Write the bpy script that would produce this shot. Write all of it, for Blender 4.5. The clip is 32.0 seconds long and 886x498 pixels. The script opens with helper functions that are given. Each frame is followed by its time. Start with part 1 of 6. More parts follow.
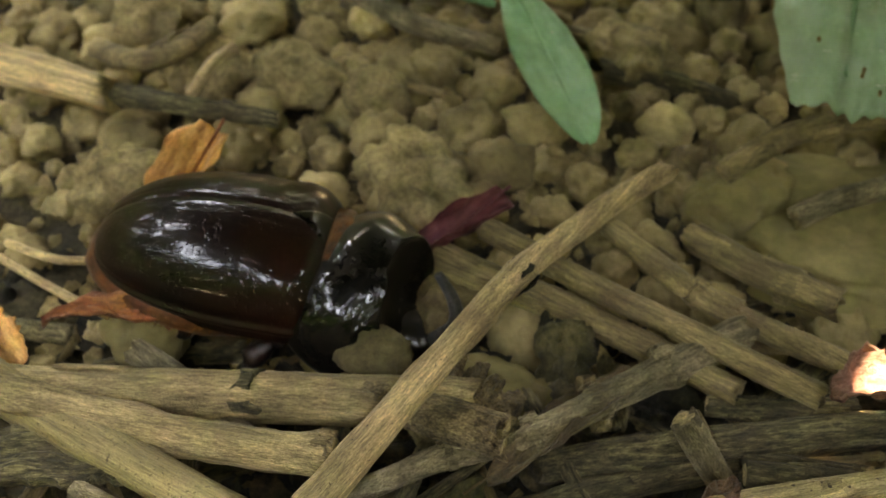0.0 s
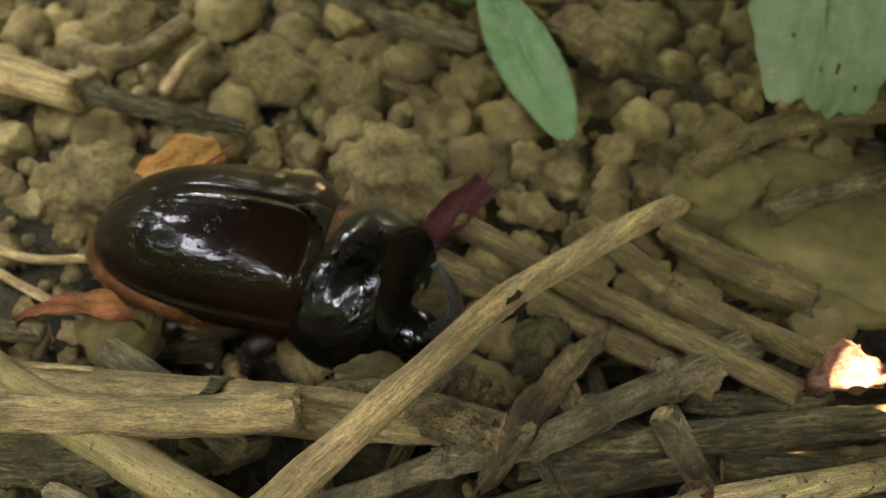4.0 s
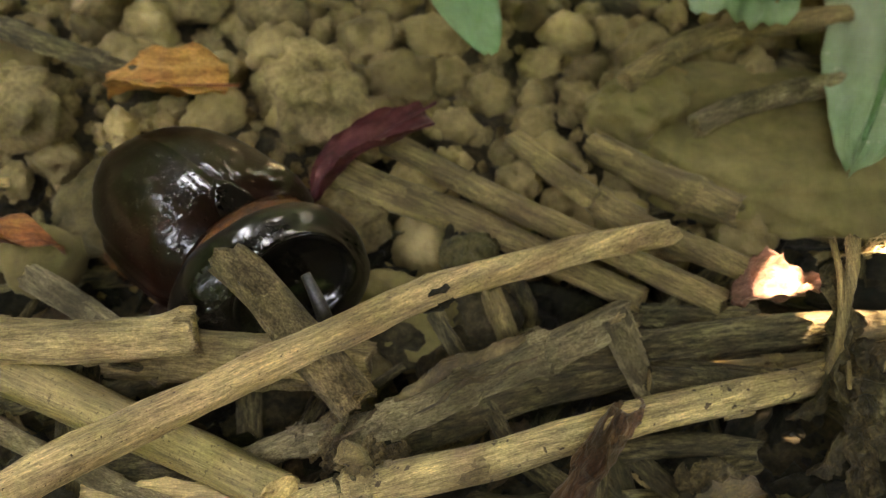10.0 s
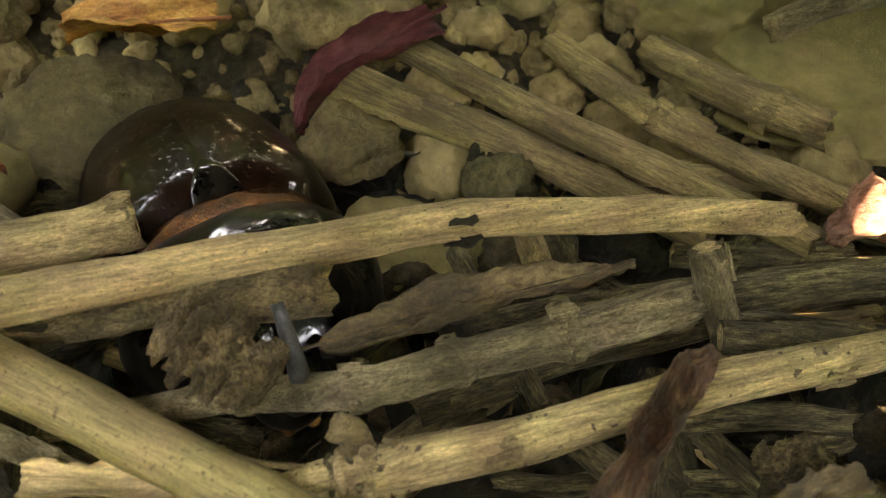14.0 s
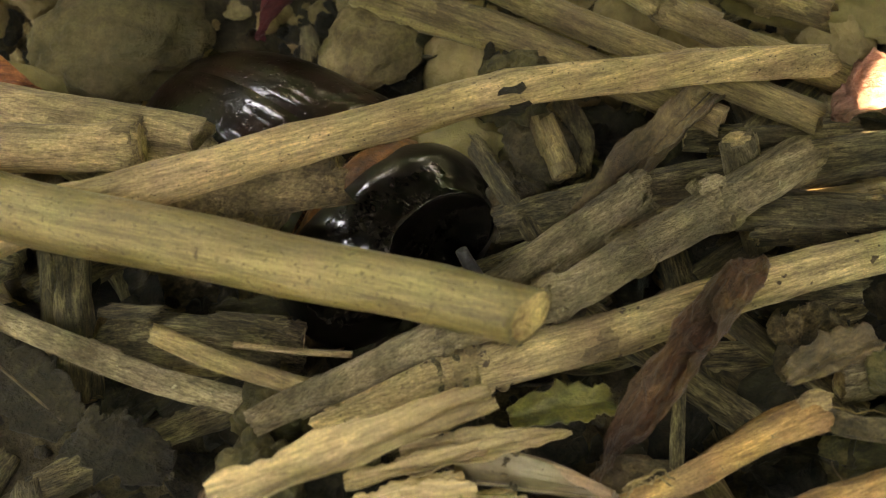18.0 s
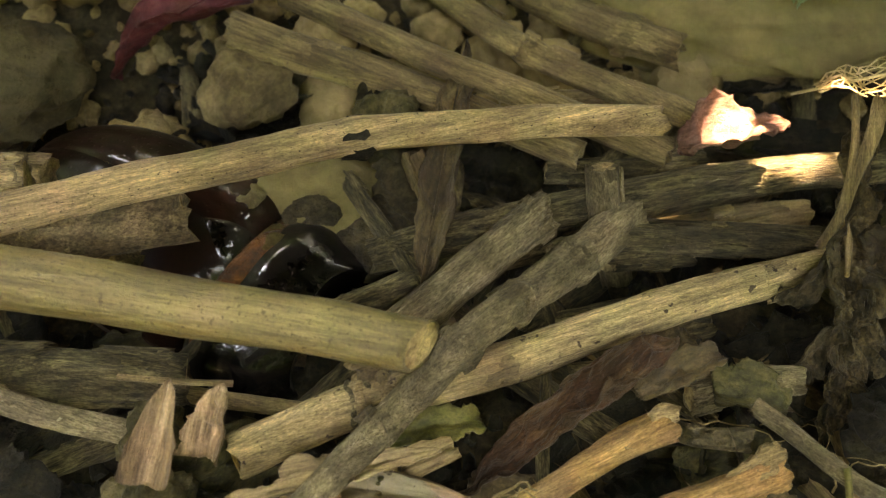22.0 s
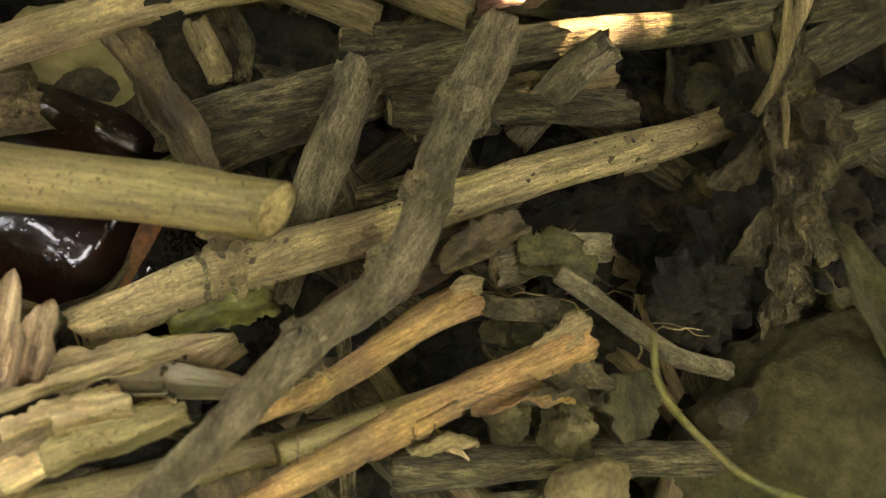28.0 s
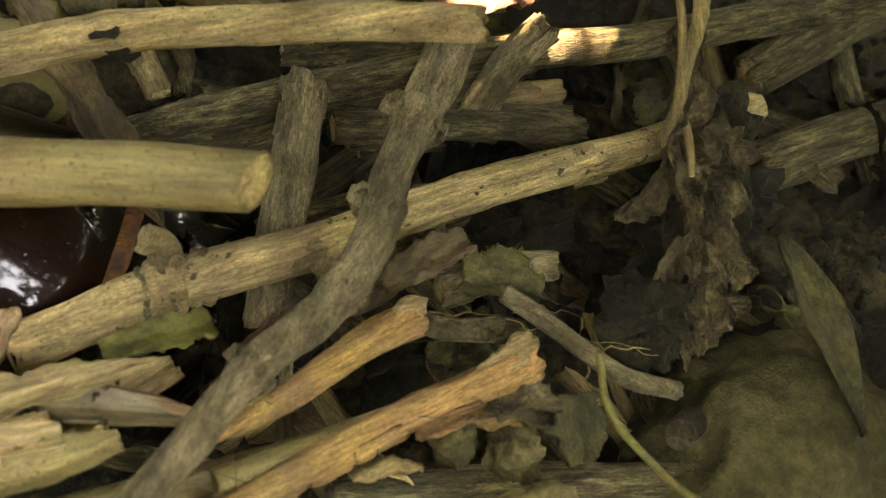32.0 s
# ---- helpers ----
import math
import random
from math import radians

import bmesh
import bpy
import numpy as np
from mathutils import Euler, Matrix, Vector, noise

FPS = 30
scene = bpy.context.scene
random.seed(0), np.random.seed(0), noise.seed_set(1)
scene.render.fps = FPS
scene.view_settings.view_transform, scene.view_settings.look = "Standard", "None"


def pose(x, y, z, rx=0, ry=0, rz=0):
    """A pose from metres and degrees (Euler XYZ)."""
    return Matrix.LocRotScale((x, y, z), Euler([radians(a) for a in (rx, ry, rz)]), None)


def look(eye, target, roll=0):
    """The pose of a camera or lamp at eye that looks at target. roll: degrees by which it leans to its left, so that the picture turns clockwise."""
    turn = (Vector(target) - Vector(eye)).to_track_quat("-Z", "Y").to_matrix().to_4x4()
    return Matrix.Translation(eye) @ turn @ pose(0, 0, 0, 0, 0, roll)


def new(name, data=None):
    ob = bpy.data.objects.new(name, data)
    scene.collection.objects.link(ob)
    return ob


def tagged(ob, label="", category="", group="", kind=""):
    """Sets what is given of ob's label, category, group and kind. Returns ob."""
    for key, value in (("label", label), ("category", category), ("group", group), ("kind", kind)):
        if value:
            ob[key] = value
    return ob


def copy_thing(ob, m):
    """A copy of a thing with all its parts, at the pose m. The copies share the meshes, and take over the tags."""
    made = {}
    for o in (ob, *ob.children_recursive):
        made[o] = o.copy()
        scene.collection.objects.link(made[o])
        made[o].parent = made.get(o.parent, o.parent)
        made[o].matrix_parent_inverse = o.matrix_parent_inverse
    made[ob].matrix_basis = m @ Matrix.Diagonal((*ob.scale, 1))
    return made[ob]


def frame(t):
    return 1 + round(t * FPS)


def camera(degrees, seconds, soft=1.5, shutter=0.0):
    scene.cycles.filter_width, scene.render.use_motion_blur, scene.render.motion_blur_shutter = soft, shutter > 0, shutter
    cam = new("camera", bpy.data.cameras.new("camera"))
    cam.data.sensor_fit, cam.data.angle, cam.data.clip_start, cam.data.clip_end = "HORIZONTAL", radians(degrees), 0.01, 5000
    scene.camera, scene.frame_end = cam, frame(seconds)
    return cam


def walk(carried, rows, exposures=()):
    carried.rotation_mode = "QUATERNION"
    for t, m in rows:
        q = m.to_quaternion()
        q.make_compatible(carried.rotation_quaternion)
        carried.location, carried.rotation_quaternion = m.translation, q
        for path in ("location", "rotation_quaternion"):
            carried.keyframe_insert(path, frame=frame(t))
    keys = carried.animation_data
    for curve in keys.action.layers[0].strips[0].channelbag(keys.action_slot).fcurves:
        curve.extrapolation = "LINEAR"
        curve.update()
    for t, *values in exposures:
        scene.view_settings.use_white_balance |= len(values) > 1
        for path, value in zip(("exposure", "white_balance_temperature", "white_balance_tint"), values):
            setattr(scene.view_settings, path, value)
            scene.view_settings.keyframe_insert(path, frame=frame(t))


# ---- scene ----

# ---------- camera and its path ----------
cam = camera(40.0, 32.0, soft=1.15)
cam.data.dof.use_dof = True
cam.data.dof.focus_distance = 0.08
cam.data.dof.aperture_fstop = 72.0
walk(cam, [
    (0.0, pose(0.00000, -0.08546, 0.07695, 48.000, 0.000, -0.000)),
    (0.5, pose(0.00000, -0.08546, 0.07695, 47.913, -0.482, -0.792)),
    (1.0, pose(-0.00000, -0.08547, 0.07695, 47.884, -0.648, -1.075)),
    (1.5, pose(-0.00000, -0.08550, 0.07698, 47.839, -0.603, -0.890)),
    (2.0, pose(0.00000, -0.08532, 0.07682, 47.883, -0.547, -0.911)),
    (2.5, pose(-0.00000, -0.08553, 0.07701, 47.907, -0.465, -0.846)),
    (3.0, pose(-0.00000, -0.08547, 0.07696, 47.924, -0.431, -0.939)),
    (3.5, pose(0.00000, -0.08533, 0.07683, 47.896, -0.517, -0.977)),
    (5.5, pose(0.00001, -0.08503, 0.07656, 47.871, -0.521, -1.040)),
    (6.0, pose(0.00001, -0.08515, 0.07667, 47.896, -0.508, -1.040)),
    (6.5, pose(0.00001, -0.08523, 0.07674, 47.923, -0.435, -0.969)),
    (7.0, pose(0.00000, -0.08528, 0.07678, 47.868, -0.397, -0.878)),
    (7.5, pose(0.00001, -0.08514, 0.07666, 47.854, -0.381, -0.966)),
    (8.0, pose(0.00001, -0.08521, 0.07672, 47.876, -0.364, -0.980)),
    (8.5, pose(0.00001, -0.08523, 0.07674, 47.940, -0.400, -1.089)),
    (9.0, pose(0.00002, -0.08505, 0.07656, 46.747, -0.657, -2.390)),
    (9.5, pose(0.00004, -0.08490, 0.07639, 45.172, -1.235, -3.339)),
    (10.0, pose(0.00009, -0.08467, 0.07613, 44.089, -2.116, -4.208)),
    (10.5, pose(0.00011, -0.08465, 0.07609, 43.642, -2.625, -4.901)),
    (11.0, pose(0.00015, -0.08443, 0.07585, 43.422, -2.874, -5.404)),
    (11.5, pose(0.00077, -0.08037, 0.07146, 43.115, -2.960, -5.408)),
    (12.0, pose(0.00181, -0.07268, 0.06313, 42.971, -2.904, -4.963)),
    (12.5, pose(0.00185, -0.07209, 0.06219, 42.358, -2.913, -4.666)),
    (13.0, pose(0.00170, -0.07213, 0.06205, 41.961, -2.806, -4.162)),
    (13.5, pose(0.00153, -0.07237, 0.06222, 41.763, -2.524, -3.831)),
    (14.0, pose(0.00121, -0.07256, 0.06213, 41.140, -1.912, -3.151)),
    (14.5, pose(0.00091, -0.07271, 0.06204, 40.582, -1.391, -2.465)),
    (16.5, pose(0.00026, -0.07570, 0.06473, 38.648, -0.119, -1.396)),
    (17.0, pose(0.00029, -0.07632, 0.06551, 38.603, 1.707, -3.953)),
    (17.5, pose(0.00037, -0.07532, 0.06375, 37.543, 0.908, -3.283)),
    (18.0, pose(0.00065, -0.07596, 0.06435, 37.090, 0.760, -4.908)),
    (18.5, pose(0.00076, -0.07600, 0.06454, 37.426, 0.374, -5.082)),
    (19.0, pose(0.00078, -0.07625, 0.06506, 37.869, 0.130, -5.025)),
    (19.5, pose(0.00104, -0.07614, 0.06516, 38.513, -0.348, -5.920)),
    (20.0, pose(0.00098, -0.07739, 0.06694, 39.066, -0.568, -6.237)),
    (20.5, pose(0.00103, -0.07795, 0.06760, 39.034, -1.087, -6.493)),
    (21.0, pose(0.00126, -0.07821, 0.06781, 38.783, -1.761, -7.673)),
    (21.5, pose(0.00136, -0.07863, 0.06825, 38.632, -2.155, -8.534)),
    (22.0, pose(0.00149, -0.07855, 0.06805, 38.404, -2.606, -8.924)),
    (22.5, pose(0.00156, -0.07847, 0.06785, 38.105, -2.988, -8.819)),
    (23.0, pose(0.00162, -0.07838, 0.06763, 37.826, -3.118, -8.883)),
    (23.5, pose(0.00189, -0.07817, 0.06706, 37.136, -3.696, -9.696)),
    (24.0, pose(0.00229, -0.07778, 0.06612, 36.244, -4.739, -10.201)),
    (24.5, pose(0.00304, -0.07624, 0.06365, 35.815, -5.154, -11.173)),
    (25.0, pose(0.00323, -0.07612, 0.06333, 35.545, -5.811, -11.009)),
    (25.5, pose(0.00277, -0.07751, 0.06533, 35.515, -5.772, -11.205)),
    (27.5, pose(0.00379, -0.07711, 0.06391, 34.481, -7.091, -14.193)),
    (28.0, pose(0.00423, -0.07717, 0.06355, 33.951, -8.039, -15.302)),
    (28.5, pose(0.00414, -0.07768, 0.06434, 34.147, -8.026, -16.389)),
    (29.0, pose(0.00472, -0.07687, 0.06279, 33.741, -8.640, -16.119)),
    (29.5, pose(0.00471, -0.07678, 0.06265, 33.596, -8.924, -15.316)),
    (30.0, pose(0.00460, -0.07691, 0.06293, 33.676, -8.966, -15.134)),
    (30.5, pose(0.00470, -0.07676, 0.06268, 33.680, -9.062, -15.062)),
    (31.0, pose(0.00474, -0.07677, 0.06290, 34.152, -8.896, -15.765)),
    (31.5, pose(0.00519, -0.07627, 0.06222, 34.559, -9.217, -16.385)),
    (32.0, pose(0.00533, -0.07632, 0.06241, 34.895, -9.630, -16.765)),
], exposures=[(0.0, 6.94, 14600, 18), (3.0, 6.97, 14600, 18), (7.0, 7.11, 15200, 19), (9.0, 7.14, 15200, 19), (13.0, 7.15, 16300, 20), (17.0, 7.18, 17700, 20), (24.0, 7.14, 16300, 19), (29.0, 7.20, 18500, 19), (32.0, 7.20, 18500, 19)])

# ---------- light ----------
SUN_DIR = Vector((0.24, 0.2, 0.95)).normalized()      # towards the sun
world = bpy.data.worlds.new("sky")
scene.world = world
world.use_nodes = True
wn = world.node_tree.nodes
sky = wn.new("ShaderNodeTexSky")
sky.sky_type, sky.sun_disc = "NISHITA", False
sky.sun_elevation = math.asin(SUN_DIR.z)
sky.sun_rotation = math.atan2(SUN_DIR.x, SUN_DIR.y)
world.node_tree.links.new(sky.outputs[0], wn["Background"].inputs[0])
wn["Background"].inputs[1].default_value = 0.15
sun = new("sun", bpy.data.lights.new("sun", "SUN"))
sun.data.energy, sun.data.angle, sun.data.color = 1.1, radians(0.5), (0.95, 0.92, 1.0)
sun.matrix_world = look(SUN_DIR * 2, (0, 0, 0))

MM = 0.001

# ---------- materials ----------


def material(name, colours, scale=(300, 1500, 1500), rough=0.75, bump=0.4, bump_dist=0.0003, spec=0.3,
             fine=4.0, stain=None, stain_scale=150, stain_amount=0.5, coat=0.0, detail=6, spots=None, cracks=0.0, grain=0.3):
    """Two-scale procedural surface in the thing's own space; colours runs dark to light."""
    m = bpy.data.materials.new(name)
    m.use_nodes = True
    nt = m.node_tree
    n, l = nt.nodes, nt.links
    b = n["Principled BSDF"]
    tc = n.new("ShaderNodeTexCoord")
    info = n.new("ShaderNodeObjectInfo")
    mp = n.new("ShaderNodeMapping")
    mp.inputs["Scale"].default_value = scale
    off = n.new("ShaderNodeVectorMath")
    off.operation = "MULTIPLY_ADD"
    off.inputs[0].default_value = (1, 1, 1)
    l.new(tc.outputs["Object"], mp.inputs[0])
    shift = n.new("ShaderNodeMath")
    shift.operation = "MULTIPLY"
    shift.inputs[1].default_value = 37.0
    l.new(info.outputs["Random"], shift.inputs[0])
    l.new(mp.outputs[0], off.inputs[2])
    l.new(shift.outputs[0], off.inputs[1])
    t1 = n.new("ShaderNodeTexNoise")
    t1.inputs["Scale"].default_value, t1.inputs["Detail"].default_value = 1.0, detail
    t1.inputs["Roughness"].default_value = 0.65
    l.new(off.outputs[0], t1.inputs["Vector"])
    ramp = n.new("ShaderNodeValToRGB")
    el = ramp.color_ramp.elements
    while len(el) < len(colours):
        el.new(0.5)
    for i, c in enumerate(colours):
        el[i].position = 0.36 + 0.3 * i / max(1, len(colours) - 1)
        el[i].color = (*c, 1)
    l.new(t1.outputs["Fac"], ramp.inputs[0])
    col = ramp.outputs[0]
    if cracks:
        t4 = n.new("ShaderNodeTexNoise")
        t4.inputs["Scale"].default_value, t4.inputs["Detail"].default_value = 3.6, 8.0
        t4.inputs["Roughness"].default_value = 0.7
        l.new(off.outputs[0], t4.inputs["Vector"])
        r4 = n.new("ShaderNodeMapRange")
        r4.inputs[1].default_value, r4.inputs[2].default_value = 0.47, 0.37
        r4.inputs[4].default_value = 0.72 * cracks
        l.new(t4.outputs["Fac"], r4.inputs[0])
        mx = n.new("ShaderNodeMix")
        mx.data_type = "RGBA"
        l.new(r4.outputs[0], mx.inputs["Factor"])
        l.new(col, mx.inputs[6])
        mx.inputs[7].default_value = (*[0.3 * k for k in colours[0]], 1)
        col = mx.outputs[2]
    if stain:
        t2 = n.new("ShaderNodeTexNoise")
        t2.inputs["Scale"].default_value, t2.inputs["Detail"].default_value = stain_scale, 4.0
        l.new(tc.outputs["Object"], t2.inputs["Vector"])
        r2 = n.new("ShaderNodeMapRange")
        r2.inputs[1].default_value, r2.inputs[2].default_value = 0.48, 0.66
        r2.inputs[4].default_value = stain_amount
        l.new(t2.outputs["Fac"], r2.inputs[0])
        mx = n.new("ShaderNodeMix")
        mx.data_type = "RGBA"
        l.new(r2.outputs[0], mx.inputs["Factor"])
        l.new(col, mx.inputs[6])
        mx.inputs[7].default_value = (*stain, 1)
        col = mx.outputs[2]
    if spots:
        vo = n.new("ShaderNodeTexNoise")
        vo.inputs["Scale"].default_value, vo.inputs["Detail"].default_value = spots[1], 3.0
        l.new(tc.outputs["Object"], vo.inputs["Vector"])
        r3 = n.new("ShaderNodeMapRange")
        r3.inputs[1].default_value, r3.inputs[2].default_value = spots[2], spots[2] + 0.04
        l.new(vo.outputs["Fac"], r3.inputs[0])
        mx = n.new("ShaderNodeMix")
        mx.data_type = "RGBA"
        l.new(r3.outputs[0], mx.inputs["Factor"])
        l.new(col, mx.inputs[6])
        mx.inputs[7].default_value = (*spots[0], 1)
        col = mx.outputs[2]
    tone = n.new("ShaderNodeHueSaturation")
    drift = n.new("ShaderNodeTexNoise")
    drift.inputs["Scale"].default_value, drift.inputs["Detail"].default_value = 330.0, 3.0
    l.new(tc.outputs["Object"], drift.inputs["Vector"])
    hue = n.new("ShaderNodeMapRange")
    hue.inputs[1].default_value, hue.inputs[2].default_value = 0.3, 0.7
    hue.inputs[3].default_value, hue.inputs[4].default_value = 0.488, 0.508
    l.new(drift.outputs["Fac"], hue.inputs[0])
    l.new(hue.outputs[0], tone.inputs["Hue"])
    sand = n.new("ShaderNodeTexNoise")
    sand.inputs["Scale"].default_value, sand.inputs["Detail"].default_value = 5200.0, 4.0
    sand.inputs["Roughness"].default_value = 0.7
    l.new(tc.outputs["Object"], sand.inputs["Vector"])
    sr = n.new("ShaderNodeMapRange")
    sr.inputs[1].default_value, sr.inputs[2].default_value = 0.35, 0.65
    sr.inputs[3].default_value, sr.inputs[4].default_value = 1 - 0.6 * grain, 1 + 0.75 * grain
    l.new(sand.outputs["Fac"], sr.inputs[0])
    vr = n.new("ShaderNodeMapRange")
    vr.inputs[3].default_value, vr.inputs[4].default_value = 0.8, 1.2
    l.new(info.outputs["Random"], vr.inputs[0])
    gr = n.new("ShaderNodeMapRange")
    gr.inputs[1].default_value, gr.inputs[2].default_value = 0.36, 0.62
    gr.inputs[3].default_value, gr.inputs[4].default_value = 1 - 0.55 * grain, 1 + 0.35 * grain
    both = n.new("ShaderNodeMath")
    both.operation = "MULTIPLY"
    l.new(vr.outputs[0], both.inputs[0])
    l.new(gr.outputs[0], both.inputs[1])
    gritty = n.new("ShaderNodeMath")
    gritty.operation = "MULTIPLY"
    l.new(both.outputs[0], gritty.inputs[0])
    l.new(sr.outputs[0], gritty.inputs[1])
    streak = n.new("ShaderNodeTexNoise")
    streak.inputs["Scale"].default_value, streak.inputs["Detail"].default_value = 0.24, 2.0
    l.new(off.outputs[0], streak.inputs["Vector"])
    br = n.new("ShaderNodeMapRange")
    br.inputs[1].default_value, br.inputs[2].default_value = 0.33, 0.67
    br.inputs[3].default_value, br.inputs[4].default_value = 1 - 1.1 * grain, 1 + 1.1 * grain
    l.new(streak.outputs["Fac"], br.inputs[0])
    streaky = n.new("ShaderNodeMath")
    streaky.operation = "MULTIPLY"
    l.new(gritty.outputs[0], streaky.inputs[0])
    l.new(br.outputs[0], streaky.inputs[1])
    l.new(streaky.outputs[0], tone.inputs["Value"])
    l.new(col, tone.inputs["Color"])
    l.new(tone.outputs[0], b.inputs["Base Color"])
    b.inputs["Roughness"].default_value = rough
    b.inputs["Specular IOR Level"].default_value = spec
    b.inputs["Coat Weight"].default_value = coat
    b.inputs["Coat Roughness"].default_value = 0.08
    t3 = n.new("ShaderNodeTexNoise")
    t3.inputs["Scale"].default_value, t3.inputs["Detail"].default_value = fine, 5.0
    l.new(off.outputs[0], t3.inputs["Vector"])
    l.new(t3.outputs["Fac"], gr.inputs[0])
    add = n.new("ShaderNodeMath")
    l.new(t1.outputs["Fac"], add.inputs[0])
    l.new(t3.outputs["Fac"], add.inputs[1])
    add2 = n.new("ShaderNodeMath")
    l.new(add.outputs[0], add2.inputs[0])
    l.new(sand.outputs["Fac"], add2.inputs[1])
    bp = n.new("ShaderNodeBump")
    bp.inputs["Strength"].default_value, bp.inputs["Distance"].default_value = bump, bump_dist
    l.new(add2.outputs[0], bp.inputs["Height"])
    l.new(bp.outputs[0], b.inputs["Normal"])
    return m


BARK = (420, 4200, 4200)
M = {}
M["straw"] = material("straw_stem", [(0.301, 0.209, 0.096), (0.502, 0.348, 0.16), (0.693, 0.48, 0.221)], BARK, 0.6, 0.7, spec=0.35,
                      stain=(0.25, 0.155, 0.068), stain_scale=230, stain_amount=0.5, spots=((0.05, 0.03, 0.013), 4200, 0.66), cracks=0.4, grain=0.35)
M["spotted"] = material("spotted_stem", [(0.205, 0.148, 0.066), (0.375, 0.27, 0.122), (0.54, 0.395, 0.185)], BARK, 0.6, 0.7, spec=0.35,
                        stain=(0.12, 0.078, 0.034), stain_scale=190, stain_amount=0.65, spots=((0.06, 0.036, 0.018), 1150, 0.635), cracks=0.5, grain=0.35)
M["olive"] = material("olive_stem", [(0.125, 0.095, 0.034), (0.182, 0.138, 0.051), (0.242, 0.184, 0.07)], (170, 2400, 2400), 0.5, 0.4, spec=0.35,
                      stain=(0.24, 0.17, 0.07), stain_scale=140, stain_amount=0.5, spots=((0.085, 0.062, 0.021), 3300, 0.62), cracks=0.25, grain=0.28)
M["olive_dark"] = material("dark_olive_leaf", [(0.02, 0.018, 0.006), (0.05, 0.045, 0.014), (0.09, 0.075, 0.025)], (400, 700, 700), 0.6, 0.6, 0.0003,
                           stain=(0.052, 0.039, 0.0156), stain_scale=200, stain_amount=0.6)
M["grey"] = material("grey_bark", [(0.15, 0.118, 0.06), (0.275, 0.215, 0.115), (0.4, 0.315, 0.175)], (600, 2300, 2300), 0.7, 0.9, 0.0004,
                     stain=(0.085, 0.062, 0.028), stain_scale=300, stain_amount=0.7, spots=((0.42, 0.36, 0.21), 1500, 0.7), cracks=0.6, grain=0.35)
# Bark that is dark itself; also darkens some olive twigs that lie in shade.
M["dark"] = material("dark_and_shaded_bark", [(0.032, 0.0264, 0.0128), (0.128, 0.102, 0.0458), (0.287, 0.233, 0.108)], (450, 2600, 2600), 0.7, 0.9, 0.0004,
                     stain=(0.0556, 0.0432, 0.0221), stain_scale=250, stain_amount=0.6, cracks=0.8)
M["brown"] = material("brown_stem", [(0.15, 0.107, 0.0447), (0.259, 0.185, 0.077), (0.363, 0.259, 0.108)], BARK, 0.65, 0.6,
                      stain=(0.1, 0.066, 0.032), stain_scale=200, stain_amount=0.6, cracks=0.6, grain=0.3)
M["orange"] = material("orange_shred", [(0.23, 0.125, 0.043), (0.385, 0.215, 0.073), (0.52, 0.3, 0.112)], BARK, 0.65, 0.6,
                       stain=(0.15, 0.095, 0.048), stain_scale=250, stain_amount=0.6, cracks=0.6, grain=0.35)
M["pith"] = material("pale_pith", [(0.175, 0.115, 0.0451), (0.35, 0.25, 0.107), (0.474, 0.35, 0.156)], (900, 900, 900), 0.8, 0.6)
M["mossy"] = material("mossy_stone", [(0.036, 0.0316, 0.0117), (0.0674, 0.0568, 0.0208), (0.099, 0.081, 0.0324)], (300, 300, 300), 0.85, 0.8, 0.0004,
                       spec=0.2, stain=(0.0525, 0.0488, 0.018), stain_scale=110, stain_amount=0.6, cracks=0.3, grain=0.25)
M["husk"] = material("pinkish_husk", [(0.117, 0.0715, 0.0364), (0.247, 0.156, 0.0819), (0.403, 0.267, 0.152)], (80, 1600, 1600), 0.5, 0.5, spec=0.35,
                     stain=(0.13, 0.075, 0.035), stain_scale=130, stain_amount=0.6, cracks=0.3)
M["fox"] = material("red_brown_leaf", [(0.09, 0.026, 0.008), (0.2, 0.062, 0.018), (0.3, 0.12, 0.036)], (200, 900, 900), 0.5, 0.6,
                    stain=(0.12, 0.04, 0.014), stain_scale=150, stain_amount=0.5)
M["autumn"] = material("turning_leaf", [(0.06, 0.06, 0.012), (0.2, 0.085, 0.022), (0.36, 0.15, 0.055)], (220, 260, 260), 0.45, 0.6,
                       stain=(0.085, 0.09, 0.018), stain_scale=170, stain_amount=0.8, grain=0.25)
M["earth"] = material("pale_earth", [(0.085, 0.068, 0.03), (0.14, 0.11, 0.047), (0.185, 0.145, 0.063)], (260, 260, 260), 0.85, 0.9, 0.0006,
                      spec=0.2, stain=(0.09, 0.072, 0.033), stain_scale=80, stain_amount=0.5, cracks=0.25, grain=0.2)
M["chip"] = material("peeling_bark", [(0.133, 0.095, 0.046), (0.265, 0.19, 0.092), (0.424, 0.304, 0.147)], (900, 1500, 1500), 0.7, 1.0, 0.0007,
                     stain=(0.1, 0.07, 0.034), stain_scale=320, stain_amount=0.6, cracks=0.7, grain=0.4)
M["leg"] = material("beetle_leg", [(0.004, 0.002, 0.0015), (0.01, 0.005, 0.003), (0.025, 0.01, 0.006)], (300, 300, 300), 0.38, 0.4, 0.0001, spec=0.25)
M["tan"] = material("tan_stem", [(0.209, 0.15, 0.0696), (0.36, 0.258, 0.12), (0.511, 0.366, 0.17)], (400, 2600, 2600), 0.65, 0.8, 0.0004,
                    stain=(0.15, 0.1, 0.05), stain_scale=220, stain_amount=0.6, cracks=0.5, grain=0.35)
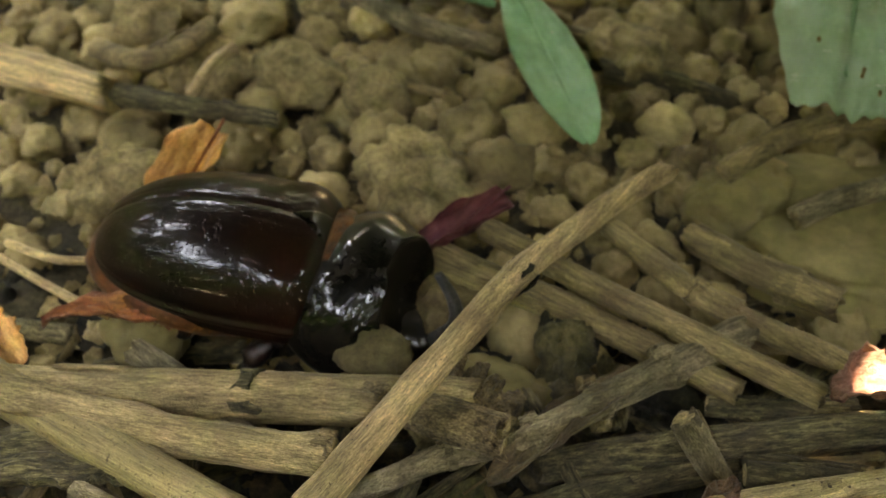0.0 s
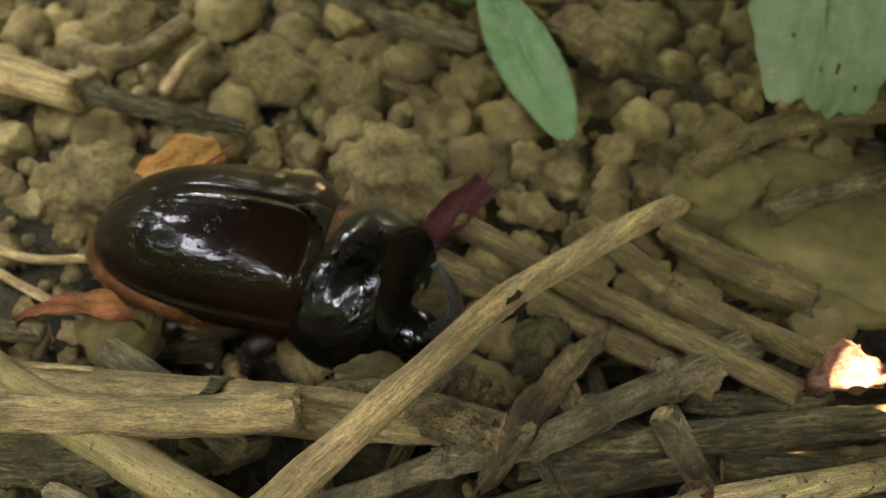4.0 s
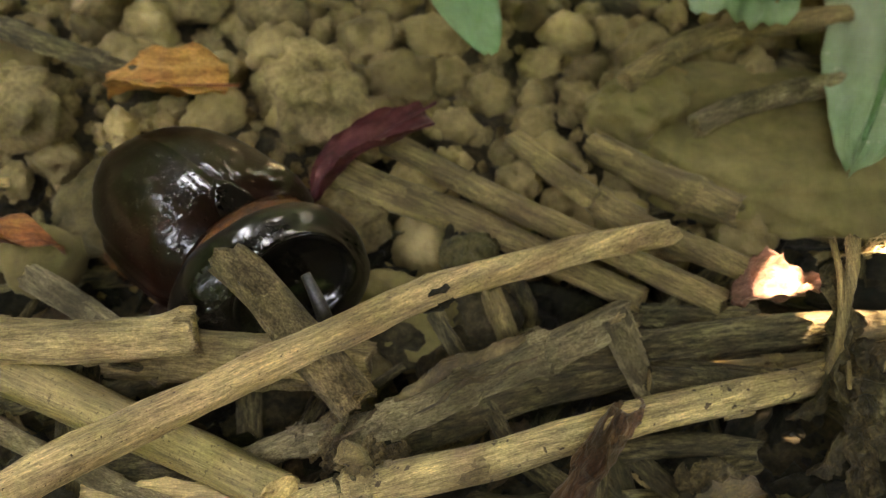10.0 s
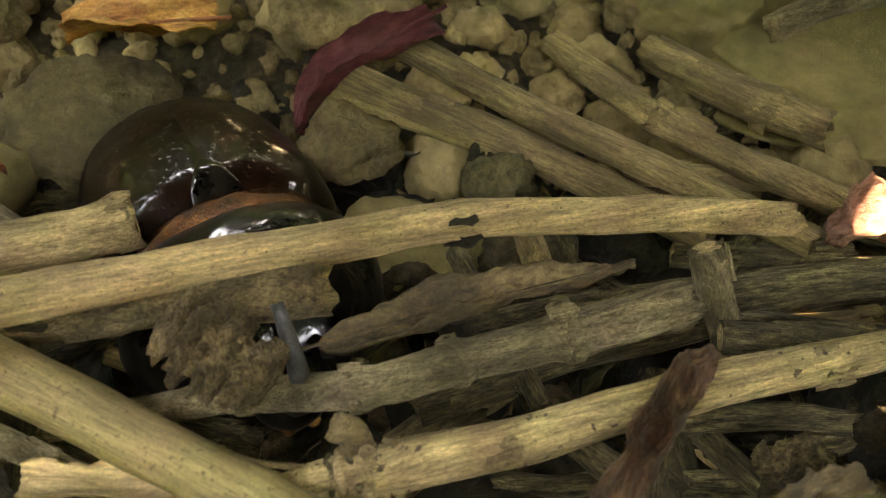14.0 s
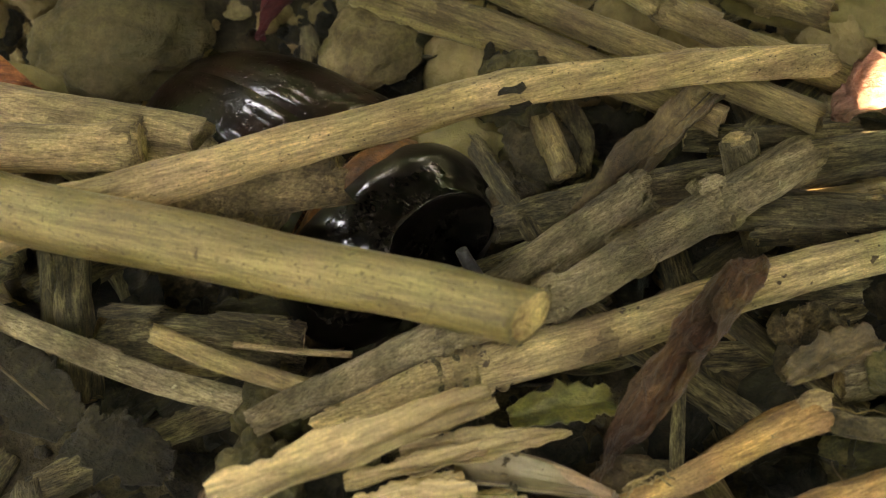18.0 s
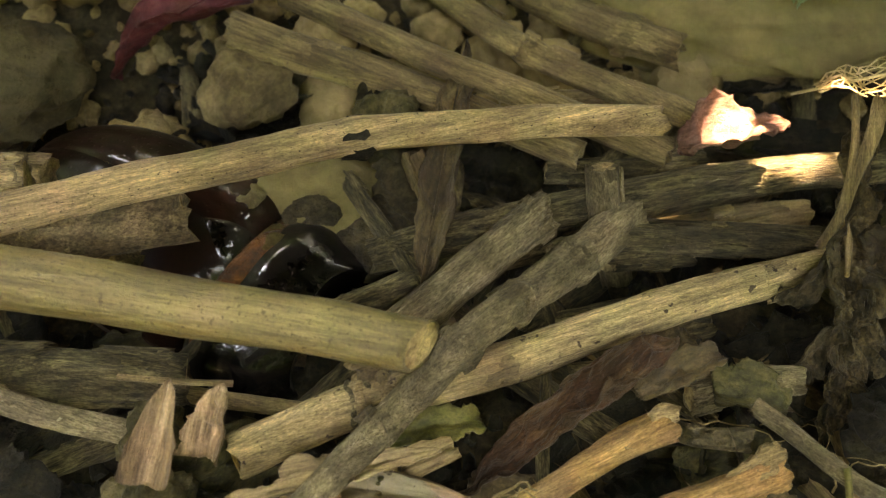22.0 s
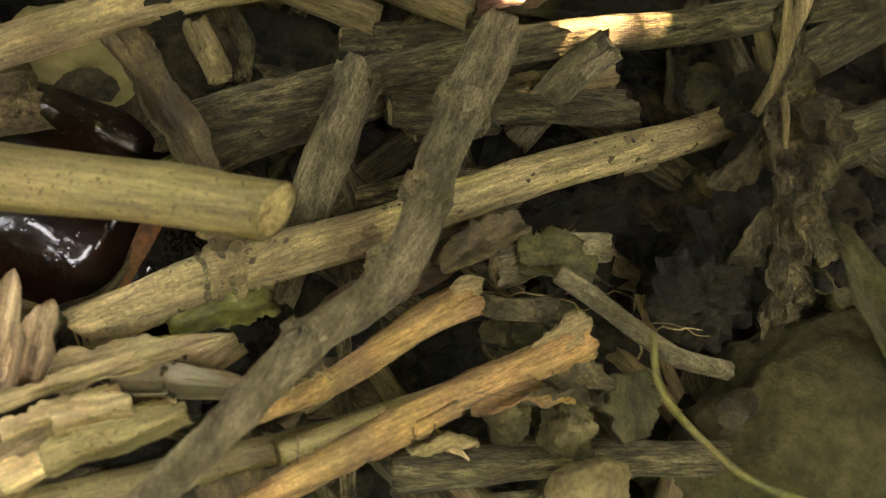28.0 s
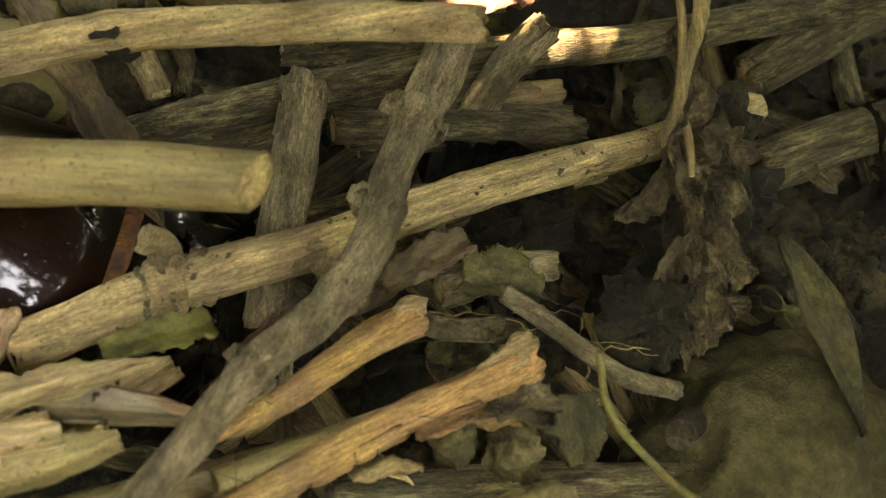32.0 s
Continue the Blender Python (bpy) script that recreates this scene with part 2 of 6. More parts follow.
M["rotten"] = material("rotten_leaf", [(0.0291, 0.0218, 0.00969), (0.0823, 0.0606, 0.0267), (0.194, 0.145, 0.0678)], (500, 700, 700), 0.65, 0.9, 0.0004,
                       stain=(0.0665, 0.0532, 0.0266), stain_scale=240, stain_amount=0.6, cracks=0.7, grain=0.35)
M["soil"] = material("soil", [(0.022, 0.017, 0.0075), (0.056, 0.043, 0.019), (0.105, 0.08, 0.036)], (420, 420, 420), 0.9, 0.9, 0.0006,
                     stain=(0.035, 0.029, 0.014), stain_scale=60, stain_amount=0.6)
M["clod"] = material("clay_clod", [(0.14, 0.102, 0.042), (0.255, 0.19, 0.08), (0.36, 0.27, 0.118)], (420, 420, 420), 0.85, 0.8, 0.0005,
                     spec=0.25, stain=(0.14, 0.105, 0.05), stain_scale=110, stain_amount=0.55, cracks=0.35, grain=0.22)
M["stone"] = material("dull_stone", [(0.13, 0.104, 0.038), (0.185, 0.147, 0.054), (0.235, 0.187, 0.07)], (160, 160, 160), 0.8, 0.6, 0.0003,
                      spec=0.25, stain=(0.11, 0.09, 0.042), stain_scale=60, stain_amount=0.45, cracks=0.12, grain=0.1)
# Darker twin of the stone colour: the shade on low lumps is painted in.
M["shaded"] = material("shaded_olive_stone", [(0.0412, 0.035, 0.0139), (0.0876, 0.072, 0.0279), (0.134, 0.11, 0.0451)], (420, 420, 420), 0.8, 0.7, 0.0004,
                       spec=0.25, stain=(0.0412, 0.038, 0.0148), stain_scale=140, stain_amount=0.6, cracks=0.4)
M["dead"] = material("dead_leaf", [(0.0361, 0.024, 0.00984), (0.103, 0.068, 0.0279), (0.185, 0.13, 0.0558)], (300, 500, 500), 0.6, 0.6, 0.0003,
                     spec=0.4, stain=(0.0618, 0.042, 0.023), stain_scale=200, stain_amount=0.6, cracks=0.6)
M["maroon"] = material("maroon_leaf", [(0.05, 0.022, 0.01), (0.135, 0.062, 0.027), (0.25, 0.135, 0.066)], (350, 900, 900), 0.38, 1.0, 0.0005,
                       spec=0.5, stain=(0.06, 0.042, 0.022), stain_scale=260, stain_amount=0.5, cracks=0.7)
# Humus taken down to near black: shade of the litter gaps is included.
M["humus"] = material("shade_darkened_humus", [(0.007, 0.00613, 0.00262), (0.0201, 0.0162, 0.00682), (0.0455, 0.0367, 0.0153)], (500, 500, 500), 0.75, 0.9, 0.0005,
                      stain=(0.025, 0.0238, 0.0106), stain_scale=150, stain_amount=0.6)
M["smooth_husk"] = material("smooth_husk", [(0.15, 0.115, 0.055), (0.22, 0.172, 0.086), (0.29, 0.23, 0.12)], (160, 400, 400), 0.42, 0.3, spec=0.4,
                            stain=(0.11, 0.07, 0.03), stain_scale=220, stain_amount=0.5, spots=((0.05, 0.03, 0.015), 2600, 0.7), grain=0.15)
M["sheath"] = material("pale_sheath", [(0.314, 0.222, 0.0992), (0.506, 0.358, 0.16), (0.683, 0.483, 0.216)], (60, 1500, 1500), 0.5, 0.5, spec=0.4,
                       stain=(0.22, 0.14, 0.06), stain_scale=130, stain_amount=0.6, cracks=0.45)
M["pink"] = material("pale_dry_leaf", [(0.143, 0.065, 0.039), (0.221, 0.114, 0.0748), (0.286, 0.163, 0.114)], (250, 700, 700), 0.6, 0.6)
M["rust"] = material("rust_leaf", [(0.335, 0.13, 0.0267), (0.616, 0.286, 0.0746), (0.75, 0.416, 0.128)], (200, 900, 900), 0.55, 0.4,
                     stain=(0.402, 0.156, 0.0426), stain_scale=150, stain_amount=0.4)
M["red"] = material("wine_red_leaf", [(0.06, 0.011, 0.012), (0.11, 0.021, 0.021), (0.15, 0.042, 0.036)], (250, 500, 500), 0.5, 0.5, grain=0.15)
M["green"] = material("green_leaf", [(0.11, 0.28, 0.115), (0.175, 0.4, 0.19), (0.25, 0.49, 0.27)], (120, 260, 260), 0.38, 0.25, spec=0.5,
                      stain=(0.24, 0.4, 0.2), stain_scale=60, stain_amount=0.5, spots=((0.42, 0.5, 0.3), 900, 0.7), grain=0.07)
# Whitish twin of green: the large leaves' sheen is painted into base and stain.
M["pale_green"] = material("sheen_pale_green_leaf", [(0.2, 0.36, 0.17), (0.28, 0.44, 0.24), (0.36, 0.5, 0.31)], (90, 200, 200), 0.45, 0.4, spec=0.6,
                           stain=(0.42, 0.5, 0.34), stain_scale=45, stain_amount=0.7, spots=((0.5, 0.55, 0.38), 700, 0.66), grain=0.08)
M["moss"] = material("yellow_green_leaf", [(0.05, 0.05, 0.012), (0.1, 0.1, 0.022), (0.16, 0.14, 0.038)], (300, 500, 500), 0.5, 0.4,
                     stain=(0.12, 0.075, 0.025), stain_scale=180, stain_amount=0.6)
M["netted"] = material("netted_leaf_skeleton", [(0.3, 0.22, 0.1), (0.42, 0.32, 0.16)], (500, 500, 500), 0.7, 0.3)


def cuticle(name, colours, rough, coat, pit_scale, pit_amount):
    """Glossy pitted insect shell: mottled colour, a satin body under a clear coat, fine round pits."""
    m = material(name, colours, (90, 90, 90), rough, 0.25, 0.00005, spec=0.06, fine=24.0, grain=0.25)
    nt = m.node_tree
    n, l = nt.nodes, nt.links
    b = n["Principled BSDF"]
    b.inputs["Coat Weight"].default_value, b.inputs["Coat Roughness"].default_value = coat, 0.11
    tc = n.new("ShaderNodeTexCoord")
    vo = n.new("ShaderNodeTexVoronoi")
    vo.inputs["Scale"].default_value = pit_scale
    l.new(tc.outputs["Object"], vo.inputs["Vector"])
    r = n.new("ShaderNodeMapRange")
    r.inputs[1].default_value, r.inputs[2].default_value = 0.05, 0.3
    l.new(vo.outputs["Distance"], r.inputs[0])
    wave = n.new("ShaderNodeTexNoise")
    wave.inputs["Scale"].default_value, wave.inputs["Detail"].default_value = 420.0, 3.0
    l.new(tc.outputs["Object"], wave.inputs["Vector"])
    both = n.new("ShaderNodeMath")
    both.operation = "MULTIPLY_ADD"
    both.inputs[1].default_value = 1.6
    l.new(wave.outputs["Fac"], both.inputs[0])
    l.new(r.outputs[0], both.inputs[2])
    bp = n.new("ShaderNodeBump")
    bp.inputs["Strength"].default_value, bp.inputs["Distance"].default_value = pit_amount, 0.00006
    l.new(both.outputs[0], bp.inputs["Height"])
    l.new(bp.outputs[0], b.inputs["Normal"])
    l.new(bp.outputs[0], b.inputs["Coat Normal"])
    return m


M["shell"] = cuticle("beetle_shell", [(0.0034, 0.0022, 0.0012), (0.0072, 0.003, 0.0016), (0.0138, 0.0044, 0.0022)], 0.3, 0.55, 1900, 0.42)
M["black"] = cuticle("beetle_black_shell", [(0.005, 0.004, 0.003), (0.009, 0.007, 0.005), (0.016, 0.011, 0.007)], 0.3, 0.7, 1500, 0.16)
M["horn"] = material("beetle_horn", [(0.012, 0.011, 0.01), (0.028, 0.026, 0.023), (0.055, 0.05, 0.045)], (900, 900, 900), 0.45, 0.6, 0.0001, spec=0.5)
M["belly"] = material("beetle_belly", [(0.045, 0.014, 0.004), (0.1, 0.032, 0.009), (0.17, 0.06, 0.016)], (250, 250, 250), 0.4, 0.3, spec=0.35)
M["membrane"] = material("beetle_joint", [(0.04, 0.013, 0.003), (0.12, 0.042, 0.008), (0.22, 0.09, 0.02)], (700, 500, 500), 0.4, 0.7, spec=0.4, grain=0.2)
M["hair"] = material("beetle_hair", [(0.07, 0.026, 0.006), (0.19, 0.078, 0.018)], (300, 300, 300), 0.5, 0.2)
M["canopy"] = material("canopy_leaf", [(0.025, 0.055, 0.012), (0.04, 0.085, 0.02), (0.06, 0.11, 0.03)], (20, 40, 40), 0.45, 0.2, 0.001)


def thin(m, amount):
    """Lets light through a leaf."""
    nt = m.node_tree
    b, out = nt.nodes["Principled BSDF"], nt.nodes["Material Output"]
    tr = nt.nodes.new("ShaderNodeBsdfTranslucent")
    mix = nt.nodes.new("ShaderNodeMixShader")
    mix.inputs[0].default_value = amount
    src = b.inputs["Base Color"].links[0].from_socket
    nt.links.new(src, tr.inputs[0])
    nt.links.new(b.outputs[0], mix.inputs[1])
    nt.links.new(tr.outputs[0], mix.inputs[2])
    nt.links.new(mix.outputs[0], out.inputs[0])


for key, amount in (("green", 0.42), ("pale_green", 0.3), ("canopy", 0.15), ("rust", 0.25), ("red", 0.15), ("pink", 0.15), ("sheath", 0.15)):
    thin(M[key], amount)

# ---------- mesh helpers (sizes in millimetres) ----------


def finish(name, bm, mat, parent=None, label="", smooth=True):
    bmesh.ops.scale(bm, vec=(MM, MM, MM), verts=bm.verts)
    me = bpy.data.meshes.new(name)
    bm.to_mesh(me)
    bm.free()
    if smooth:
        me.polygons.foreach_set("use_smooth", [True] * len(me.polygons))
    me.materials.append(M[mat])
    ob = new(name, me)
    if parent:
        ob.parent = parent
    if label:
        ob["label"] = label
    return ob


def part(name, bm, mat, parent, label=""):
    return finish(name, bm, mat, parent, label)


def lie(a, b, roll=0.0):
    """The pose of a thing that starts at a and points along its own x to b (millimetres), its z upwards."""
    a, b = Vector(a) * MM, Vector(b) * MM
    x = (b - a).normalized()
    y = Vector((0, 0, 1)).cross(x).normalized()
    z = x.cross(y)
    m = Matrix((x, y, z)).transposed().to_4x4()
    return Matrix.Translation(a) @ m @ pose(0, 0, 0, roll, 0, 0)


def grid(f, nu, nv, closed=False):
    """A sheet of nu by nv quads from f(u, v); closed joins the ends of v."""
    bm = bmesh.new()
    rows = []
    for i in range(nu + 1):
        row = [bm.verts.new(f(i / nu, j / nv)) for j in range(nv if closed else nv + 1)]
        rows.append(row)
    for i in range(nu):
        for j in range(nv):
            k = (j + 1) % nv if closed else j + 1
            bm.faces.new((rows[i][j], rows[i + 1][j], rows[i + 1][k], rows[i][k]))
    bm.normal_update()
    return bm, rows


def wob(x, y, z, s, a):
    return a * noise.noise((x / s, y / s, z / s))


def tube(pts, radii, sides=12, rough=0.12, seed=0.0, ragged=0.0, flat=1.0, knots=(), cut=None):
    """A bark-covered stem along a line of points, uneven, with capped ends; knots: (place 0..1, swelling)."""
    pts = [Vector(p) for p in pts]
    length = [0.0]
    for a, b in zip(pts, pts[1:]):
        length.append(length[-1] + (b - a).length)
    total = length[-1]
    count = max(8, int(total / max(0.5, max(radii) * 0.55)))
    count = min(count, 90)

    def at(s):
        for i in range(len(pts) - 1):
            if s <= length[i + 1] or i == len(pts) - 2:
                k = (s - length[i]) / (length[i + 1] - length[i])
                a, b = pts[i], pts[i + 1]
                gap = (b - a).length
                go = (b - pts[i - 1]).normalized() * gap if i else b - a
                come = (pts[i + 2] - a).normalized() * gap if i + 2 < len(pts) else b - a
                return a * (2 * k ** 3 - 3 * k ** 2 + 1) + go * (k ** 3 - 2 * k ** 2 + k) + b * (3 * k ** 2 - 2 * k ** 3) + come * (k ** 3 - k ** 2)
    bm = bmesh.new()
    rings = []
    for i in range(count + 1):
        s = total * i / count
        c = at(s)
        d = (at(min(total, s + total * 0.02)) - at(max(0, s - total * 0.02))).normalized()
        u = d.cross(Vector((0, 0, 1)))
        u = u.normalized() if u.length > 0.01 else Vector((1, 0, 0))
        w = d.cross(u)
        k = i / count
        r = radii[0] + (radii[-1] - radii[0]) * k
        for place, swell in knots:
            r *= 1 + swell * math.exp(-((s - place * total) / (0.55 * radii[0])) ** 2)
        c = c + u * wob(s, seed, 3.1, 9, 0.22 * r) + w * wob(s, seed, 7.7, 9, 0.2 * r)
        ring = []
        for j in range(sides):
            an = 2 * math.pi * j / sides
            rr = r * (1 + rough * noise.noise((s / 5.0 + seed, math.cos(an) * 1.6, math.sin(an) * 1.6 + seed))
                      + rough * 0.6 * noise.noise((s / (1.2 * r + .2) + seed, math.cos(an) * 3.2, math.sin(an) * 3.2))
                      + min(0.09, rough * 0.7) * noise.noise((s / (9 * r) + seed, math.cos(an) * 5.5, math.sin(an) * 5.5 - seed)))
            e = 0.0
            if ragged and i in (0, count):
                e = ragged * noise.noise((an * 1.7, seed, i)) * r * (1 if i else -1)
            if cut and i == 0:
                out = u * math.cos(an) * rr + w * math.sin(an) * rr * flat
                e -= Vector(cut).dot(out) / Vector(cut).dot(d)
            ring.append(bm.verts.new(c + u * math.cos(an) * rr + w * math.sin(an) * rr * flat + d * e))
        rings.append(ring)
    for i in range(count):
        for j in range(sides):
            k = (j + 1) % sides
            bm.faces.new((rings[i][j], rings[i][k], rings[i + 1][k], rings[i + 1][j]))
    for ring, way in ((rings[0], 1), (rings[-1], -1)):
        mid = sum((v.co for v in ring), Vector()) / sides
        dip = (rings[1][0].co - rings[0][0].co) if way == 1 else (rings[-2][0].co - rings[-1][0].co)
        c = bm.verts.new(mid + dip.normalized() * 0.25 * radii[0])
        for j in range(sides):
            k = (j + 1) % sides
            bm.faces.new((c, ring[k], ring[j]) if way == 1 else (c, ring[j], ring[k]))
    bm.normal_update()
    return bm


def pith_face(bm_at, d, r, parent, mat="pith"):
    """The pale cut face with its ring, at one end of a stem."""
    d = Vector(d).normalized()
    u = d.cross(Vector((0, 0, 1))).normalized()
    w = d.cross(u)
    c = Vector(bm_at)
    prof = [(0.0, -0.35), (0.3, -0.3), (0.42, 0.03), (0.7, 0.1), (0.9, 0.1), (0.96, -0.15)]

    def f(a, b):
        q = a * (len(prof) - 1)
        i = min(int(q), len(prof) - 2)
        k = q - i
        rr = (prof[i][0] * (1 - k) + prof[i + 1][0] * k) * r
        hh = 0.45 * (prof[i][1] * (1 - k) + prof[i + 1][1] * k) * r * 0.4
        an = b * 2 * math.pi
        rr *= 1 + 0.08 * noise.noise((math.cos(an) * 2, math.sin(an) * 2, r))
        return c + u * math.cos(an) * rr + w * math.sin(an) * rr + d * hh
    bm, rows = grid(f, 10, 16, True)
    bmesh.ops.recalc_face_normals(bm, faces=bm.faces)
    return part("cut_end", bm, mat, parent, "pale broken-off stem end")


def flakes(ob, loc, r, mat, seed):
    """Loose flakes of bark that stand proud of a stem."""
    rg = random.Random(int(seed * 91))
    for k in range(rg.randint(2, 4)):
        i = rg.randrange(len(loc) - 1)
        a, b = loc[i], loc[i + 1]
        if (b - a).length < 2.2 * r:
            continue
        d = (b - a).normalized()
        u = d.cross(Vector((0, 0, 1))).normalized()
        w = u.cross(d)
        c = a.lerp(b, rg.uniform(0.15, 0.8))
        turn, wide, long = rg.uniform(-0.4, 2.6), rg.uniform(0.35, 0.8), rg.uniform(1.2, 3.0) * r
        sd = rg.uniform(0, 50)

        def f(p, q):
            side = 1 if q < 0.5 else -1
            qq = 2 * q if q < 0.5 else 2 - 2 * q
            an = turn + (qq - 0.5) * wide * 2 * (1 + 0.5 * noise.noise((p * 5, sd, side > 0)))
            x = (p - 0.5) * long * (1 + 0.5 * noise.noise((qq * 3, sd, p > 0.5)))
            rr = r * 1.03 + (0.14 if side > 0 else -0.1) + 0.1 * r * max(0, p - 0.6) + 0.06 * noise.noise((p * 4, qq * 4, sd))
            return c + d * x + u * math.cos(an) * rr + w * math.sin(an) * rr
        bm, _ = grid(f, 6, 12, True)
        bmesh.ops.recalc_face_normals(bm, faces=bm.faces)
        part("bark_flake", bm, mat, ob)


def fibres(ob, loc, r, mat, count, long, seed=3):
    """Thin hairs and frayed fibres that stand off a stem, in one mesh."""
    rg = random.Random(seed)
    loc = [Vector(p) for p in loc]
    bm = bmesh.new()
    for k in range(count):
        i = rg.randrange(len(loc) - 1)
        a, b = loc[i], loc[i + 1]
        d = (b - a).normalized()
        u = d.cross(Vector((0, 0, 1))).normalized()
        an = rg.choice((rg.uniform(-0.5, 0.7), rg.uniform(2.5, 3.6)))
        out = u * math.cos(an) + u.cross(d) * math.sin(an)
        p = a.lerp(b, rg.random()) + out * r * 0.8
        step = (out * rg.uniform(0.5, 1.0) + d * rg.uniform(-0.8, 0.8) + Vector((0, 0, rg.uniform(0, 0.4)))) * long * rg.uniform(0.4, 1.2) / 4
        bend = Vector((rg.uniform(-1, 1), rg.uniform(-1, 1), rg.uniform(-1, 0.4))) * long * 0.06
        w = 0.06 if long < 3 else 0.1
        last = None
        for j in range(5):
            q = p + step * j + bend * j * j * 0.5
            ring = [bm.verts.new(q + v * w * (1 - j / 5.5)) for v in (Vector((1, 0, 0)), Vector((-0.5, 0.87, 0.3)), Vector((-0.5, -0.87, 0.3)))]
            if last:
                for e in range(3):
                    bm.faces.new((last[e], last[(e + 1) % 3], ring[(e + 1) % 3], ring[e]))
            last = ring
    tagged(part("fibre_fringe", bm, mat, ob), "thin frayed fibres", kind="stuff")


def stem(name, label, pts, r, mat, category="twig", ragged=0.5, knots=(), flat=1.0, rough=0.12, ends="", r2=None, seed=None, sides=22, group="", joint="", frayed=None, cut=None):
    """A dead stem lying still; points in millimetres. ends: 'a' and 'b' get a pale cut face."""
    pts = [Vector(p) for p in pts]
    base = lie(pts[0], pts[-1])
    inv = base.inverted()
    loc = [inv @ (p * MM) / MM for p in pts]
    return stem_at(name, label, base, loc, r, mat, category, ragged, knots, flat, rough, ends, r2, seed, sides, group, joint, frayed, cut)


def stem_at(name, label, base, loc, r, mat, category="twig", ragged=0.5, knots=(), flat=1.0, rough=0.12, ends="", r2=None, seed=None, sides=22, group="", joint="", frayed=None, cut=None):
    loc = [Vector(p) for p in loc]
    seed = (loc[-1].x * 3.7 + r * 11.3) % 50 if seed is None else seed
    bm = tube(loc, [r, r2 or r], sides, rough, seed, ragged, flat, knots, cut=cut)
    ob = finish(name, bm, mat)
    ob.matrix_basis = base
    total = sum((b - a).length for a, b in zip(loc, loc[1:]))
    for place, swell in (knots if sides > 10 else ()):
        run = place * total
        for a, b in zip(loc, loc[1:]):
            if run <= (b - a).length:
                break
            run -= (b - a).length
        d = (b - a).normalized()
        c = a + d * run
        rr = r + ((r2 or r) - r) * place
        k = rr * (1 + swell) * 1.0
        part("joint_ring", tube([c - d * rr * 0.3, c, c + d * rr * 0.3], [k, k * 0.97], sides, 0.3, seed + 3, 0.9), joint or mat, ob, "swollen stem joint")
    if frayed:
        fibres(ob, loc, r, *frayed)
    if r > 0.7 and sides > 10 and mat != "olive":
        flakes(ob, loc, r, mat, seed)
    if r > 0.9 and sides > 10 and not ends and name == "dry_twig":
        pith_face(loc[0], loc[0] - loc[1], 0.86 * r, ob, "tan")
        pith_face(loc[-1], loc[-1] - loc[-2], 0.86 * (r2 or r), ob, "tan")
    if "a" in ends:
        pith_face(loc[0], cut or loc[0] - loc[1], r * (1.02 if cut else 1), ob)
    if "b" in ends:
        pith_face(loc[-1], loc[-1] - loc[-2], r2 or r, ob)
    return tagged(ob, label, category, group)


def leaf_bm(length, width, shape="oval", curl=0.15, fold=0.2, wave=0.04, seed=0.0, thick=0.16, nu=26, nv=14, lobes=0.0, twist=0.0, rollup=0.0, holes=()):
    """A leaf with two sides and thickness: along x, its midrib on y = 0."""
    def edge(u):
        if shape == "oval":
            return max(0.03, math.sin(math.pi * (0.03 + 0.94 * u)) ** 0.75)
        if shape == "round":
            return max(0.03, math.sin(math.pi * (0.02 + 0.96 * u ** 1.25)) ** 0.6)
        if shape == "pointed":
            return max(0.02, (1 - u) ** 0.65 * min(1, 0.4 + 4 * u))
        if shape == "lance":
            return max(0.03, math.sin(math.pi * u ** 0.8) ** 1.1)
        return 0.25 + 0.75 * math.sin(math.pi * (0.1 + 0.85 * u)) ** 0.6
    bm = bmesh.new()
    top, low = [], []
    for i in range(nu + 1):
        u = i / nu
        ra, rb = [], []
        for j in range(nv + 1):
            v = 2 * j / nv - 1
            w = width / 2 * edge(u) * (1 + lobes * noise.noise((u * 7 + seed, v > 0, seed)) + 0.5 * lobes * noise.noise((u * 23 + seed, v > 0, 2)))
            x, y = u * length + lobes * width * 0.12 * noise.noise((v * 4, u * 9, seed)), v * w
            z = -curl * length * (u - 0.45) ** 2 * 2 + fold * abs(y) + wave * length * noise.noise((u * 4 + seed, v * 1.6, seed))
            z += wave * 0.4 * length * noise.noise((u * 11 + seed, v * 5, seed))
            z -= 0.02 * width * math.exp(-(v / 0.07) ** 2)
            if rollup:
                rad = width / rollup
                z += rad * (1 - math.cos(y / rad))
                y = rad * math.sin(y / rad)
            an = twist * (u - 0.5)
            y, z = y * math.cos(an) - z * math.sin(an), y * math.sin(an) + z * math.cos(an)
            ra.append(bm.verts.new((x, y, z)))
            rb.append(bm.verts.new((x, y, z - thick)))
        top.append(ra)
        low.append(rb)
    for i in range(nu):
        for j in range(nv):
            if any(((i + 0.5) / nu - hu) ** 2 + 0.2 * ((2 * j + 1) / nv - 1 - hv) ** 2 < hr ** 2 for hu, hv, hr in holes):
                continue
            bm.faces.new((top[i][j], top[i + 1][j], top[i + 1][j + 1], top[i][j + 1]))
            bm.faces.new((low[i][j], low[i][j + 1], low[i + 1][j + 1], low[i + 1][j]))
    for i in range(nu):
        bm.faces.new((top[i][0], low[i][0], low[i + 1][0], top[i + 1][0]))
        bm.faces.new((top[i][nv], top[i + 1][nv], low[i + 1][nv], low[i][nv]))
    for j in range(nv):
        bm.faces.new((top[0][j], top[0][j + 1], low[0][j + 1], low[0][j]))
        bm.faces.new((top[nu][j], low[nu][j], low[nu][j + 1], top[nu][j + 1]))
    bm.normal_update()
    return bm


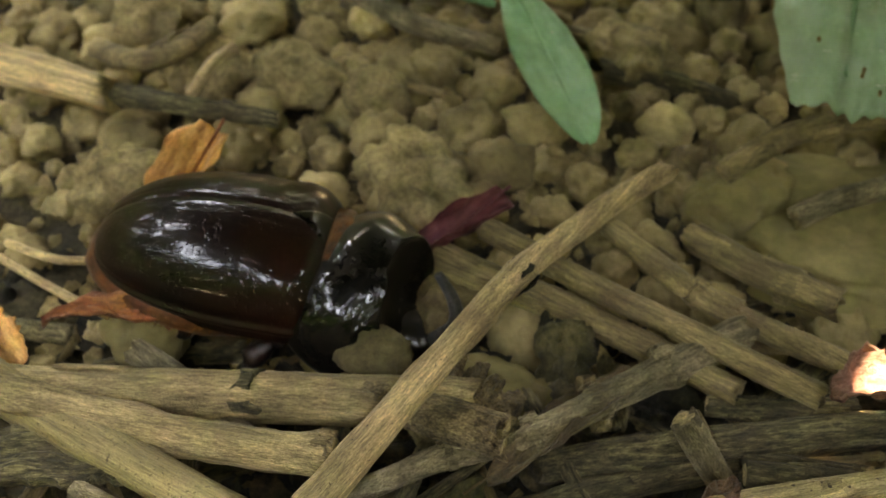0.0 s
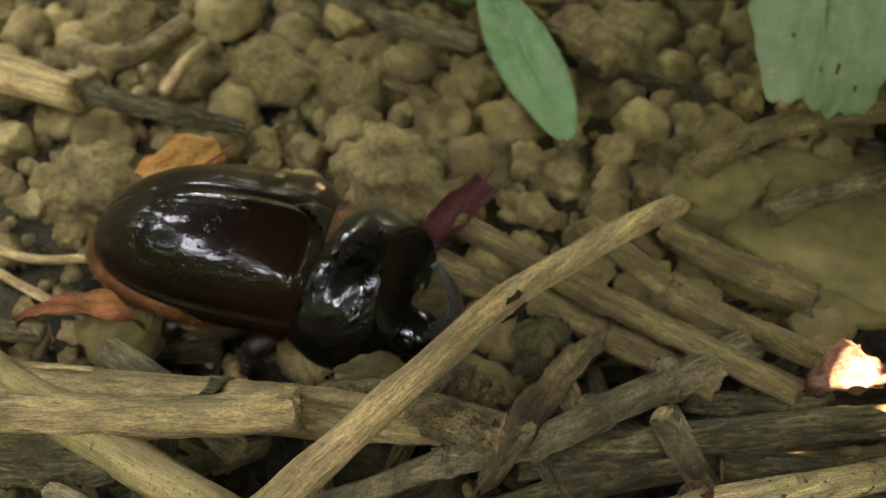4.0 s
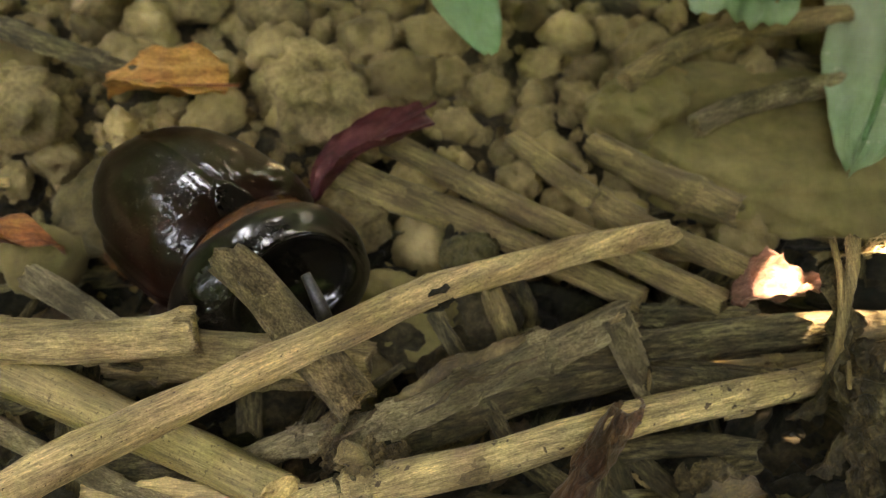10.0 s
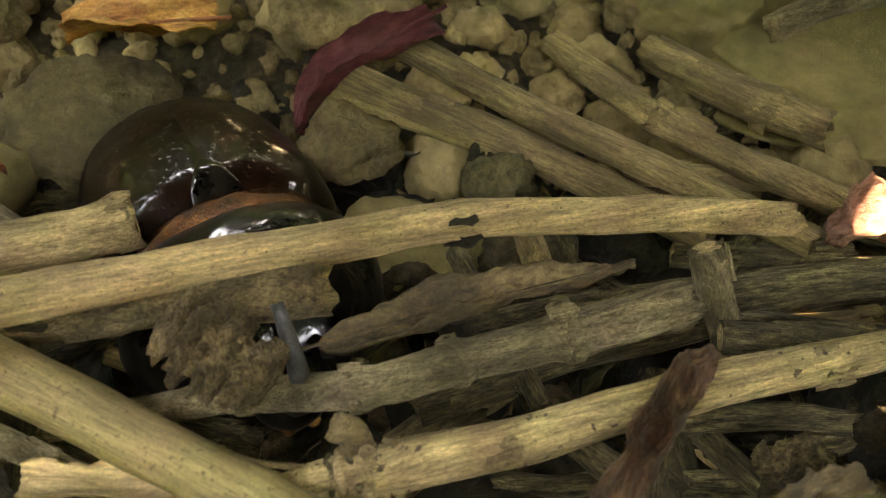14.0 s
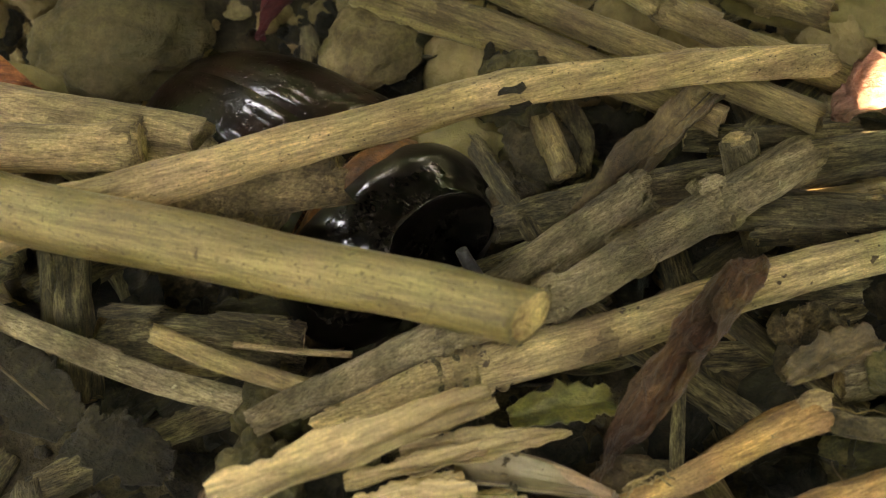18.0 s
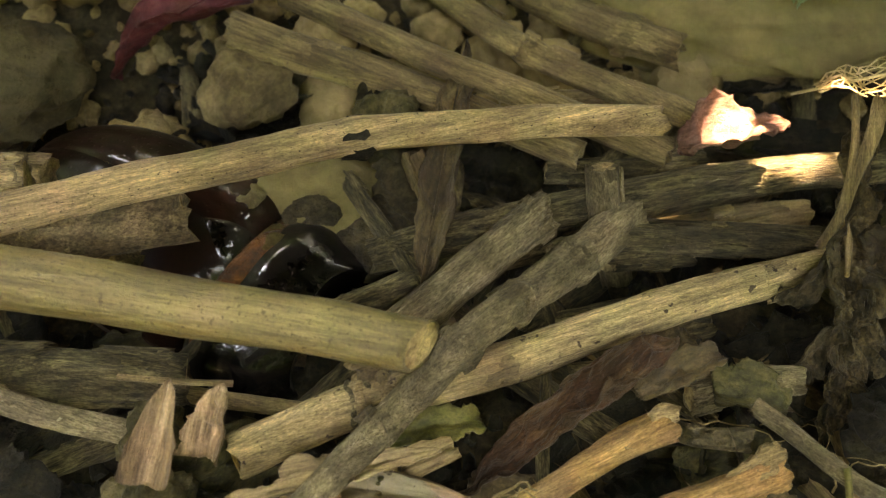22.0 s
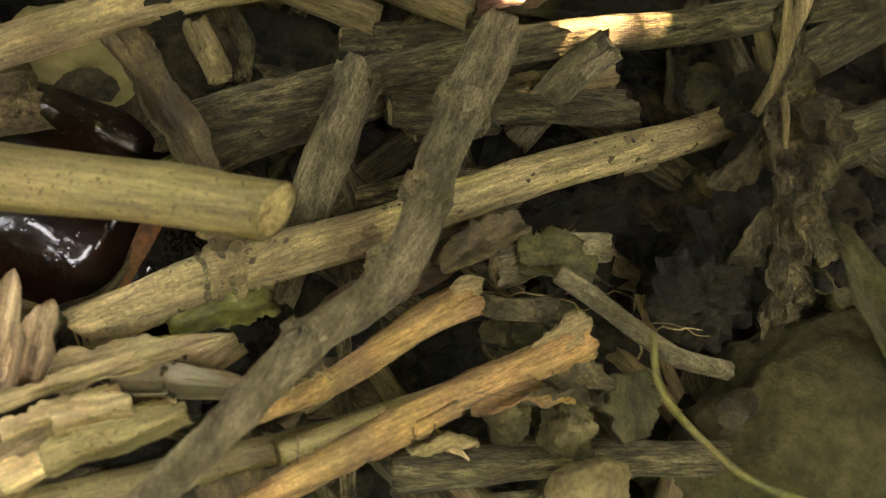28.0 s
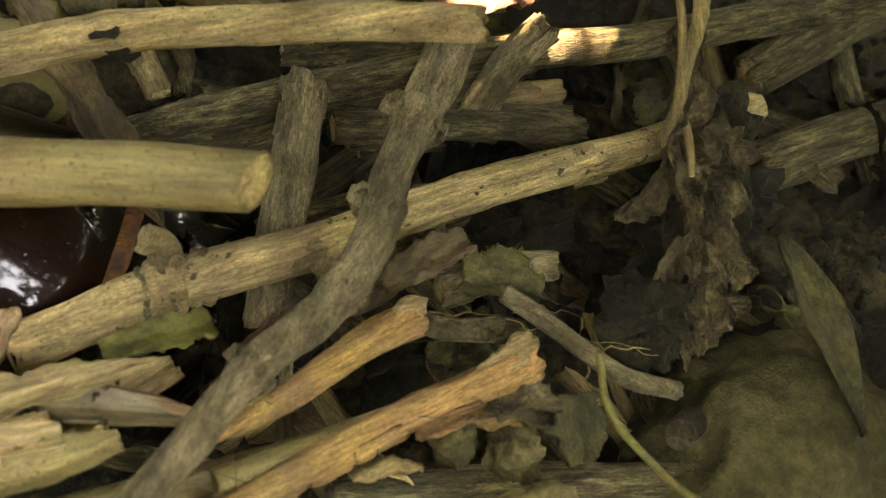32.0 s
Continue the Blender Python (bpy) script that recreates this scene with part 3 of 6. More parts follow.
def leaf(name, label, a, b, width, mat, category="leaf", roll=0.0, midrib="", group="", crumple=0.0, **kw):
    a, b = Vector(a), Vector(b)
    length = (b - a).length
    bm = leaf_bm(length, width, **kw)
    if crumple:
        for v in bm.verts:
            v.co += noise.noise_vector(v.co * 0.45 + Vector((length, 0, 0))) * crumple + noise.noise_vector(v.co * 1.3) * 0.4 * crumple
    ob = finish(name, bm, mat)
    ob.matrix_basis = lie(a, b, roll)
    if midrib:
        rib = tube([(-0.1 * length, 0, 0.02 * width), (0.4 * length, 0, 0.02 * width), (0.92 * length, 0, -kw.get("curl", 0.15) * length * 0.4)],
                   [0.03 * width, 0.012 * width], 6, 0.05)
        part("midrib", rib, midrib, ob, "paler midrib")
    return tagged(ob, label, category, group)


def lump_bm(seed, sx=1.0, sy=1.0, sz=0.8, sub=3, rough=0.28, facets=0.0, crumble=0.0, cell=2.4):
    """An uneven clod about a unit across."""
    bm = bmesh.new()
    bmesh.ops.create_icosphere(bm, subdivisions=sub, radius=0.5)
    for v in bm.verts:
        p = v.co.copy()
        k = 1 + rough * noise.noise(p * 2.6 + Vector((seed, 0, 0))) + rough * 0.7 * noise.noise(p * 5.5 + Vector((0, seed, 0))) \
            + rough * 0.35 * noise.noise(p * 12 + Vector((0, 0, seed)))
        if crumble:
            d = noise.voronoi(p * cell + Vector((seed, seed * 0.7, 0)))[0]
            k += crumble * (min(0.5, d[1] - d[0]) - 0.25) * 1.5
        if facets:
            k += facets * (round(noise.noise(p * 2 + Vector((seed, 9, 0))) * 3) / 3)
        v.co = Vector((p.x * sx, p.y * sy, p.z * sz)) * k
    return bm

# ---------- ground ----------


def soil_height(x, y):
    """Height of the soil in millimetres: crumbly at the back, hollow under the litter in front."""
    k = 1 / (1 + math.exp(max(-50, min(50, (y + 4) / 5.0))))
    near = math.exp(-((x - 10) ** 2 + (y + 10) ** 2) / 160.0 ** 2)
    z = -2.5 - 5.5 * k * near - 3.0 * math.exp(-((x + 13) / 16) ** 2 - ((y + 2) / 8) ** 2)
    z += 1.6 * noise.noise((x / 11, y / 11, 0)) + 0.9 * noise.noise((x / 4.3, y / 4.3, 5)) + 0.5 * noise.noise((x / 1.9, y / 1.9, 9))
    return z


def ground():
    n = 200

    def f(u, v):
        a, b = 2 * u - 1, 2 * v - 1
        x = 8 + 85 * a + math.copysign(1.5e7 * max(0, abs(a) - 0.75) ** 4, a)
        y = -8 + 85 * b + math.copysign(1.5e7 * max(0, abs(b) - 0.75) ** 4, b)
        return (x, y, soil_height(x, y))
    bm, _ = grid(f, n, n)
    bmesh.ops.recalc_face_normals(bm, faces=bm.faces)
    ob = finish("ground", bm, "soil")
    if ob.data.polygons[0].normal.z < 0:
        ob.data.flip_normals()
    tagged(ob, "crumbly yellow-brown woodland soil", "soil", kind="structure")


ground()


def skeleton_leaf(a, b, width):
    """A leaf eaten to its net of veins: thin ribs joined into one mesh."""
    length = (Vector(b) - Vector(a)).length
    bm = bmesh.new()
    rg = random.Random(3)

    def rib(p, q, r):
        p, q = Vector(p), Vector(q)
        d = (q - p).normalized()
        u = d.cross(Vector((0, 0, 1))).normalized() * r
        w = Vector((0, 0, r))
        va = [bm.verts.new(p + k) for k in (u, w, -u, -w)]
        vb = [bm.verts.new(q + k) for k in (u, w, -u, -w)]
        for i in range(4):
            bm.faces.new((va[i], va[(i + 1) % 4], vb[(i + 1) % 4], vb[i]))
    rib((-2, 0, 0), (length, 0, 0), 0.16)
    n = 11
    pts = {}
    for i in range(n + 1):
        for j in range(-3, 4):
            w = width * math.sin(math.pi * (0.08 + 0.86 * i / n)) * 0.5
            pts[i, j] = (length * (i + 0.5 * (j % 2)) / n + rg.uniform(-0.2, 0.2), w * j / 3 + rg.uniform(-0.15, 0.15), 0.6 * math.sin(i * 0.9) + rg.uniform(-0.2, 0.2))
    for (i, j), p in pts.items():
        for q in ((i + 1, j), (i, j + 1), (i - (j % 2 == 0), j + 1)):
            if q in pts and rg.random() < 0.85 and q != (i, j):
                rib(p, pts[q], 0.07)
    ob = finish("net_leaf", bm, "netted")
    ob.matrix_basis = lie(a, b)
    return tagged(ob, "straw-coloured leaf skeleton reduced to its veins", "leaf")


def bark_chunk():
    """A crumbling stub of rotten wood that has cracked across into thick slabs."""
    ob = finish("wood_chip", lump_bm(4.4, 5.6, 3.5, 3.7, 4, 0.3, facets=0.1), "chip")
    for k, (x, y, z, wide, tall, deep, turn) in enumerate(((-2.6, 0.0, -0.1, 1.6, 4.3, 4.4, 8), (-0.9, 0.2, 0.2, 1.6, 5.0, 4.9, -5), (0.8, -0.2, 0.1, 1.8, 5.2, 5.3, 4), (2.6, 0.1, -0.2, 2.0, 4.7, 5.0, -7))):
        bm = lump_bm(3.7 * k + 2, wide, tall, deep, 4, 0.34, facets=0.14, crumble=0.12, cell=3.0)
        for v in bm.verts:
            v.co.x = math.copysign(min(abs(v.co.x), 0.46 * wide), v.co.x)
            v.co += noise.noise_vector(v.co * 1.5 + Vector((9.0 * k, 0, 0))) * 0.22
        bmesh.ops.transform(bm, matrix=Matrix.Translation((x, y, z)) @ Euler((0.3 * k, radians(turn), radians(turn))).to_matrix().to_4x4(), verts=bm.verts)
        part("bark_slab", bm, "chip", ob)
    return tagged(ob, "crumbling chunk of rotten wood cracked into slabs", "wood piece")


def thread(label, pts, r):
    """A fine root that wanders in small loops round a line of points."""
    rg = random.Random(int(100 * (pts[0][0] + pts[-1][1])))
    way = []
    for a, b in zip(pts, pts[1:]):
        a, b = Vector(a), Vector(b)
        count = max(2, int((b - a).length / 0.6))
        for k in range(count):
            way.append(a.lerp(b, k / count) + Vector((rg.uniform(-0.3, 0.3), rg.uniform(-0.3, 0.3), rg.uniform(-0.2, 0.2))))
    way.append(Vector(pts[-1]))
    return stem("root_fibre", label, [tuple(p) for p in way], r, "brown", "twig", sides=6, r2=0.5 * r)


# ---------- litter, still and moving ----------

# stems on the clods behind
stem("dry_twig", "brown dry stem lying on the clods beside a red leaf", [(3.6, -1.6, 4.0), (16.2, -11.8, 4.0), (30.0, -22.0, 4.0)], 1.11, "brown", "twig", ends='a')
stem("dry_twig", "brown stem half buried under another stem", [(-0.5, -2.7, 2.0), (12.1, -10.7, 2.0), (24.0, -19.9, 2.0)], 1.23, "brown", "twig", ragged=0.7)
stem("dry_twig", "brown jointed stem pointing at the flat stone", [(15.5, -0.2, 3.0), (22.8, -9.6, 3.0), (34.6, -18.6, 3.0)], 1.08, "brown", "twig", knots=((0.42, 0.25),))
stem("dry_twig", "short broken stem with an ochre end", [(23.2, -1.8, 3.0), (28.5, -6.8, 3.0), (34.1, -10.4, 3.0)], 1.45, "brown", "twig", knots=((0.7, 0.2),), ragged=0.8)
stem("dry_twig", "bent stem behind the flat stone", [(26.9, 6.5, 4.0), (32.7, 10.5, 5.0), (40.2, 13.8, 5.0), (51.5, 15.2, 5.0)], 1.25, "brown", "twig")
stem("dry_twig", "dark stem along the flat stone", [(32.9, 0.9, 3.0), (38.9, 3.4, 4.0), (50.1, 6.3, 4.0)], 1.12, "grey", "twig")
stem("dry_twig", "grey stem lying across the clods", [(-9.6, 37.6, 5.0), (-2.5, 31.5, 5.0), (6.2, 29.0, 4.0)], 1.06, "grey", "twig")
stem("dry_twig", "short pale stem piece between two stems", [(19.4, -12.4, 1.0), (29.6, -13.3, 1.0)], 0.88, "brown", "twig")
stem("straw_stalk", "thin dry straw on the soil", [(-40.4, -1.3, 2.0), (-34.8, -3.7, 2.0), (-29.5, -3.6, 2.0)], 0.41, "straw", "twig", sides=8)
stem("straw_stalk", "thin dry straw on the soil", [(-41.6, -1.8, 1.0), (-34.2, -7.0, 1.0), (-29.2, -9.9, 1.0)], 0.45, "straw", "twig", sides=8)
stem("straw_stalk", "dry straw beside the orange leaf", [(-26.2, 19.0, 4.0), (-24.1, 22.3, 6.0), (-21.7, 23.9, 7.0)], 0.71, "straw", "twig", sides=8)
stem("dry_twig", "dark bent stem on the clods", [(-37.6, 27.1, 5.0), (-30.7, 23.3, 6.0), (-25.2, 30.0, 6.0)], 1.18, "brown", "twig")
left_twig = stem_at("dry_twig", "stem with a pale splintered end and dark bark", lie((-35.2, 16.7, 5.0), (-18.5, 9.8, 4.0)), [(0.0, 0.0, 0.0), (9.5, -0.7, 0.5), (18.7, -0.3, 0.0)], 1.17, "dark", "twig", r2=0.9)
left_splinter = stem_at("dry_twig", "pale splintered stem end", lie((-34.2, 14.9, 6.0), (-46.5, 21.2, 6.0)), [(0.0, 0.0, 0.0), (7.9, -0.1, 0.0), (19.1, -0.8, 0.0)], 1.78, "straw", "twig", ragged=1.2, r2=2.2)

# leaves behind
leaf("green_leaf", "oval fresh green leaf with pale specks", (7.1, 38.6, 8.0), (13.8, 6.6, 8.0), 7.2, "green", shape='round', midrib='green', fold=0.06, curl=0.02, wave=0.012, nu=30)
leaf("green_leaf", "large pointed green leaf with small holes", (73.2, 40.9, 5.0), (45.0, -7.0, 5.0), 30.1, "pale_green", shape='pointed', midrib='green', lobes=0.16, fold=0.05, curl=0.02, wave=0.02, nu=60, nv=34, holes=((0.6, 0.4, 0.018), (0.72, 0.1, 0.012), (0.5, 0.6, 0.014)))
leaf("green_leaf", "large ragged green leaf with small holes", (58.4, 73.8, 12.0), (36.6, 6.6, 12.0), 17.9, "pale_green", shape='blade', midrib='green', lobes=0.2, fold=0.03, curl=0.02, wave=0.02, nu=60, nv=34, holes=((0.9, 0.25, 0.02), (0.86, -0.45, 0.013), (0.94, 0.6, 0.012)))
leaf("green_leaf", "small green leaf at the back of the clods", (-2.5, 38.7, 8.0), (5.6, 31.0, 8.0), 3.8, "green", shape='oval', fold=0.1, curl=0.02)
red_leaf = leaf("red_leaf", "wine-red twisted dry leaf on the clods", (7.4, -1.0, 7.0), (-4.1, -3.2, 2.0), 5.1, "red", midrib='red', shape='blade', fold=0.1, curl=0.3, twist=0.8, wave=0.05, rollup=3.4, crumple=0.4, nu=40, nv=20)
rust_leaf = leaf("rust_leaf", "folded rust-orange dry leaf on the clods", (-11.3, 5.2, 5.0), (-22.7, 6.8, 4.0), 6.0, "rust", midrib='fox', crumple=0.5, shape='blade', fold=0.9, curl=0.1, wave=0.08, twist=0.5)
leaf("rust_leaf", "curled rust-orange leaf on the litter", (-23.5, -11.6, 3.0), (-34.7, -11.0, 4.0), 2.9, "fox", shape='lance', fold=0.6, curl=0.4, wave=0.1)
leaf("leaf_bit", "orange-brown leaf scrap on the litter", (-39.3, -11.9, 3.0), (-35.1, -17.2, 3.0), 3.4, "rust", shape='blade', lobes=0.4, fold=0.4)

# litter in front
stub = stem_at("dry_twig", "short upright grey twig stub", lie((22.4, -22.9, 5.0), (25.5, -25.8, -3.0)), [(0.0, 0.0, 0.0), (3.5, -0.6, 0.3), (9.3, -0.5, 0.4)], 1.19, "grey", "twig", ragged=0.6)
knotty = stem("spotted_twig", "long pale stem with a ringed knot and dark spots", [(1.8, -40.8, 2.0), (9.7, -38.9, 3.0), (21.1, -37.0, 3.0), (33.6, -33.5, 2.0), (43.0, -31.5, 1.0), (55.5, -27.6, -1.0)], 1.45, "spotted", "twig", ends='a', r2=1.2)
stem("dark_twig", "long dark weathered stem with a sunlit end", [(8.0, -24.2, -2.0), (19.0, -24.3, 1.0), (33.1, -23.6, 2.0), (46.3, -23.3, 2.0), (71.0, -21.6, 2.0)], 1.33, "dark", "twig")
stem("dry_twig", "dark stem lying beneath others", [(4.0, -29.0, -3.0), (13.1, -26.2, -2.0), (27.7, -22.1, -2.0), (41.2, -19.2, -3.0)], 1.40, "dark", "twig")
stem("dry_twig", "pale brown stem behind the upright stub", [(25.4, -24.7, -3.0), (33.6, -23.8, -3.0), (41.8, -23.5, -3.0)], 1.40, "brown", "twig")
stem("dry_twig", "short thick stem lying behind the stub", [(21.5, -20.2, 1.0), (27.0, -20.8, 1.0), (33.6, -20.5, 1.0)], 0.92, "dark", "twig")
pod = leaf("seed_pod", "long shrivelled dark brown seed pod", (-3.4, -28.6, 4.0), (17.3, -21.7, 3.0), 4.2, "dead", "seed pod", shape='lance', midrib='dead', fold=0.1, curl=0.04, wave=0.03, rollup=3.3, lobes=0.12, crumple=0.5, nu=50, nv=26, thick=0.4)
stem("hairy_twig", "orange split stem with a hairy edge", [(9.9, -48.3, 2.5), (15.3, -47.0, 3.2), (20.4, -45.0, 4.0), (23.7, -44.1, 4.6)], 0.5, "orange", "twig", flat=0.5, ragged=0.5, rough=0.22, r2=1.25, frayed=('brown', 60, 0.7))
stem("dry_twig", "short dark twig beside the hairy stem", [(23.9, -43.8, 3.6), (25.5, -44.7, 3.6), (28.7, -45.2, 3.4)], 0.55, "rotten", "twig", ragged=0.6, rough=0.25, r2=0.8)
stem("dry_twig", "hooked yellowish bud tip on the hairy stem", [(22.5, -43.8, 4.8), (23.3, -43.5, 5.2), (24.2, -43.8, 5.0)], 0.35, "straw", "twig", rough=0.2, r2=0.55)
fibrous_twig = stem("fibrous_twig", "frayed grey-orange stem with loose fibres", [(9.1, -53.3, 2.0), (15.6, -51.3, 3.0), (21.7, -49.6, 4.0), (29.8, -48.1, 4.0)], 0.97, "orange", "twig", rough=0.3, ragged=1.2, flat=0.7, frayed=('dead', 18, 2.2))
stem("dry_twig", "olive stem beneath the frayed one", [(-3.4, -49.7, 0.0), (9.2, -49.3, 0.0), (24.2, -48.0, 0.0)], 0.88, "olive", "twig")
stem("dark_twig", "dark mossy stem at the stone", [(17.7, -51.3, -2.0), (28.2, -52.5, -2.0), (42.3, -55.2, -2.0)], 1.11, "dark", "twig")
stem("yellow_stalk", "thin yellow-green curved stalk", [(33.2, -48.7, 5.0), (32.9, -51.8, 4.0), (34.0, -55.1, 4.0), (35.9, -58.1, 4.0), (39.9, -60.8, 4.0)], 0.24, "moss", "twig", sides=8, rough=0.06)
stem("curved_twig", "thin curved bent twig", [(29.5, -43.3, 4.0), (31.1, -45.4, 4.0), (33.0, -48.1, 4.0), (34.7, -50.0, 4.0), (37.9, -51.0, 3.0)], 0.58, "grey", "twig")
thread("thin pale root thread over the litter", [(25.4, -42.7, 2.0), (27.8, -43.7, 3.0), (32.1, -46.1, 3.0), (35.7, -47.0, 2.0), (38.3, -48.1, 2.0)], 0.062)
stem("dry_twig", "thick dark stem at the back", [(56.5, -25.4, -1.0), (64.9, -22.7, 0.0), (77.0, -18.5, 0.0)], 1.77, "dark", "twig")
stem("dry_twig", "dark stem at the edge of the litter", [(54.2, -32.4, -3.0), (67.4, -30.0, -3.0), (78.9, -27.5, -3.0)], 1.98, "dark", "twig")
stem("dry_twig", "small broken stem with a round end", [(30.2, -39.4, 1.0), (34.2, -40.8, 2.0)], 0.91, "grey", "twig", ends='b')
stem("dry_twig", "small cut twig end in the litter", [(27.2, -40.1, -0.0), (29.9, -39.6, 0.0)], 1.06, "grey", "twig", ends='a')
stem("dry_twig", "round cut twig end beside the stone", [(36.1, -54.2, 4.6), (38.5, -52.6, 2.0)], 0.85, "rotten", "twig")
standing_leaf = leaf("curled_leaf", "dark crumpled dry leaf standing upright", (46.5, -32.1, 13.0), (42.9, -49.2, 2.0), 3.7, "rotten", shape='oval', lobes=0.6, fold=0.15, wave=0.08, curl=0.05, nu=70, nv=30, rollup=2.2, twist=0.7, crumple=1.5)
leaf("dry_leaf", "pale brown narrow leaf blade", (49.6, -41.6, 3.0), (49.4, -55.5, 2.0), 3.1, "olive_dark", shape='lance', fold=0.5, curl=0.1)
leaf("leaf_scrap", "yellow-green ragged leaf scrap", (13.0, -40.8, 2.0), (6.7, -41.8, 3.0), 2.5, "moss", shape='blade', lobes=0.5, fold=0.3)
leaf("leaf_scrap", "dark curled leaf above the roots", (28.2, -39.8, 5.0), (22.6, -41.4, 4.0), 2.4, "dead", shape='blade', lobes=0.4, fold=0.6, wave=0.1)
leaf("dry_leaf", "dark flat leaf scrap", (-19.0, -39.3, 1.0), (-13.3, -42.4, 1.0), 4.0, "humus", shape='blade', lobes=0.5)
leaf("dry_leaf", "dull brown leaf scrap with a notched edge", (-25.9, -32.4, 0.0), (-19.7, -38.3, 0.0), 5.0, "humus", midrib='dead', shape='blade', lobes=0.5)
leaf("pale_leaf", "shrivelled pale leaf in a patch of sun", (29.6, -23.7, 7.0), (37.6, -23.2, 8.0), 5.2, "pink", shape='lance', lobes=0.3, fold=0.15, wave=0.06, curl=0.15, rollup=1.8, nu=44, nv=26, crumple=0.7)
net_leaf = skeleton_leaf((40.6, -20.6, 8.0), (48.4, -20.2, 9.0), 3.0)
leaf("dry_leaf", "small pale curled sheath on the litter", (17.4, -50.6, 2.0), (21.9, -52.2, 2.0), 1.3, "sheath", shape='lance', fold=0.8, curl=0.6)
leaf("stem_sheath", "split pale sheath of a stem", (-2.5, -47.9, 5.0), (3.6, -46.6, 5.0), 1.7, "sheath", shape='blade', rollup=2.2, fold=0.1, curl=0.05, wave=0.04, lobes=0.4, nu=40)
leaf("stem_sheath", "split pale sheath of a stem", (-3.3, -48.9, 4.0), (3.3, -46.5, 4.0), 2.0, "sheath", shape='blade', rollup=2.2, fold=0.1, curl=0.05, wave=0.04, lobes=0.4, nu=40)
leaf("stem_sheath", "pale yellow split sheath with a frayed end", (-2.8, -50.2, 4.0), (6.4, -47.4, 4.0), 2.4, "sheath", shape='blade', rollup=2.2, fold=0.1, curl=0.05, wave=0.04, lobes=0.4, nu=40)
leaf("stem_sheath", "narrow split sheath of a stem", (-2.8, -46.8, 6.0), (7.9, -44.3, 5.0), 1.4, "sheath", shape='blade', rollup=2.2, fold=0.1, curl=0.05, wave=0.04, lobes=0.4, nu=40)
leaf("stem_sheath", "dull brown sheath scrap", (2.7, -44.3, 3.0), (9.9, -46.8, 3.0), 1.8, "dead", shape='blade', rollup=2.2, fold=0.1, curl=0.05, wave=0.04, lobes=0.4, nu=40)

leaf("stem_sheath", "pale curled sheath with a pointed tip", (0.3, -45.3, 5.0), (9.6, -44.8, 6.0), 3.0, "sheath", shape='pointed', rollup=1.6, fold=0.2, curl=0.05, wave=0.04, lobes=0.2, nu=40, crumple=0.25)
leaf("stem_sheath", "frayed greenish split culm", (-0.6, -50.2, 5.5), (6.8, -48.8, 5.5), 2.6, "olive", shape='blade', rollup=2.0, fold=0.1, curl=0.03, wave=0.03, lobes=0.35, nu=44, crumple=0.15)
leaf("stem_sheath", "pale split culm with a torn end", (0.1, -48.2, 6.0), (4.1, -48.1, 6.0), 2.2, "sheath", shape='blade', rollup=2.4, fold=0.1, curl=0.03, wave=0.03, lobes=0.3, nu=44, crumple=0.15)
stem("straw_stalk", "thin pinkish stalk lying in the litter", [(4.3, -44.3, 3.5), (8.2, -45.9, 4.0), (11.4, -47.9, 4.0)], 0.36, "husk", "twig", sides=10)
stem("dry_twig", "thin olive stem under the frayed one", [(11.1, -50.6, 2.5), (21.5, -48.8, 2.0)], 0.7, "olive", "twig")

husk_scale = leaf("husk", "smooth beige hollow husk with a decayed rim", (3.1, -45.3, 4.2), (11.8, -47.8, 4.2), 3.1, "smooth_husk", shape='pointed', rollup=2.4, fold=0.05, curl=0.08, wave=0.02, nu=40, nv=22, thick=0.4)
thread("short yellow hooked root over a stem", [(11.9, -48.3, 5.0), (12.6, -47.7, 5.6), (14.0, -47.6, 5.6), (14.7, -47.7, 5.0)], 0.12)

# stems that the beetle shifts
pale_twig = stem_at("pale_twig", "long pale straw-coloured stem with a dark joint", lie((6.9, -23.0, 9.0), (-17.2, -27.1, 9.0)), [(-20.3, 3.6, -1.1), (-16.9, 2.5, -1.2), (-11.9, 1.4, -0.9), (0.0, 0.0, 0.0), (11.9, -0.1, -0.0), (27.4, 0.2, -0.0), (34.0, 1.1, -0.0)], 1.04, "straw", "twig", knots=((0.378, 0.1),), joint='humus', r2=1.45, ragged=0.8)
cut_twig = stem_at("cut_twig", "thick smooth olive stem with a pale sawn end", lie((9.9, -41.4, 11.0), (-16.8, -32.4, 11.0)), [(0.0, 0.0, 0.0), (14.6, -0.0, 0.0), (28.1, 0.0, 0.0), (46.8, -0.7, -1.0)], 1.61, "olive", "twig", ends='a', ragged=0.1, rough=0.05, r2=2.1, cut=(-1.0, 0.5, 0.15))
rough_twig = stem_at("rough_twig", "rough grey-brown jointed stem", lie((18.6, -45.7, 12.0), (29.9, -29.2, 11.0)), [(-18.2, 5.1, -3.9), (-13.4, 3.9, -2.7), (-7.2, 2.6, -1.4), (0.0, 0.0, 0.0), (10.3, 0.4, 0.0), (20.7, 0.2, 0.0)], 0.84, "grey", "twig", knots=((0.3, 0.22), (0.47, 0.3), (0.62, 0.2), (0.8, 0.34)), r2=1.5, rough=0.26, ragged=0.8)
broken_twig = stem_at("broken_twig", "short rough broken stem with a crumbly end", lie((17.9, -26.5, 5.0), (6.7, -35.4, 3.0)), [(-0.3, -0.1, -0.0), (7.0, -0.1, -0.0), (15.4, -0.1, 0.1)], 1.38, "grey", "twig", rough=0.25, ragged=0.8, knots=((0.05, 0.15),))
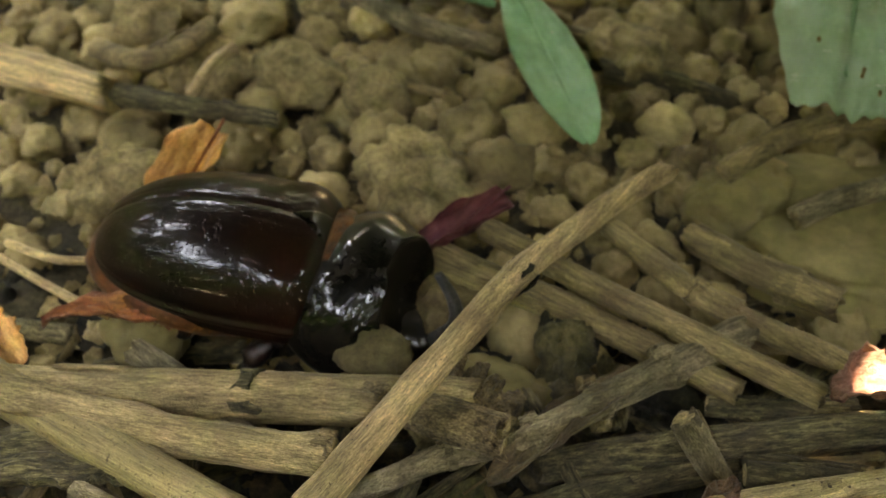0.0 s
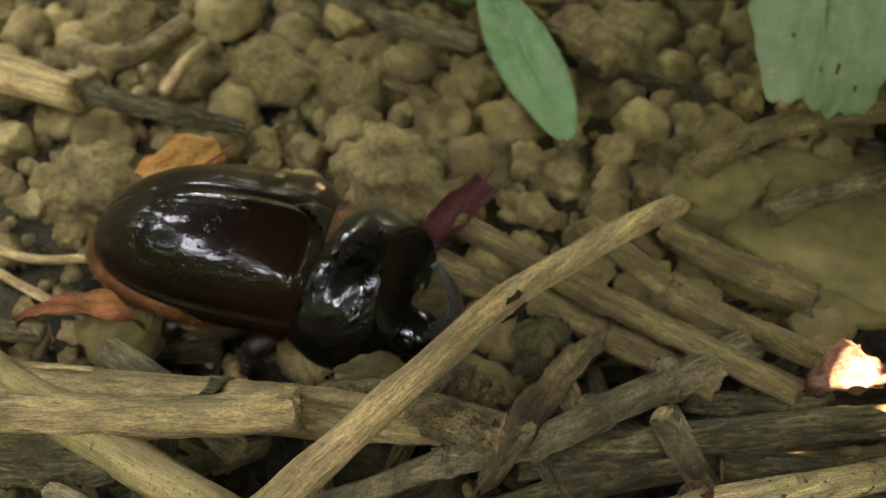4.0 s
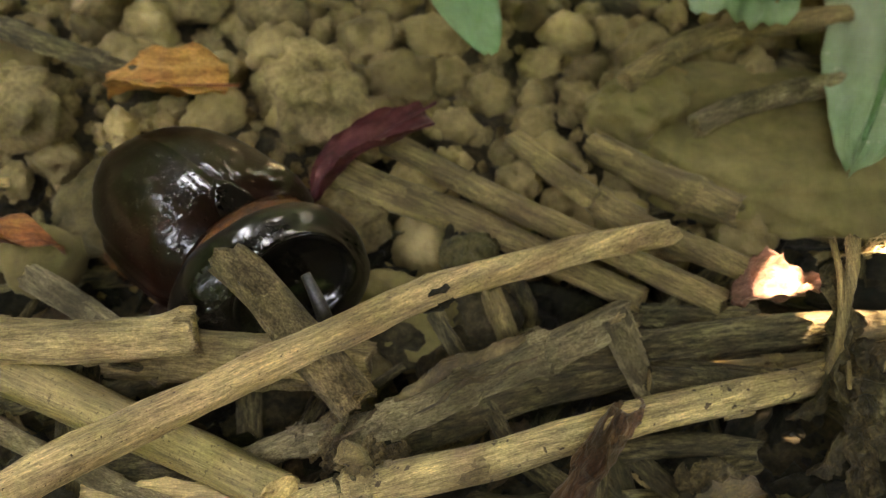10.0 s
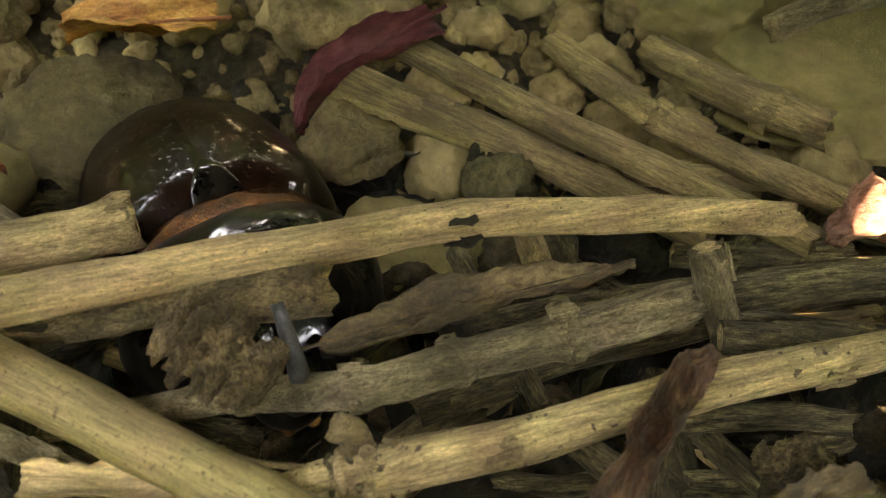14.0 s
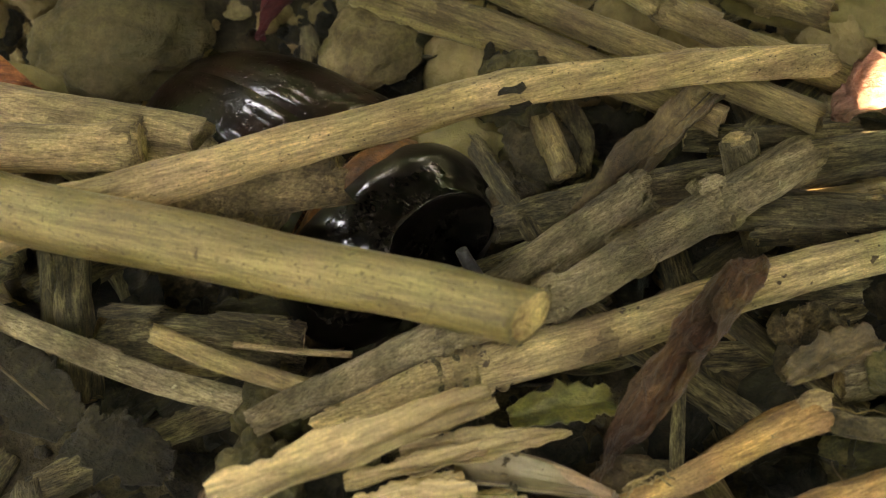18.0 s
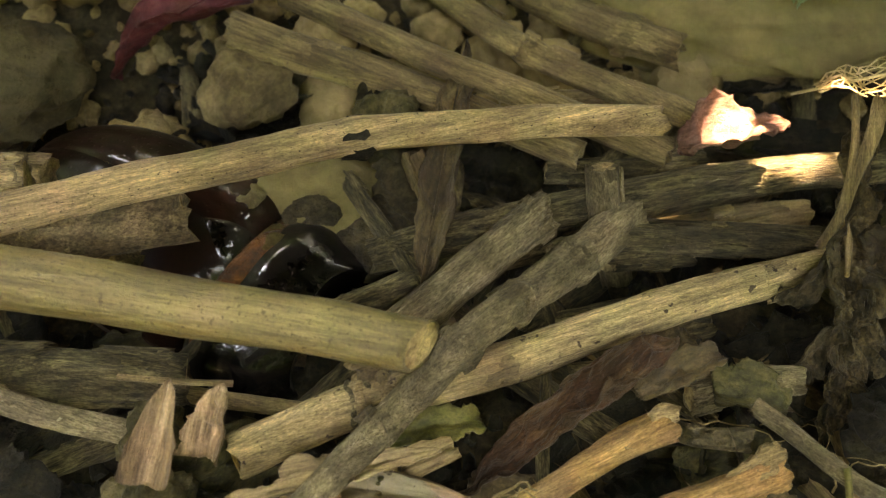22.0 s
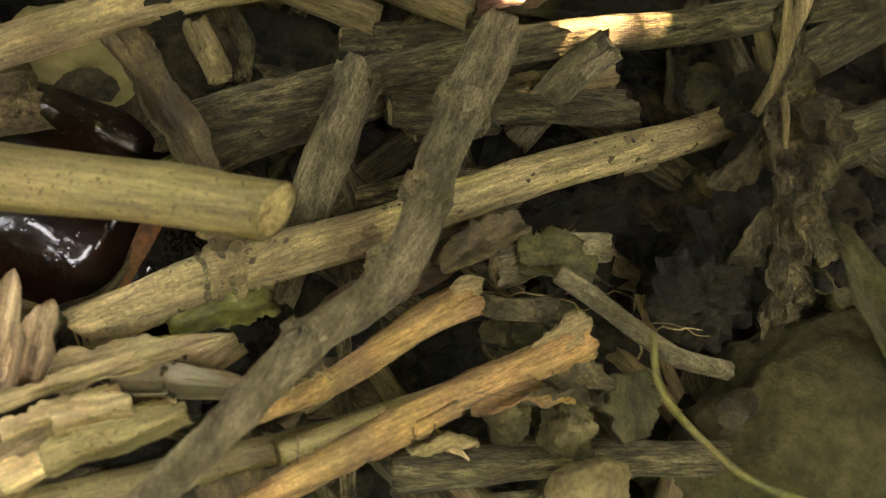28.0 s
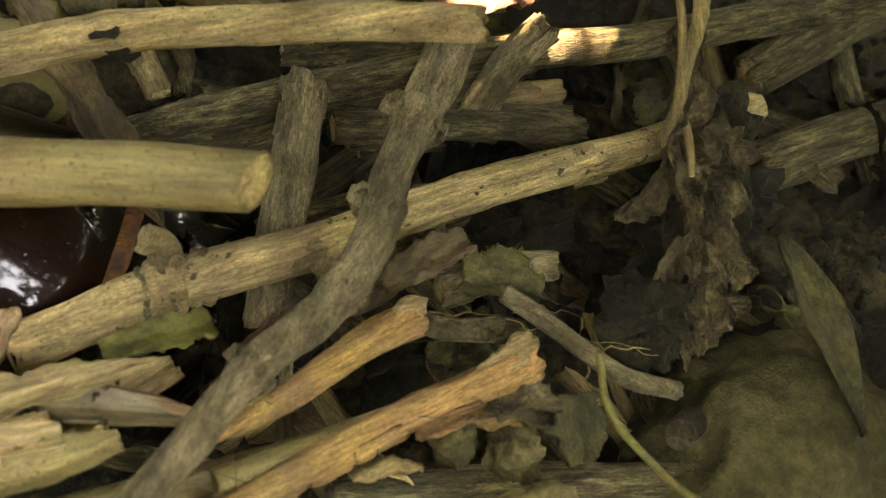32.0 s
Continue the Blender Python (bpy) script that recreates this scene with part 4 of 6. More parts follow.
left_log = stem_at("log_piece", "thick grey log piece with a crack", lie((2.5, -21.7, 3.0), (-35.6, -20.3, 3.0)), [(-0.2, -0.0, 0.0), (17.2, -0.2, 0.0), (38.2, 0.0, 0.0), (52.1, -0.1, 0.0)], 2.00, "tan", "twig", rough=0.15, knots=((0.35, 0.04),), joint='dark')
dark_log = stem_at("dark_branch", "dark weathered branch with a broken knob", lie((-9.0, -24.7, 6.0), (-31.9, -25.0, 6.0)), [(0.0, -0.1, 0.0), (5.1, 0.7, 0.0), (23.0, 0.0, 0.0), (35.8, -0.6, 0.0)], 1.54, "tan", "twig", rough=0.2, knots=((0.02, 0.2),), ends='a')
chunk = bark_chunk()
stem_piece = stem_at("log_piece", "short weathered stem piece tipped up by the beetle", lie((-7.5, -24.0, 9.0), (0.4, -26.2, 7.0)), [(0.0, 0.0, 0.0), (5.0, 0.2, 0.2), (10.0, -0.2, 0.1), (14.5, 0.0, 0.0)], 1.5, "chip", "twig", rough=0.16, ragged=0.7, r2=1.75, sides=18, ends='b')
bark_flap = leaf("bark_flap", "triangular flake of grey-brown bark", (-10.9, -26.6, 7.0), (-3.3, -26.8, 8.0), 3.6, "chip", shape='blade', lobes=0.3, fold=0.2, thick=0.5, rollup=1.2, nu=36)
brown_leaf = leaf("brown_leaf", "narrow rolled reddish-brown dead leaf", (22.4, -33.9, 7.0), (10.2, -46.6, 5.0), 5.4, "maroon", shape='lance', lobes=0.3, fold=0.1, curl=0.12, wave=0.05, rollup=4.6, nu=60, nv=32, crumple=0.6)
split_sheath = leaf("stem_sheath", "pale split stem sheath with frayed edges", (-10.9, -43.7, 6.0), (4.0, -38.8, 5.0), 3.0, "sheath", shape='blade', rollup=2.0, fold=0.1, lobes=0.25, wave=0.05, curl=0.05)
upright_blade = leaf("stem_sheath", "upright pale split sheath blade", (-7.8, -43.4, 4.0), (-6.7, -39.4, 9.0), 4.6, "husk", crumple=0.25, shape='pointed', rollup=3.2, fold=0.1, lobes=0.15, wave=0.03, curl=0.02, roll=15)
upright_chip = leaf("stem_sheath", "short pale split sheath beside a blade", (-4.7, -42.6, 4.0), (-3.3, -40.1, 8.0), 4.3, "husk", crumple=0.35, shape='pointed', rollup=3.2, fold=0.1, lobes=0.3, wave=0.06, curl=0.1, roll=-10)
green_scrap = leaf("leaf_scrap", "brown and green toothed leaf pushed up from below", (6.7, -40.5, 3.0), (7.4, -36.6, 9.0), 8.7, "autumn", shape='round', lobes=0.22, fold=0.12, curl=0.3, crumple=0.8, nu=40, nv=24)

# more stones and pieces in the litter
stem("dry_twig", "grey thin twig across the litter", [(-27.5, -30.1, 3.0), (-20.7, -33.9, 3.0), (-14.6, -36.8, 2.0), (-9.0, -38.5, 1.0)], 0.80, "grey", "twig")
stem("dry_twig", "upright broken olive twig", [(-20.2, -25.2, 3.0), (-20.3, -29.3, 0.0), (-20.5, -34.5, -4.0)], 1.63, "dark", "twig", rough=0.2)
stem("dry_twig", "dark weathered wood piece in the hollow", [(-18.4, -30.7, -2.0), (-12.0, -32.7, -1.0), (-5.6, -33.3, -2.0)], 1.97, "dark", "twig", flat=0.6, rough=0.25)
pink_twig = stem_at("dry_twig", "thin pinkish twig over the hollow", lie((-7.4, -34.1, 5.0), (4.0, -37.2, 4.0)), [(0.0, 0.0, 0.0), (4.9, -0.5, 0.4), (11.9, 0.0, -0.0)], 0.59, "brown", "twig")
stem("straw_stalk", "thin yellow straw over the hollow", [(-9.1, -36.3, 4.0), (-5.3, -37.1, 4.0), (-2.2, -37.6, 4.0)], 0.21, "straw", "twig", sides=8)
# Olive twig in dark bark: its shade is put into the colour.
stem("dry_twig", "short olive twig darkened at the back of the hollow", [(24.9, -28.1, 0.0), (30.7, -28.2, 0.0)], 1.01, "dark", "twig")
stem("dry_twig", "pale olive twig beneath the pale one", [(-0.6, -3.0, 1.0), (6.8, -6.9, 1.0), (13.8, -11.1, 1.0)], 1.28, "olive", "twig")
# Also olive; the dark bark colour stands in for shade here.
stem("dry_twig", "olive twig darkened for the shade", [(23.9, -24.8, 0.0), (31.0, -26.4, 0.0), (40.4, -28.0, 0.0)], 0.93, "dark", "twig")
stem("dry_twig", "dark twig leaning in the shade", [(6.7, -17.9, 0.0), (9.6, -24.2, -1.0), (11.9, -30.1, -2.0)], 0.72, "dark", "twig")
stem("dry_twig", "short ochre twig in the shade", [(12.0, -17.7, 1.0), (13.0, -21.8, 0.0)], 0.92, "brown", "twig")
leaf("bark_plate", "dark plate of rotten bark on the litter", (-22.9, -27.3, 4.0), (-36.9, -27.1, 4.0), 5.5, "dark", shape='blade', lobes=0.3, thick=1.2, fold=0.15)
leaf("dry_leaf", "dark crumpled leaf under the pale twig", (8.1, -12.0, 1.0), (13.4, -13.4, 1.0), 4.4, "humus", shape='blade', lobes=0.4, fold=0.4, wave=0.15)
stem("dry_twig", "split pale wood splinter beside the log", [(-25.7, -15.9, 3.0), (-21.3, -18.7, 2.0), (-14.3, -24.9, 1.0)], 1.10, "grey", "twig", r2=1.2)
thread("thin pale root thread over the litter", [(29.5, -44.4, 3.0), (31.6, -44.5, 4.0), (34.0, -45.6, 3.0), (32.9, -46.6, 2.0)], 0.052)
thread("thin branching root thread over the litter", [(32.4, -49.1, 3.0), (34.3, -47.8, 4.0), (36.8, -48.6, 4.0)], 0.078)
thread("short hooked root thread", [(12.0, -47.7, 3.0), (13.0, -47.2, 4.0), (14.2, -47.3, 4.0), (15.5, -47.2, 3.0)], 0.094)
leaf("bark_plate", "olive flake of bark standing in the litter", (32.2, -49.5, 2.0), (31.8, -53.2, 1.0), 3.0, "olive_dark", shape='blade', lobes=0.4, thick=0.8, fold=0.3, crumple=0.3)
leaf("dry_leaf", "dull olive curled leaf under the standing leaf", (28.0, -40.4, 2.0), (32.8, -42.6, 2.0), 3.8, "olive_dark", shape='blade', lobes=0.4, fold=0.3, rollup=1.5, crumple=0.6)
leaf("dry_leaf", "dark shrivelled leaf behind the orange stem", (24.2, -36.3, -1.0), (29.2, -36.0, -1.0), 4.0, "rotten", shape='blade', lobes=0.5, fold=0.3, rollup=1.5, crumple=0.8)
leaf("dry_leaf", "dark curled leaf hanging over the roots", (23.5, -39.6, 1.0), (29.7, -38.4, 2.0), 2.8, "rotten", shape='blade', lobes=0.5, fold=0.3, rollup=2.0, crumple=0.7)
# Pale olive stem, coloured dark for the shade beneath the others.
stem("dry_twig", "pale olive stem darkened for shade under the grey ones", [(23.3, -27.2, 1.0), (30.7, -27.8, 1.0), (40.9, -29.1, 0.0)], 1.07, "dark", "twig")

# ---------- beetle ----------


def shell_size(e):
    """Half width and height of the closed wing cases at e, from 0 behind to 1 at the neck."""
    close = max(0.0, (e - 0.9) / 0.1) ** 2
    w = 9.4 * (1 - (1 - e) ** 3.2) ** 0.5 * (1 - 0.05 * e ** 2) * (1 - 0.13 * close)
    h = 8.9 * (1 - (1 - e) ** 2.6) ** 0.52 * (1 - 0.2 * e ** 3) * (1 - 0.14 * close)
    return w, h


def shell_half(side):
    """One wing case: a blunt half barrel with a grooved seam, a fine line beside it and a raised lower rim."""
    def f(u, v):
        e = u ** 1.15
        x = -23 + 23.4 * e
        w, h = shell_size(e)
        a = 1.72 * v
        y = w * abs(math.sin(min(a, math.pi / 2))) ** 0.86
        z = -0.5 + h * (abs(math.cos(a)) ** 0.9 if a < math.pi / 2 else -0.25 * (a - math.pi / 2) * 3)
        if a > math.pi / 2:
            y -= 0.9 * (a - math.pi / 2)
        z -= 0.14 * math.exp(-(v / 0.016) ** 2) + 0.03 * math.exp(-((v - 0.085) / 0.014) ** 2)
        y += 0.22 * math.exp(-((v - 0.88) / 0.02) ** 2) - 0.1 * math.exp(-((v - 0.83) / 0.03) ** 2)
        z += 0.5 * math.exp(-((e - 0.86) / 0.07) ** 2 - ((v - 0.55) / 0.14) ** 2)
        for k in (0.24, 0.4, 0.56):
            z -= 0.012 * math.exp(-((v - k) / 0.02) ** 2) * min(1, 5 * e * (1 - e))
        z += 0.05 * noise.noise((x * 0.5, y * 0.5, side)) + 0.02 * noise.noise((x * 2.6, y * 2.6, side))
        return (x, side * y, z)
    bm, _ = grid(f, 70, 90)
    bmesh.ops.recalc_face_normals(bm, faces=bm.faces)
    return bm


def scutellum():
    """The small three-cornered plate between the wing cases at the neck."""
    def f(u, v):
        x = -3.2 + 3.6 * u
        y = (2 * v - 1) * 2.3 * u ** 0.8
        w, h = shell_size((x + 23) / 23.4)
        return (x, y, -0.5 + h * (1 - 0.5 * (y / w) ** 2) + 0.22 - 0.3 * abs(2 * v - 1) ** 4 - 0.25 * (1 - u) ** 4)
    bm, _ = grid(f, 14, 14)
    bmesh.ops.recalc_face_normals(bm, faces=bm.faces)
    return bm


def shield():
    """A broad dome with a deep round hollow in front, under a sharp ridge with two blunt teeth; pitted flanks."""
    hollow = Vector((11.8, 0, 7.9))

    def f(u, v):
        an = math.pi * (0.02 + 0.96 * u)
        x = 3.9 - 5.6 * math.cos(an)
        rho = math.sin(an) ** 0.5
        a = (v * 2 - 1) * 2.3
        c = math.cos(a)
        y = 9.7 * rho * math.copysign(abs(math.sin(a)) ** 0.85, a)
        z = -0.6 + rho * (8.2 * c if c > 0 else 3.6 * c)
        p = Vector((x, y, z))
        q = Vector((p.x - hollow.x, (p.y - hollow.y) * 0.82, p.z - hollow.z))
        d = q.length
        if c > -0.4:
            near = math.exp(-((d - 7.3) / 0.8) ** 2) * max(0.0, min(1.0, (z - 2) / 3))
            tooth = math.exp(-((abs(y) - 3.6) / 1.3) ** 2)
            deep = 0.5 * (d + 7.3 + math.sqrt((d - 7.3) ** 2 + 0.25))
            q *= deep / d
            p = Vector((q.x + hollow.x, q.y / 0.82, q.z + hollow.z))
            p += near * (0.35 + 0.9 * tooth) * Vector((0.55, 0, 0.75))
            pit = math.exp(-((x - 6.2) / 2.0) ** 2 - ((abs(y) - 6.9) / 1.5) ** 2)
            p.z += pit * (-0.5 + 0.3 * noise.noise((x * 2.6, y * 2.6, 8)))
        p += noise.noise_vector(p * 0.4) * 0.14
        return p
    bm, _ = grid(f, 96, 120)
    bmesh.ops.recalc_face_normals(bm, faces=bm.faces)
    return bm


def blob(c, r, sub=3, seed=1.0, rough=0.05):
    bm = bmesh.new()
    bmesh.ops.create_icosphere(bm, subdivisions=sub, radius=1.0)
    for v in bm.verts:
        k = 1 + rough * noise.noise(v.co * 3 + Vector((seed, 0, 0)))
        v.co = Vector((v.co.x * r[0] * k + c[0], v.co.y * r[1] * k + c[1], v.co.z * r[2] * k + c[2]))
    return bm


def crawl(joint, rear):
    """The beetle's pose from the top of its neck joint and the end of its body behind."""
    joint, rear = Vector(joint), Vector(rear)
    base = joint - Vector((0, 0, 5.8))
    return lie(base, base * 2 - rear)


BUG = 0.9


def bug_part(name, bm, mat, parent, label=""):
    bmesh.ops.scale(bm, vec=(BUG, BUG, BUG), verts=bm.verts)
    return part(name, bm, mat, parent, label)


def build_beetle():
    beetle = new("beetle")
    tagged(beetle, "glossy dark reddish-brown horned beetle digging in litter", "beetle")
    bug_part("wing_case", shell_half(1), "shell", beetle, "glossy dark chestnut wing case")
    bug_part("wing_case", shell_half(-1), "shell", beetle, "glossy dark chestnut wing case")
    bug_part("scutellum", scutellum(), "black", beetle, "small black three-cornered plate")
    bug_part("abdomen", blob((-11.6, 0, -1.7), (12.5, 8.9, 4.0)), "belly", beetle, "reddish-brown hairy belly")
    bug_part("collar", blob((1.3, 0, 0.3), (2.6, 7.5, 5.5), rough=0.08), "membrane", beetle, "orange-brown neck joint")
    front = bug_part("neck_shield", shield(), "black", beetle, "glossy black neck shield with a hollow front")
    bug_part("thorax", blob((4.8, 0, -3.0), (5.0, 7.4, 2.6)), "belly", front, "brown hairy underside")
    bug_part("head", blob((10.4, 0, -0.6), (3.2, 2.9, 2.2), rough=0.1), "black", front, "small black head")
    bug_part("horn", tube([(12.0, 0, 0.0), (13.2, 0, 2.6), (12.9, 0, 5.2), (11.4, 0, 7.4), (9.0, 0, 9.0)], [1.05, 0.45], 12, 0.06, 2.0), "horn", front, "black horn curved backwards")
    for sd in (1, -1):
        bug_part("eye", blob((10.6, 2.6 * sd, 0.3), (0.75, 0.6, 0.7), 2, rough=0), "black", front, "round black eye")
        bug_part("mouth_brush", blob((12.8, 0.9 * sd, -1.2), (0.9, 0.6, 0.6), 2, rough=0.3), "hair", front, "orange mouth bristles")
    rng = random.Random(4)
    bm = bmesh.new()
    for i in range(700):
        if i % 2:
            an = rng.uniform(-1.3, 1.3)
            p = Vector((rng.uniform(-0.4, 0.9), 7.2 * math.sin(an), 0.2 + 5.4 * math.cos(an)))
            d = Vector((rng.uniform(0.6, 1.2), 0.4 * math.sin(an), 0.45)).normalized()
        else:
            sd = rng.choice((1, -1))
            x = rng.uniform(-20, -1)
            p = Vector((x, sd * 8.8 * math.sqrt(max(0.05, 1 - ((x + 11.6) / 12.9) ** 2)), -1.2 + rng.uniform(-1, 0.4)))
            d = Vector((rng.uniform(-0.6, 0.3), sd, rng.uniform(-0.7, 0.1))).normalized()
        n = d.cross(Vector((0, 0, 1))).normalized() * 0.05
        tip = p + d * rng.uniform(0.35, 0.8)
        a, b, c, e = (bm.verts.new(q) for q in (p + n, p - n, p + d.cross(n).normalized() * 0.07, tip))
        bm.faces.new((a, b, e)), bm.faces.new((b, c, e)), bm.faces.new((c, a, e))
    bug_part("hair_fringe", bm, "hair", beetle, "orange hair fringe")
    legs = ((6.0, 6.5, 30, 6.0, 7.0), (-3.0, 7.6, 95, 7.0, 8.0), (-8.0, 7.4, 135, 8.0, 9.0))
    for sd in (1, -1):
        for x, y, an, l1, l2 in legs:
            d = Vector((math.cos(radians(an)), sd * math.sin(radians(an)), 0))
            p0 = Vector((x, sd * (y - 4.6), -3.6))
            p1 = p0 + d * l1 * 0.55 + Vector((0, 0, -0.2))
            p2 = p1 + (d * 0.25 + Vector((-0.5, 0, -0.5))) * l2 * 0.5
            leg = bug_part("leg", tube([p0, p0.lerp(p1, 0.5) + Vector((0, 0, 0.4)), p1], [1.5, 1.1], 10, 0.06, x), "leg", beetle, "dark reddish-brown jointed leg")
            bug_part("shin", tube([p1, p1.lerp(p2, 0.5), p2], [0.7, 1.15], 10, 0.1, x, knots=((0.4, 0.3), (0.7, 0.35))), "leg", leg, "black toothed shin")
            q = p2
            for k in range(4):
                bug_part("foot_joint", blob(q + d * (0.3 + 0.3 * k) + Vector((0, 0, -0.5 * k)), (0.65, 0.35, 0.35), 2, rough=0), "leg", leg)
            for k in range(3):
                c = p1.lerp(p2, 0.35 + 0.3 * k)
                bug_part("spine", tube([c, c + Vector((-0.4, sd * 0.9, -0.3)), c + Vector((-0.6, sd * 1.6, -0.7))], [0.3, 0.06], 6, 0.02), "leg", leg)
    return beetle, front


beetle, neck_shield = build_beetle()

# ---------- stones and clods ----------


def stone(label, x, y, z, sx, sy, sz, mat="stone", turn=0.0, seed=1.0, name="flat_stone", rough=0.22):
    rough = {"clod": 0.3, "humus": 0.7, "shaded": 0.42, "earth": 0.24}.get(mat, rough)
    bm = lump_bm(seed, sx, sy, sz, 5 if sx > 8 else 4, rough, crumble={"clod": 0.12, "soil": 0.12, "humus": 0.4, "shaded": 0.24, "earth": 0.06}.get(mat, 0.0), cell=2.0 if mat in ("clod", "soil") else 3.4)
    ob = finish(name, bm, mat)
    ob.matrix_basis = pose(x * MM, y * MM, z * MM, 0, 0, turn)
    return tagged(ob, label, "stone")


stone("large flat dull olive-brown stone bedded in soil", 46, 2, -1, 38, 24, 7, turn=-10, seed=3)
stone("rounded olive-brown stone half bedded in soil", 45, -54, -4, 19, 15, 11, "mossy", turn=20, seed=8)

stone("broad pale clay lump behind the beetle", -19.4, -4.6, -0.5, 13.8, 11.7, 7.0, "earth", 10, 4, "stone")
pushed_lump = stone("grey-brown angular lump at the beetle's side", -5.9, -15.2, 1.6, 6.4, 4.8, 4.6, "earth", 10, 31, "stone")
stone("small grey-brown lump at the beetle's side", -1.0, -19.0, -1.8, 5.6, 4.4, 4.2, "earth", 50, 32, "stone")
stone("olive-brown stone in the shade of the hollow", 4.1, -16.5, -3.0, 13.0, 8.2, 7.0, "stone", -20, 5, "stone")
# Lumps in the hollow take the dark soil colour in place of shade.
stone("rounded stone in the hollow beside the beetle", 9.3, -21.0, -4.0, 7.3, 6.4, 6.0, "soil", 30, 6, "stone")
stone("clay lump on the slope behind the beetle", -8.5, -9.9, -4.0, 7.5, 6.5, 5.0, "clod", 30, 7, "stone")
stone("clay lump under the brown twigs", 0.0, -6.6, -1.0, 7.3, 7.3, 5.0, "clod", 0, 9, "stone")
stone("crumbly clay lump in the hollow, darkened for shade", 4.4, -18.6, -3.0, 7.1, 5.8, 5.0, "soil", 0, 12, "stone")
stone("clay lump in the hollow, darkened for shade", 11.7, -17.3, -2.0, 5.8, 6.5, 5.0, "soil", 50, 13, "stone")
stone("pitted pale clay lump with a dark hole", -2.8, 8.3, 2.0, 9.4, 14.2, 8.0, "clod", 20, 14, "stone")
stone("large pale clay lump", -16.0, 26.1, 2.0, 7.7, 10.8, 6.0, "clod", 70, 15, "stone")
stone("large pale clay lump", -7.3, 23.7, 1.0, 6.7, 9.1, 6.0, "clod", 40, 16, "stone")
stone("large smooth clay lump", -31.2, 8.3, 1.0, 10.5, 9.7, 7.0, "clod", 10, 17, "stone")
stone("olive clay lump beside the flat stone", 29.3, 6.7, 1.0, 10.5, 9.0, 6.0, "stone", 20, 18, "stone")
stone("large clay lump at the back", -34.6, 37.8, 2.0, 7.8, 8.8, 6.0, "clod", 20, 19, "stone")
stone("large clay lump at the back", -25.3, 27.2, 2.0, 8.6, 10.0, 6.0, "clod", 20, 20, "stone")
stone("large clay lump at the back", 21.8, 31.9, 1.0, 9.0, 10.4, 6.0, "clod", 20, 21, "stone")
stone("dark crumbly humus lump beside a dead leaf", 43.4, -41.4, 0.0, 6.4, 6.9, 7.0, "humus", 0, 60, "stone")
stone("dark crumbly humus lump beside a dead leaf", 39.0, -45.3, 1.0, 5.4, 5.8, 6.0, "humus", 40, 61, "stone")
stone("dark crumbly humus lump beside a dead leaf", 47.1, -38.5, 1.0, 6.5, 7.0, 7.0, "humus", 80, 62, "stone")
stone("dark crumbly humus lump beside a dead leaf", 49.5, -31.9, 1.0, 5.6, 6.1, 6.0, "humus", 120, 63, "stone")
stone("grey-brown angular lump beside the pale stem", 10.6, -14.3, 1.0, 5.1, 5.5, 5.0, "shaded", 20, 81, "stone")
stone("olive clay lump beside the beetle", -26.3, -10.1, -1.0, 7.5, 6.1, 6.0, "stone", 0, 83, "stone")
stone("yellow-brown earth lump at the stone", 27.3, -56.2, 2.0, 4.7, 3.8, 5.0, "clod", 0, 71, "stone")
# These low lumps carry their shade in the colour.
stone("mossy earth lump under the sheath, darkened for shade", -7.3, -38.4, 0.0, 4.2, 4.0, 6.0, "shaded", 0, 72, "stone")
stone("mossy earth lump in the litter, darkened for shade", -7.7, -43.1, 0.0, 4.7, 4.7, 6.0, "shaded", 0, 73, "stone")
stone("earth lump under the roots, darkened for shade", 28.1, -51.4, 0.0, 3.0, 3.6, 4.0, "shaded", 0, 74, "stone")
stone("small stone beside the thin stalk, darkened for shade", 25.1, -49.7, 0.0, 2.7, 3.1, 4.0, "shaded", 0, 75, "stone")

rng = random.Random(11)
protos = []
for i in range(14):
    me_ob = finish("soil_clod", lump_bm(3.3 * i + 1, rng.uniform(0.85, 1.2), rng.uniform(0.8, 1.1), rng.uniform(0.7, 0.95), 4, 0.3, crumble=0.14, cell=1.9), "clod")
    protos.append(me_ob)
taken = []
used = 0


def clod(x, y, size, z=None):
    global used
    src = protos[used % len(protos)]
    z = soil_height(x, y) + size * 0.3 if z is None else z
    m = pose(x * MM, y * MM, z * MM, rng.uniform(-30, 30), rng.uniform(-30, 30), rng.uniform(0, 360))
    if used < len(protos):
        ob = src
        ob.matrix_basis = m
    else:
        ob = copy_thing(src, m)
    ob.scale = (size, size, size)
    used += 1
    tagged(ob, "rough yellow-brown clay crumb lying on soil", "clod", "clay clods")
    taken.append((x, y, size / 2))


for i in range(9000):
    x, y = rng.uniform(-62, 75), rng.uniform(-8, 58)
    size = rng.uniform(3.0, 7.5) if i < 5000 else rng.uniform(2.0, 4.0)
    if used >= 300:
        break
    if ((x - 46) / 18) ** 2 + ((y - 2) / 11) ** 2 < 1 or ((x + 13) / 19) ** 2 + ((y + 2) / 9) ** 2 < 1 or ((x + 37) / 9) ** 2 + ((y + 6) / 8) ** 2 < 0.8:
        continue
    if all((x - a) ** 2 + (y - b) ** 2 > (0.86 * (r + size / 2)) ** 2 for a, b, r in taken):
        clod(x, y, size)


def crumbs(name, label, count, box, size, mat, seed, flat=0.7, category="litter"):
    """Fine loose stuff, many small pieces in one mesh."""
    rg = random.Random(seed)
    shapes = [lump_bm(seed + i, 1, rg.uniform(0.5, 1), flat, 2 if size[1] > 1.5 else 1, 0.5) for i in range(6)]
    for b in shapes:
        b.verts.index_update()
